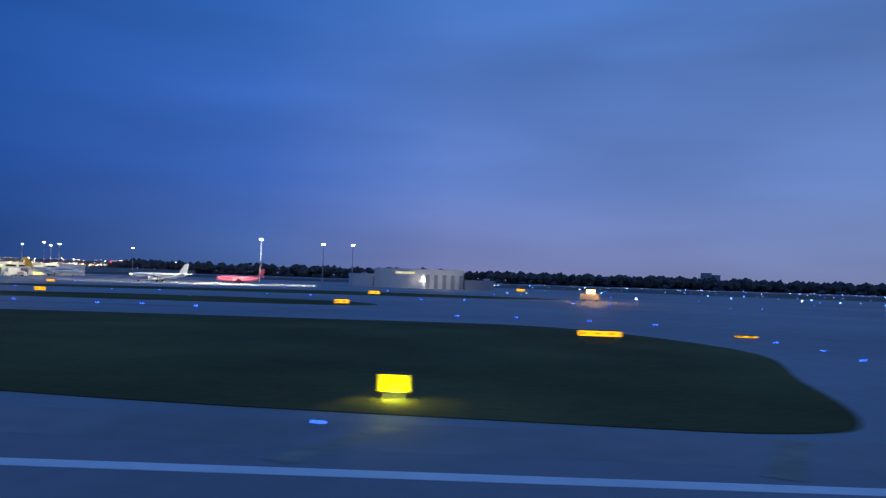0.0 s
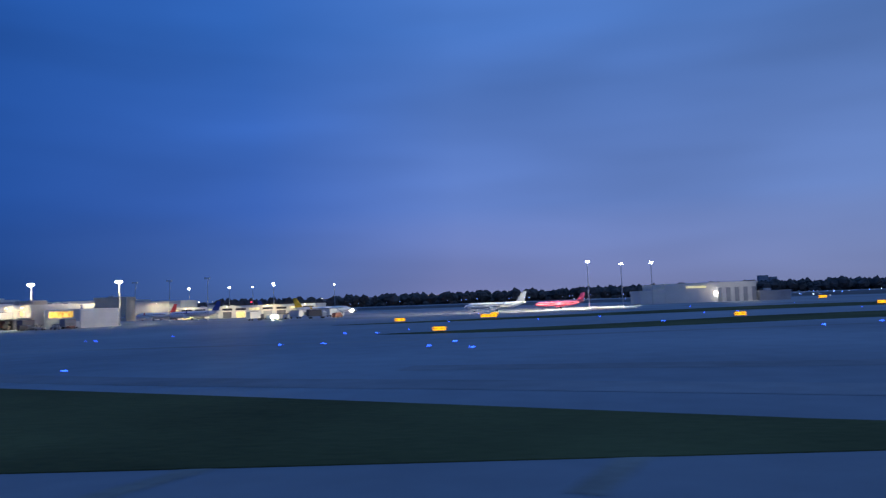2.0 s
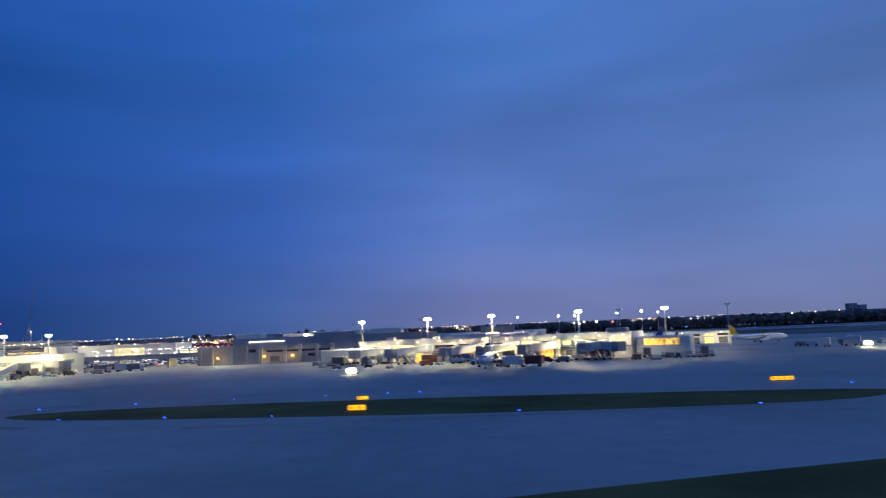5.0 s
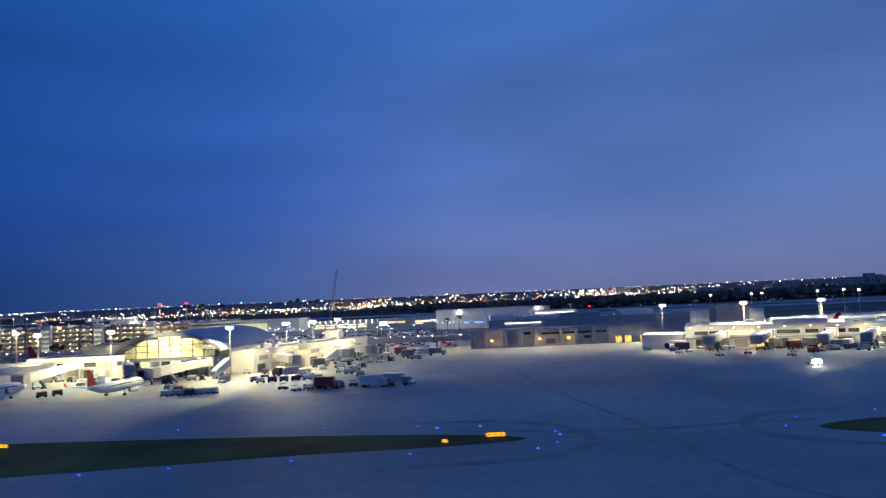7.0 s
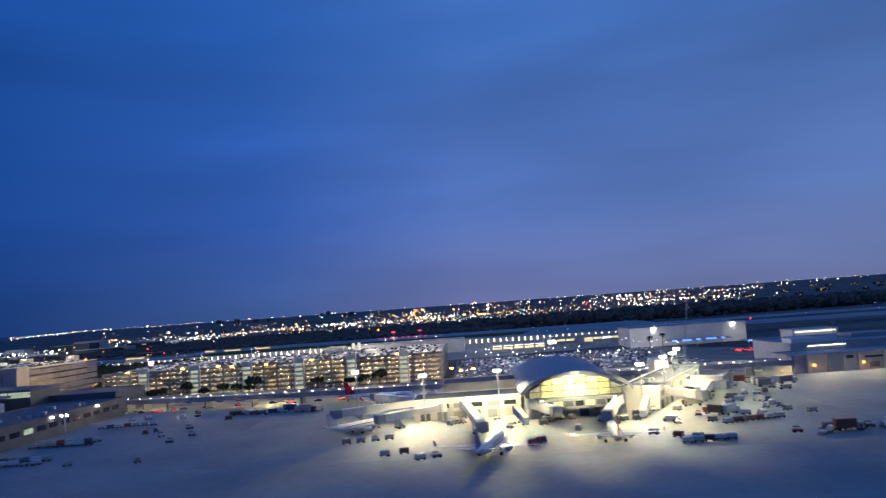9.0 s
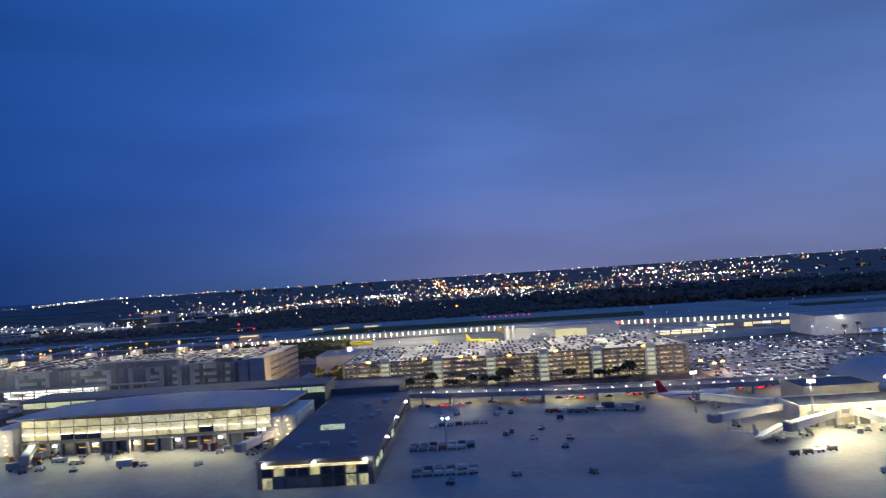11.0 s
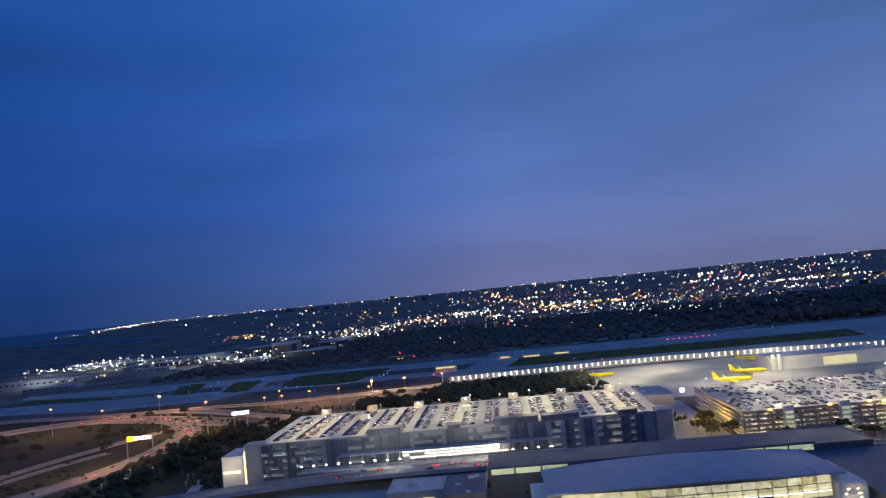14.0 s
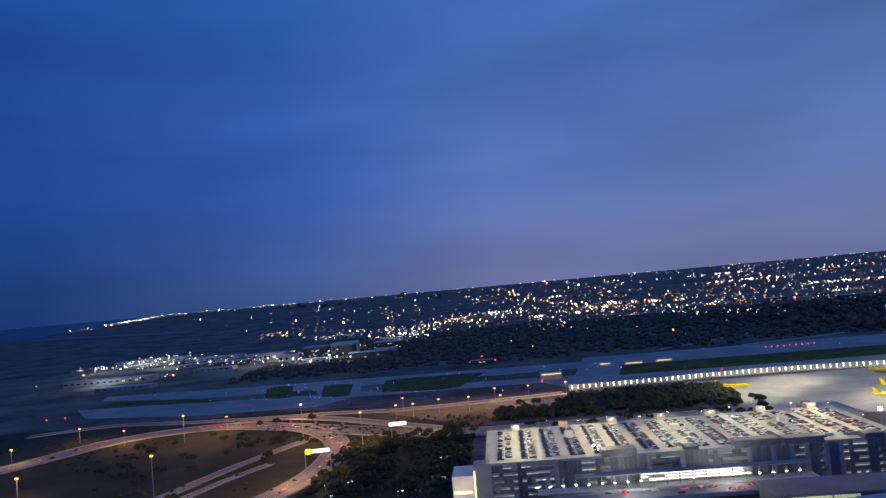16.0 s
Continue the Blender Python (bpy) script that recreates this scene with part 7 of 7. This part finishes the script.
hm = high_mast(-1366, 664, 32)
for k, (x, y) in enumerate([(-1437, 715), (-1495, 517), (-1575, 746), (-1734, 696), (-1722, 795), (-1649, 759), (-1550, 802), (-1352, 788), (-1351, 838), (-1333, 790), (-1306, 808), (-1272, 808), (-1236, 802), (-1635, 564), (-1243, 858), (-1203, 858), (-1158, 866)]):
    copy_thing(hm, at(x, y, 4 if k < 2 else -3 if k == 2 else -16))
for x, y, z, p in ((-1366, 664, 31, 90000), (-1437, 715, 34, 90000), (-1495, 517, 34, 30000), (-1575, 760, 28, 50000), (-1734, 696, 15, 22000), (-1722, 795, 15, 22000), (-1649, 765, 15, 26000), (-1550, 812, 15, 26000), (-1352, 812, 15, 30000), (-1290, 812, 15, 30000), (-1236, 806, 15, 26000), (-1635, 560, 15, 16000), (-1400, 545, 29, 60000), (-1300, 705, 15, 22000), (-1470, 800, 15, 30000), (-1470, 868, 15, 20000)):
    lamp("sodium_lamp", "POINT", at(x, y, z), p, (1.0, 0.52, 0.18), 0.8)
for x, y in ((-1243, 854), (-1203, 854), (-1158, 862)):
    lamp("sodium_lamp", "POINT", at(x, y, 14), 26000, (1.0, 0.66, 0.34), 0.8)

# gantry signs
gs = thing("gantry_sign", "highway gantry with a yellow and a white lit panel", "road sign", m=at(-1384, 571, 0, 12))
for x in (-10, 10):
    part("post", Geo().tube((x, 0, 0), (x, 0, 20), 0.4, n=8), M["steel"], gs)
part("beam", Geo().box(-10.5, 10.5, -0.4, 0.4, 19.2, 20.2), M["steel"], gs)
part("yellow_panel", Geo().cbox(-9.5, -5.0, -0.9, -0.45, 17.6, 21.6, 0.1), M["sign_yellow"], gs)
part("white_panel", Geo().cbox(-4.6, 9.5, -0.9, -0.45, 18.0, 21.0, 0.1), M["sign_white"], gs)
for k in range(4):
    part("lettering_bar", Geo().box(-2.6 + 3 * k, -0.4 + 3 * k, -0.98, -0.91, 19.1, 19.9), M["panel_blue"], gs)
gs2 = thing("gantry_sign", "white lit highway sign on two posts", "road sign", m=at(-1331, 658, 0, 10))
for x in (-6, 6):
    part("post", Geo().tube((x, 0, 0), (x, 0, 19), 0.35, n=8), M["steel"], gs2)
part("white_panel", Geo().cbox(-8, 8, -0.5, 0, 18.4, 21.8, 0.1), M["sign_white"], gs2)
tr_ = [(rnd.choice(R1 + R2), rnd.uniform(-6, 6)) for _ in range(46)]
cars = [(p[0] + d * 0.3, p[1] + d, p[2] + 0.02, rnd.uniform(140, 220)) for p, d in tr_]
far_cars(cars, "highway_traffic", "cars standing on the highway ramps")
g = Geo()
for i, (x, y, z, _) in enumerate(cars):
    g.cbox(x - 0.9, x + 0.9, y - 1.4, y - 1.0, z + 0.5, z + 1.0, 0.05)
solid("tail_lamps", g, M["tail_red"], "red tail lamps on the ramps", "tail lamps", kind="stuff")

# ---- lights of the far airfield ----
def bulbs(name, pts, material, label, category="lights"):
    g = Geo()
    for x, y, z, r in pts:
        g.add([(x - r, y, z), (x + r, y, z), (x, y - r, z), (x, y + r, z), (x, y, z - r), (x, y, z + r)], [(0, 3, 5), (3, 1, 5), (1, 2, 5), (2, 0, 5), (3, 0, 4), (1, 3, 4), (2, 1, 4), (0, 2, 4)])
    return solid(name, g, material, label, category, kind="stuff")


pts = []
for i in range(120):
    y = rnd.choice((935, 985, 1035, 1060, 1104, 1150, 1185)) + rnd.uniform(-4, 4)
    x = rnd.uniform(-1880, 200)
    pts.append((x, y, 6.2 if x > -1140 else 1.0, rnd.uniform(0.26, 0.38)))
for cx, cy, ax, ay in ((-1585, 1108, 38, 76), (-1486, 1076, 36, 76), (-1340, 1075, 82, 88)):
    for i in range(18):
        a = 6.283 * i / 18 + rnd.uniform(-0.1, 0.1)
        pts.append((cx + ax * math.cos(a), cy + ay * math.sin(a), 1.0, 0.38))
bulbs("far_taxiway_lights", pts, glow("far_blue_lens", (0.14, 0.28, 1.0), 6, lights=False), "scattered blue lights of the far taxiways")
pts = [(rnd.uniform(20, 1500), 230 + 900 * rnd.random(), rnd.uniform(0.5, 1.6), rnd.uniform(0.25, 0.5)) for _ in range(640)]
bulbs("west_field_lights", pts, glow_random("west_field_lamp", [(0.1, 0.25, 1.0), (0.1, 0.3, 1.0), (0.5, 0.7, 1.0), (0.6, 0.75, 1.0), (0.1, 0.25, 1.0)], 14), "scattered blue and white lights of the western field")
pts = [(-830 + 9 * i, 1130, 6.5, 1.0) for i in range(9)] + [(-380, 800, 12, 1.2), (-1180, 985, 2, 1.4), (-960, 918, 9, 1.0), (-1245, 1290, 3, 1.6), (-1290, 1290, 3, 1.6), (-1885, 980, 3, 1.4), (-1860, 985, 3, 1.4), (-1268, 1275, 13, 1.8)]
bulbs("red_field_lights", pts, M["lamp_red"], "red obstruction and runway end lights")

# parked yellow-lit vehicles and stands near the far wall
for x, y, w in ((-1055, 1060, 26), (-1090, 1075, 18), (-1180, 1010, 30), (-1010, 1065, 24)):
    sh = block("field_shed", x, x + w, y, y + 12, 8.5, "wall_tan", "roof", "low tan shed on the far airfield", 0, "shed")
    part("lit_eave", Geo().box(x + 2, x + w - 2, y - 0.6, y - 0.1, 6.6, 8.0), M["win_warm"], sh)

# ---- depots, houses and towers of the town ----
def town_house(x, y, w, d, h, lit=0.3):
    th = thing("town_building", "dark low town building with a few lit windows", "building", "town buildings")
    z0 = rise(y)
    part("wall", Geo().box(x - w / 2, x + w / 2, y - d / 2, y + d / 2, z0 - 1, z0 + h), M["city"], th)
    part("roof", Geo().box(x - w / 2 - 0.4, x + w / 2 + 0.4, y - d / 2 - 0.4, y + d / 2 + 0.4, z0 + h, z0 + h + 0.6), M["roof"], th)
    for k in range(int(h // 3.2)):
        for j in range(int(w // 7)):
            if rnd.random() < lit:
                part("window", Geo().box(x - w / 2 + 2 + 7 * j, x - w / 2 + 6 + 7 * j, y - d / 2 - 0.3, y - d / 2 + 0.1, z0 + 1 + 3.2 * k, z0 + 3 + 3.2 * k), M[rnd.choice(("win_warm", "win_soft", "win_amber"))], th)
    return th


for x, y, w, d, h in ((-1690, 1760, 60, 60, 22), (-1600, 1680, 40, 50, 26), (-1530, 1600, 90, 40, 12), (-1520, 1820, 70, 60, 16), (-1880, 1690, 80, 40, 10), (-1270, 1290, 40, 12, 5)):
    town_house(x, y, w, d, h, 0.08)
# pale depot halls east of the far runway
for x, y, w, d, h in ((-2060, 1462, 190, 34, 16), (-2230, 1990, 200, 60, 12), (-2170, 1850, 120, 40, 10), (-2010, 1900, 150, 50, 12), (-1965, 1720, 110, 36, 10), (-1880, 1580, 90, 30, 9), (-1830, 1760, 70, 40, 22), (-1770, 1690, 44, 36, 30), (-1722, 1620, 40, 30, 26), (-1690, 1800, 60, 40, 24), (-1640, 1560, 60, 30, 14), (-1610, 1720, 62, 40, 42), (-1500, 1650, 50, 30, 18), (-1770, 2330, 110, 40, 18), (-1545, 2030, 60, 40, 16), (-1955, 1330, 110, 30, 9), (868, 2420, 30, 20, 74), (902, 2424, 24, 20, 66)):
    dp = thing("depot_hall", "long pale flat-roofed depot hall among yard lamps", "building", "depot halls")
    part("wall", Geo().box(x - w / 2, x + w / 2, y - d / 2, y + d / 2, -1, 0.7 * h), M["wall_grey"], dp)
    part("roof", Geo().box(x - w / 2 - 0.5, x + w / 2 + 0.5, y - d / 2 - 0.5, y + d / 2 + 0.5, 0.7 * h, 0.7 * h + 0.7), M["roof"], dp)
    for j in range(int(w // 14)):
        part("window", Geo().box(x - w / 2 + 3 + 14 * j, x - w / 2 + 9 + 14 * j, y - d / 2 - 0.3, y - d / 2 + 0.1, h * 0.3, h * 0.5), M["win_soft" if rnd.random() < 0.12 else "glass"], dp)
for x, y in ((-2260, 1760), (-2200, 1880), (-2080, 1760), (-1790, 1600), (-1680, 1520), (-1590, 1560), (-2060, 1420), (-1520, 2000)):
    lamp("yard_lamp", "POINT", at(x, y, 30), 60000, (0.86, 0.95, 1.0), 1.0)
for i in range(70):
    y = 2200 + 2600 * rnd.random() ** 1.3
    x = rnd.uniform(-2000, 1500) + (y - 1700) * rnd.uniform(-0.3, 0.6)
    town_house(x, y, rnd.uniform(16, 60), rnd.uniform(14, 30), rnd.uniform(5, 14), 0.22)
for i in range(9):
    y = rnd.uniform(6500, 8600)
    x = -1200 - y * 0.2 + rnd.uniform(-900, 900)
    town_house(x, y, rnd.uniform(24, 50), 24, rnd.uniform(20, 50), 0.06)
for line in ([(-960, 1270, 0.3), (-900, 1310, 0.3), (-800, 1390, 0.3), (-745, 1440, 0.3), (-730, 1560, 0.3)], [(-830, 1236, 0.3), (-720, 1266, 0.3), (-584, 1316, 0.3), (-380, 1350, 0.3)]):
    solid("perimeter_road", Geo().ribbon(curve_through(line), 6, 0.0), M["concrete"], "pale road at the edge of the dark woods", "road", kind="structure")

# the lights of the town: white, warm and sodium lamps in quarters, streets and yards
WHITE = [(1.0, 0.92, 0.78), (0.86, 0.94, 1.0), (0.95, 0.97, 1.0), (0.75, 0.92, 0.95), (1.0, 0.95, 0.85), (1.0, 0.75, 0.40)]
AMBER = [(1.0, 0.40, 0.10), (1.0, 0.50, 0.16), (1.0, 0.58, 0.22), (1.0, 0.44, 0.12), (1.0, 0.70, 0.36), (1.0, 0.80, 0.55)]
MIXED = [(1.0, 0.46, 0.14), (1.0, 0.60, 0.25), (1.0, 0.88, 0.66), (0.9, 0.96, 1.0), (1.0, 0.52, 0.18), (0.85, 0.94, 1.0), (1.0, 0.78, 0.45), (1.0, 0.08, 0.06), (1.0, 0.92, 0.75), (0.3, 1.0, 0.7), (1.0, 0.50, 0.16), (1.0, 0.95, 0.9)]
lit = {"white": [], "amber": [], "mixed": []}


def shine(kind, x, y, size, z=None):
    """A lamp of the town; far ones are taken as groups of lamps."""
    y = min(y, 9900)
    lit[kind].append((x, y, rise(y) + (rnd.uniform(5, 11) if z is None else z), size * y / 1264))


def grain():
    """Lamp sizes: many small, few large."""
    return 0.55 + 0.3 * rnd.random() + 0.95 * rnd.random() ** 7


def quarter(kind, x, y, n, sx, sy, k=1.0):
    for _ in range(n):
        yy = y + rnd.gauss(0, sy)
        if yy > 1400:
            shine(kind, x + rnd.gauss(0, sx), yy, k * grain(), rnd.uniform(8, 15))


def street(kind, x0, y0, x1, y1, n, k=1.0):
    for i in range(n):
        if rnd.random() < 0.8:
            u = (i + rnd.uniform(-0.3, 0.3)) / n
            y = 1 / ((1 - u) / y0 + u / y1)
            w = (1 / y0 - 1 / y) / (1 / y0 - 1 / y1)
            shine(kind, (x0 / y0 * (1 - w) + x1 / y1 * w) * y + rnd.gauss(0, 0.004 * y), y, k * grain(), 9)


# depot yards
for row in (("white", -2230, 1770, 46, 50, 60), ("white", -2210, 1960, 40, 60, 60), ("white", -2090, 1800, 34, 60, 70), ("mixed", -2050, 1430, 12, 70, 20), ("white", -1950, 1640, 16, 60, 70), ("white", -1770, 1650, 30, 50, 60), ("white", -1660, 1550, 24, 50, 50), ("white", -1630, 1760, 16, 50, 60), ("mixed", -1850, 1720, 14, 60, 60),
            ("amber", -2150, 2830, 20, 50, 50), ("mixed", -1990, 2650, 22, 90, 60), ("white", -1780, 2340, 34, 50, 40), ("white", -1650, 2440, 26, 60, 60), ("white", -1520, 2050, 30, 45, 60), ("white", -1500, 2210, 40, 50, 70), ("mixed", -1480, 2480, 50, 90, 120)):
    quarter(*row)
# blocks of the town
for row in (("amber", -1412, 2700, 26, 30, 30), ("mixed", -1380, 2800, 40, 90, 160), ("white", -1095, 2420, 14, 28, 20), ("mixed", -1100, 1960, 16, 50, 60), ("white", -1230, 2960, 50, 120, 120), ("mixed", -1040, 2600, 40, 140, 110), ("amber", -860, 2740, 36, 80, 60), ("white", -850, 2500, 30, 90, 60),
            ("amber", -650, 2830, 40, 70, 60), ("white", -760, 2980, 26, 60, 50), ("mixed", -660, 2250, 50, 110, 130), ("white", -640, 1920, 22, 60, 30), ("mixed", -480, 2350, 30, 90, 120), ("white", 240, 3160, 60, 120, 40), ("white", -80, 2490, 18, 30, 20), ("mixed", -360, 2840, 40, 150, 140), ("white", 300, 4300, 40, 200, 60), ("amber", -350, 3300, 36, 120, 160)):
    quarter(*row)
for row in (("amber", -1240, 8200, -1010, 3900, 34, 1.1), ("amber", -1010, 3900, -850, 2740, 34, 1.1), ("amber", -1900, 4350, -1560, 2100, 26, 1.0), ("white", -1390, 3000, -1150, 3100, 26, 0.9), ("amber", -640, 2800, -420, 3500, 16, 1.1), ("mixed", -1180, 4200, -300, 4300, 30, 0.9), ("white", 60, 3150, 520, 3200, 24, 1.1), ("amber", -560, 2350, -420, 2700, 14, 1.0), ("mixed", 500, 5200, 1500, 5400, 26, 1.0), ("white", -100, 6000, 1400, 6200, 30, 0.9), ("amber", -880, 5400, 0, 5600, 26, 0.8)):
    street(*row)
# scattered lamps, thinning towards the shore, evenly spread over the view of the plain
for k in range(620):
    dip = rnd.uniform(0.0075, 0.062)
    y = 2100.0
    while y < 9800 and (134 - rise(y)) / y > dip:
        y += 60
    s = rnd.uniform(-0.04, 0.60) if rnd.random() < 0.86 else rnd.uniform(-0.30, -0.04)
    if noise.noise(Vector((9.0 * s, 70 * dip, 1.7))) > -0.22:
        shine(rnd.choice(("mixed", "mixed", "white", "amber")), -1226 + s * y, y, grain())
for k in range(46):
    y = rnd.uniform(1330, 2100)
    shine(rnd.choice(("amber", "mixed")), rnd.uniform(-1250, 500), y, 0.8 * grain(), rnd.uniform(12, 20))
# last faint rows under the sky, and the lamps along the shore
for k in range(190):
    y = 9850 - 2600 * rnd.random() ** 2
    shine(rnd.choice(("mixed", "white", "white", "amber")), -1226 + rnd.uniform(-0.20, 0.62) * y, y, 0.6 * grain(), rnd.uniform(4, 12))
for k in range(150):
    y = 5400 + 4450 * rnd.random() ** 0.45
    shine(rnd.choice(("amber", "mixed", "white") if y > 8600 else ("white", "white", "mixed")), -4640 - 0.27 * (y - 5250) + rnd.gauss(0, 60) + (y > 8800) * rnd.uniform(0, 2600), y, 0.9 * grain(), rnd.uniform(6, 20))
for k in range(30):
    y = rnd.uniform(2600, 6500)
    shine("white", -1230 + rnd.uniform(-0.45, -0.2) * y, y, 0.6 * grain())
for kind, colours in (("white", WHITE), ("amber", AMBER), ("mixed", MIXED)):
    bulbs("town_lights", lit[kind], glow_random("town_lamp_" + kind, colours, {"white": 21.0, "amber": 14.0, "mixed": 15.0}[kind]), {"white": "cool and white yard lights of the town", "amber": "amber sodium street lights of the town", "mixed": "scattered white, amber and red lights of the town"}[kind])
bulbs("stadium_lights", [(520 + 44 * i, 5900, rise(5900) + 14, 5.0) for i in (0, 0.5, 1.7, 2.3, 4)], M["lamp_white"], "row of bright stadium floodlights")
bulbs("yard_lights", [(x, y, 14, 2.0) for x, y in ((-2260, 1747), (-2215, 1830), (-2180, 1740), (-2160, 1860), (-2100, 1790), (-1795, 1690), (-1770, 1620), (-1690, 1545), (-1624, 1447), (-1583, 1507), (-1612, 1560), (-1110, 2430), (-1090, 2432))], M["lamp_cool"], "glaring white lamps of the depot yards")
for x, y in ((-1902, 1417), (-880, 1500)):
    bulbs("yard_light", [(x, y, 12, 2.4)], M["lamp_orange"], "single amber yard lamp beside the woods")
# red-lit poles on the garage
for x in (-741, -722):
    th = thing("obstruction_pole", "thin pole with a red warning lamp", "pole", "warning poles", m=at(x, 512, 17.7))
    part("pole", Geo().tube((0, 0, 0), (0, 0, 14), 0.2, 0.1, 6), M["steel"], th)
    part("red_lamp", Geo().cbox(-1.2, 1.2, -0.4, 0.4, 14, 14.7, 0.1), M["lamp_red"], th)
# beacon truck on the west taxiways
fl = thing("service_truck", "airfield truck with glaring amber beacons", "truck", m=at(44, 222, 0.1, 160))
part("body", Geo().cbox(-3, 3, -1.1, 1.1, 0.6, 2.4, 0.2), M["gse"], fl)
part("beacon", Geo().cbox(-1.3, 1.0, -0.8, 0.8, 2.4, 3.7, 0.2), M["lamp_beacon"], fl)
lamp("beacon_light", "POINT", at(44, 217, 5.0), 3500, (1.0, 0.55, 0.2), 0.5)
for a in (-2, 2):
    for b in (-0.9, 0.9):
        part("wheel", Geo().tube((a, b - 0.15, 0.5), (a, b + 0.15, 0.5), 0.5, n=8), M["tyre"], fl)
tug2 = thing("service_truck", "airfield truck with glaring white headlamps", "truck", m=at(-221, 296, 0.1, 262))
part("body", Geo().cbox(-3, 3, -1.1, 1.1, 0.6, 2.4, 0.2), M["gse"], tug2)
for b in (-0.8, 0.8):
    part("headlamp", Geo().cbox(2.9, 3.3, b - 0.6, b + 0.6, 0.8, 2.0, 0.1), M["lamp_glare"], tug2)
for a in (-2, 2):
    for b in (-0.9, 0.9):
        part("wheel", Geo().tube((a, b - 0.15, 0.5), (a, b + 0.15, 0.5), 0.5, n=8), M["tyre"], tug2)

copy_thing(tug2, at(-220, 500, 0.1, 255))
copy_thing(tug2, at(-416, 236.5, 0.1, 264))
# amber lamps along the top parapet of the open garage and by its west end
amber = thing("parapet_lamp", "glowing amber lamp above the garage parapet", "lamp", "amber lamps")
part("stem", Geo().tube((0, 0, 0), (0, 0, 1.0), 0.1, n=6), M["steel"], amber)
part("lamp_head", Geo().cbox(-1.1, 1.1, -0.5, 0.5, 0.9, 1.9, 0.3), M["lamp_beacon"], amber)
for k, (x, y, z) in enumerate([(-878, 473.1, 17.6), (-869, 473.1, 17.2), (-854, 473.1, 17.6), (-845, 473.1, 17.0), (-822, 473.1, 16.6), (-792, 473.1, 17.4), (-764, 473.1, 17.2), (-735, 473.1, 17.4), (-700, 470, 6.0), (-686, 470, 4.8), (-694, 462, 5.0), (-915, 473.1, 17.4)]):
    if k:
        copy_thing(amber, at(x, y, z))
    else:
        amber.matrix_basis = at(x, y, z)
lamp("amber_street_lamp", "POINT", at(-692, 462, 8), 9000, (1.0, 0.5, 0.14), 0.6)
# added amber lights without posts, to brighten the court
for x, y in ((-953, 505), (-953, 540), (-936, 512)):
    lamp("amber_street_lamp", "POINT", at(x, y, 11), 15000, (1.0, 0.56, 0.14), 0.6)
# amber-lit forecourt between the garages and small lamps among the trees
fc = thing("forecourt_canopy", "small amber-lit canopy between the garages", "canopy")
part("roof", Geo().cbox(-962, -938, 462, 474, 4.2, 4.8, 0.15), M["wall_tan"], fc)
for x in (-960, -950, -940):
    part("post", Geo().tube((x, 463, 0), (x, 463, 4.2), 0.2, n=6), M["steel"], fc)
    part("lamp_head", Geo().cbox(x - 0.8, x + 0.8, 464, 465, 3.8, 4.15, 0.08), M["lamp_orange"], fc)
lamp("forecourt_lamp", "POINT", at(-956, 456, 6), 14000, (1.0, 0.55, 0.16), 0.6)
lamp("forecourt_lamp", "POINT", at(-944, 482, 8), 9000, (1.0, 0.60, 0.22), 0.6)
garden = lamp_post(-1300, 470, 0, 4.5, "lamp_cool", "low garden lamp among the trees", "garden lamps", size=0.3)
for i in range(20):
    copy_post(garden, rnd.uniform(-1370, -1268), rnd.uniform(452, 590), 0)
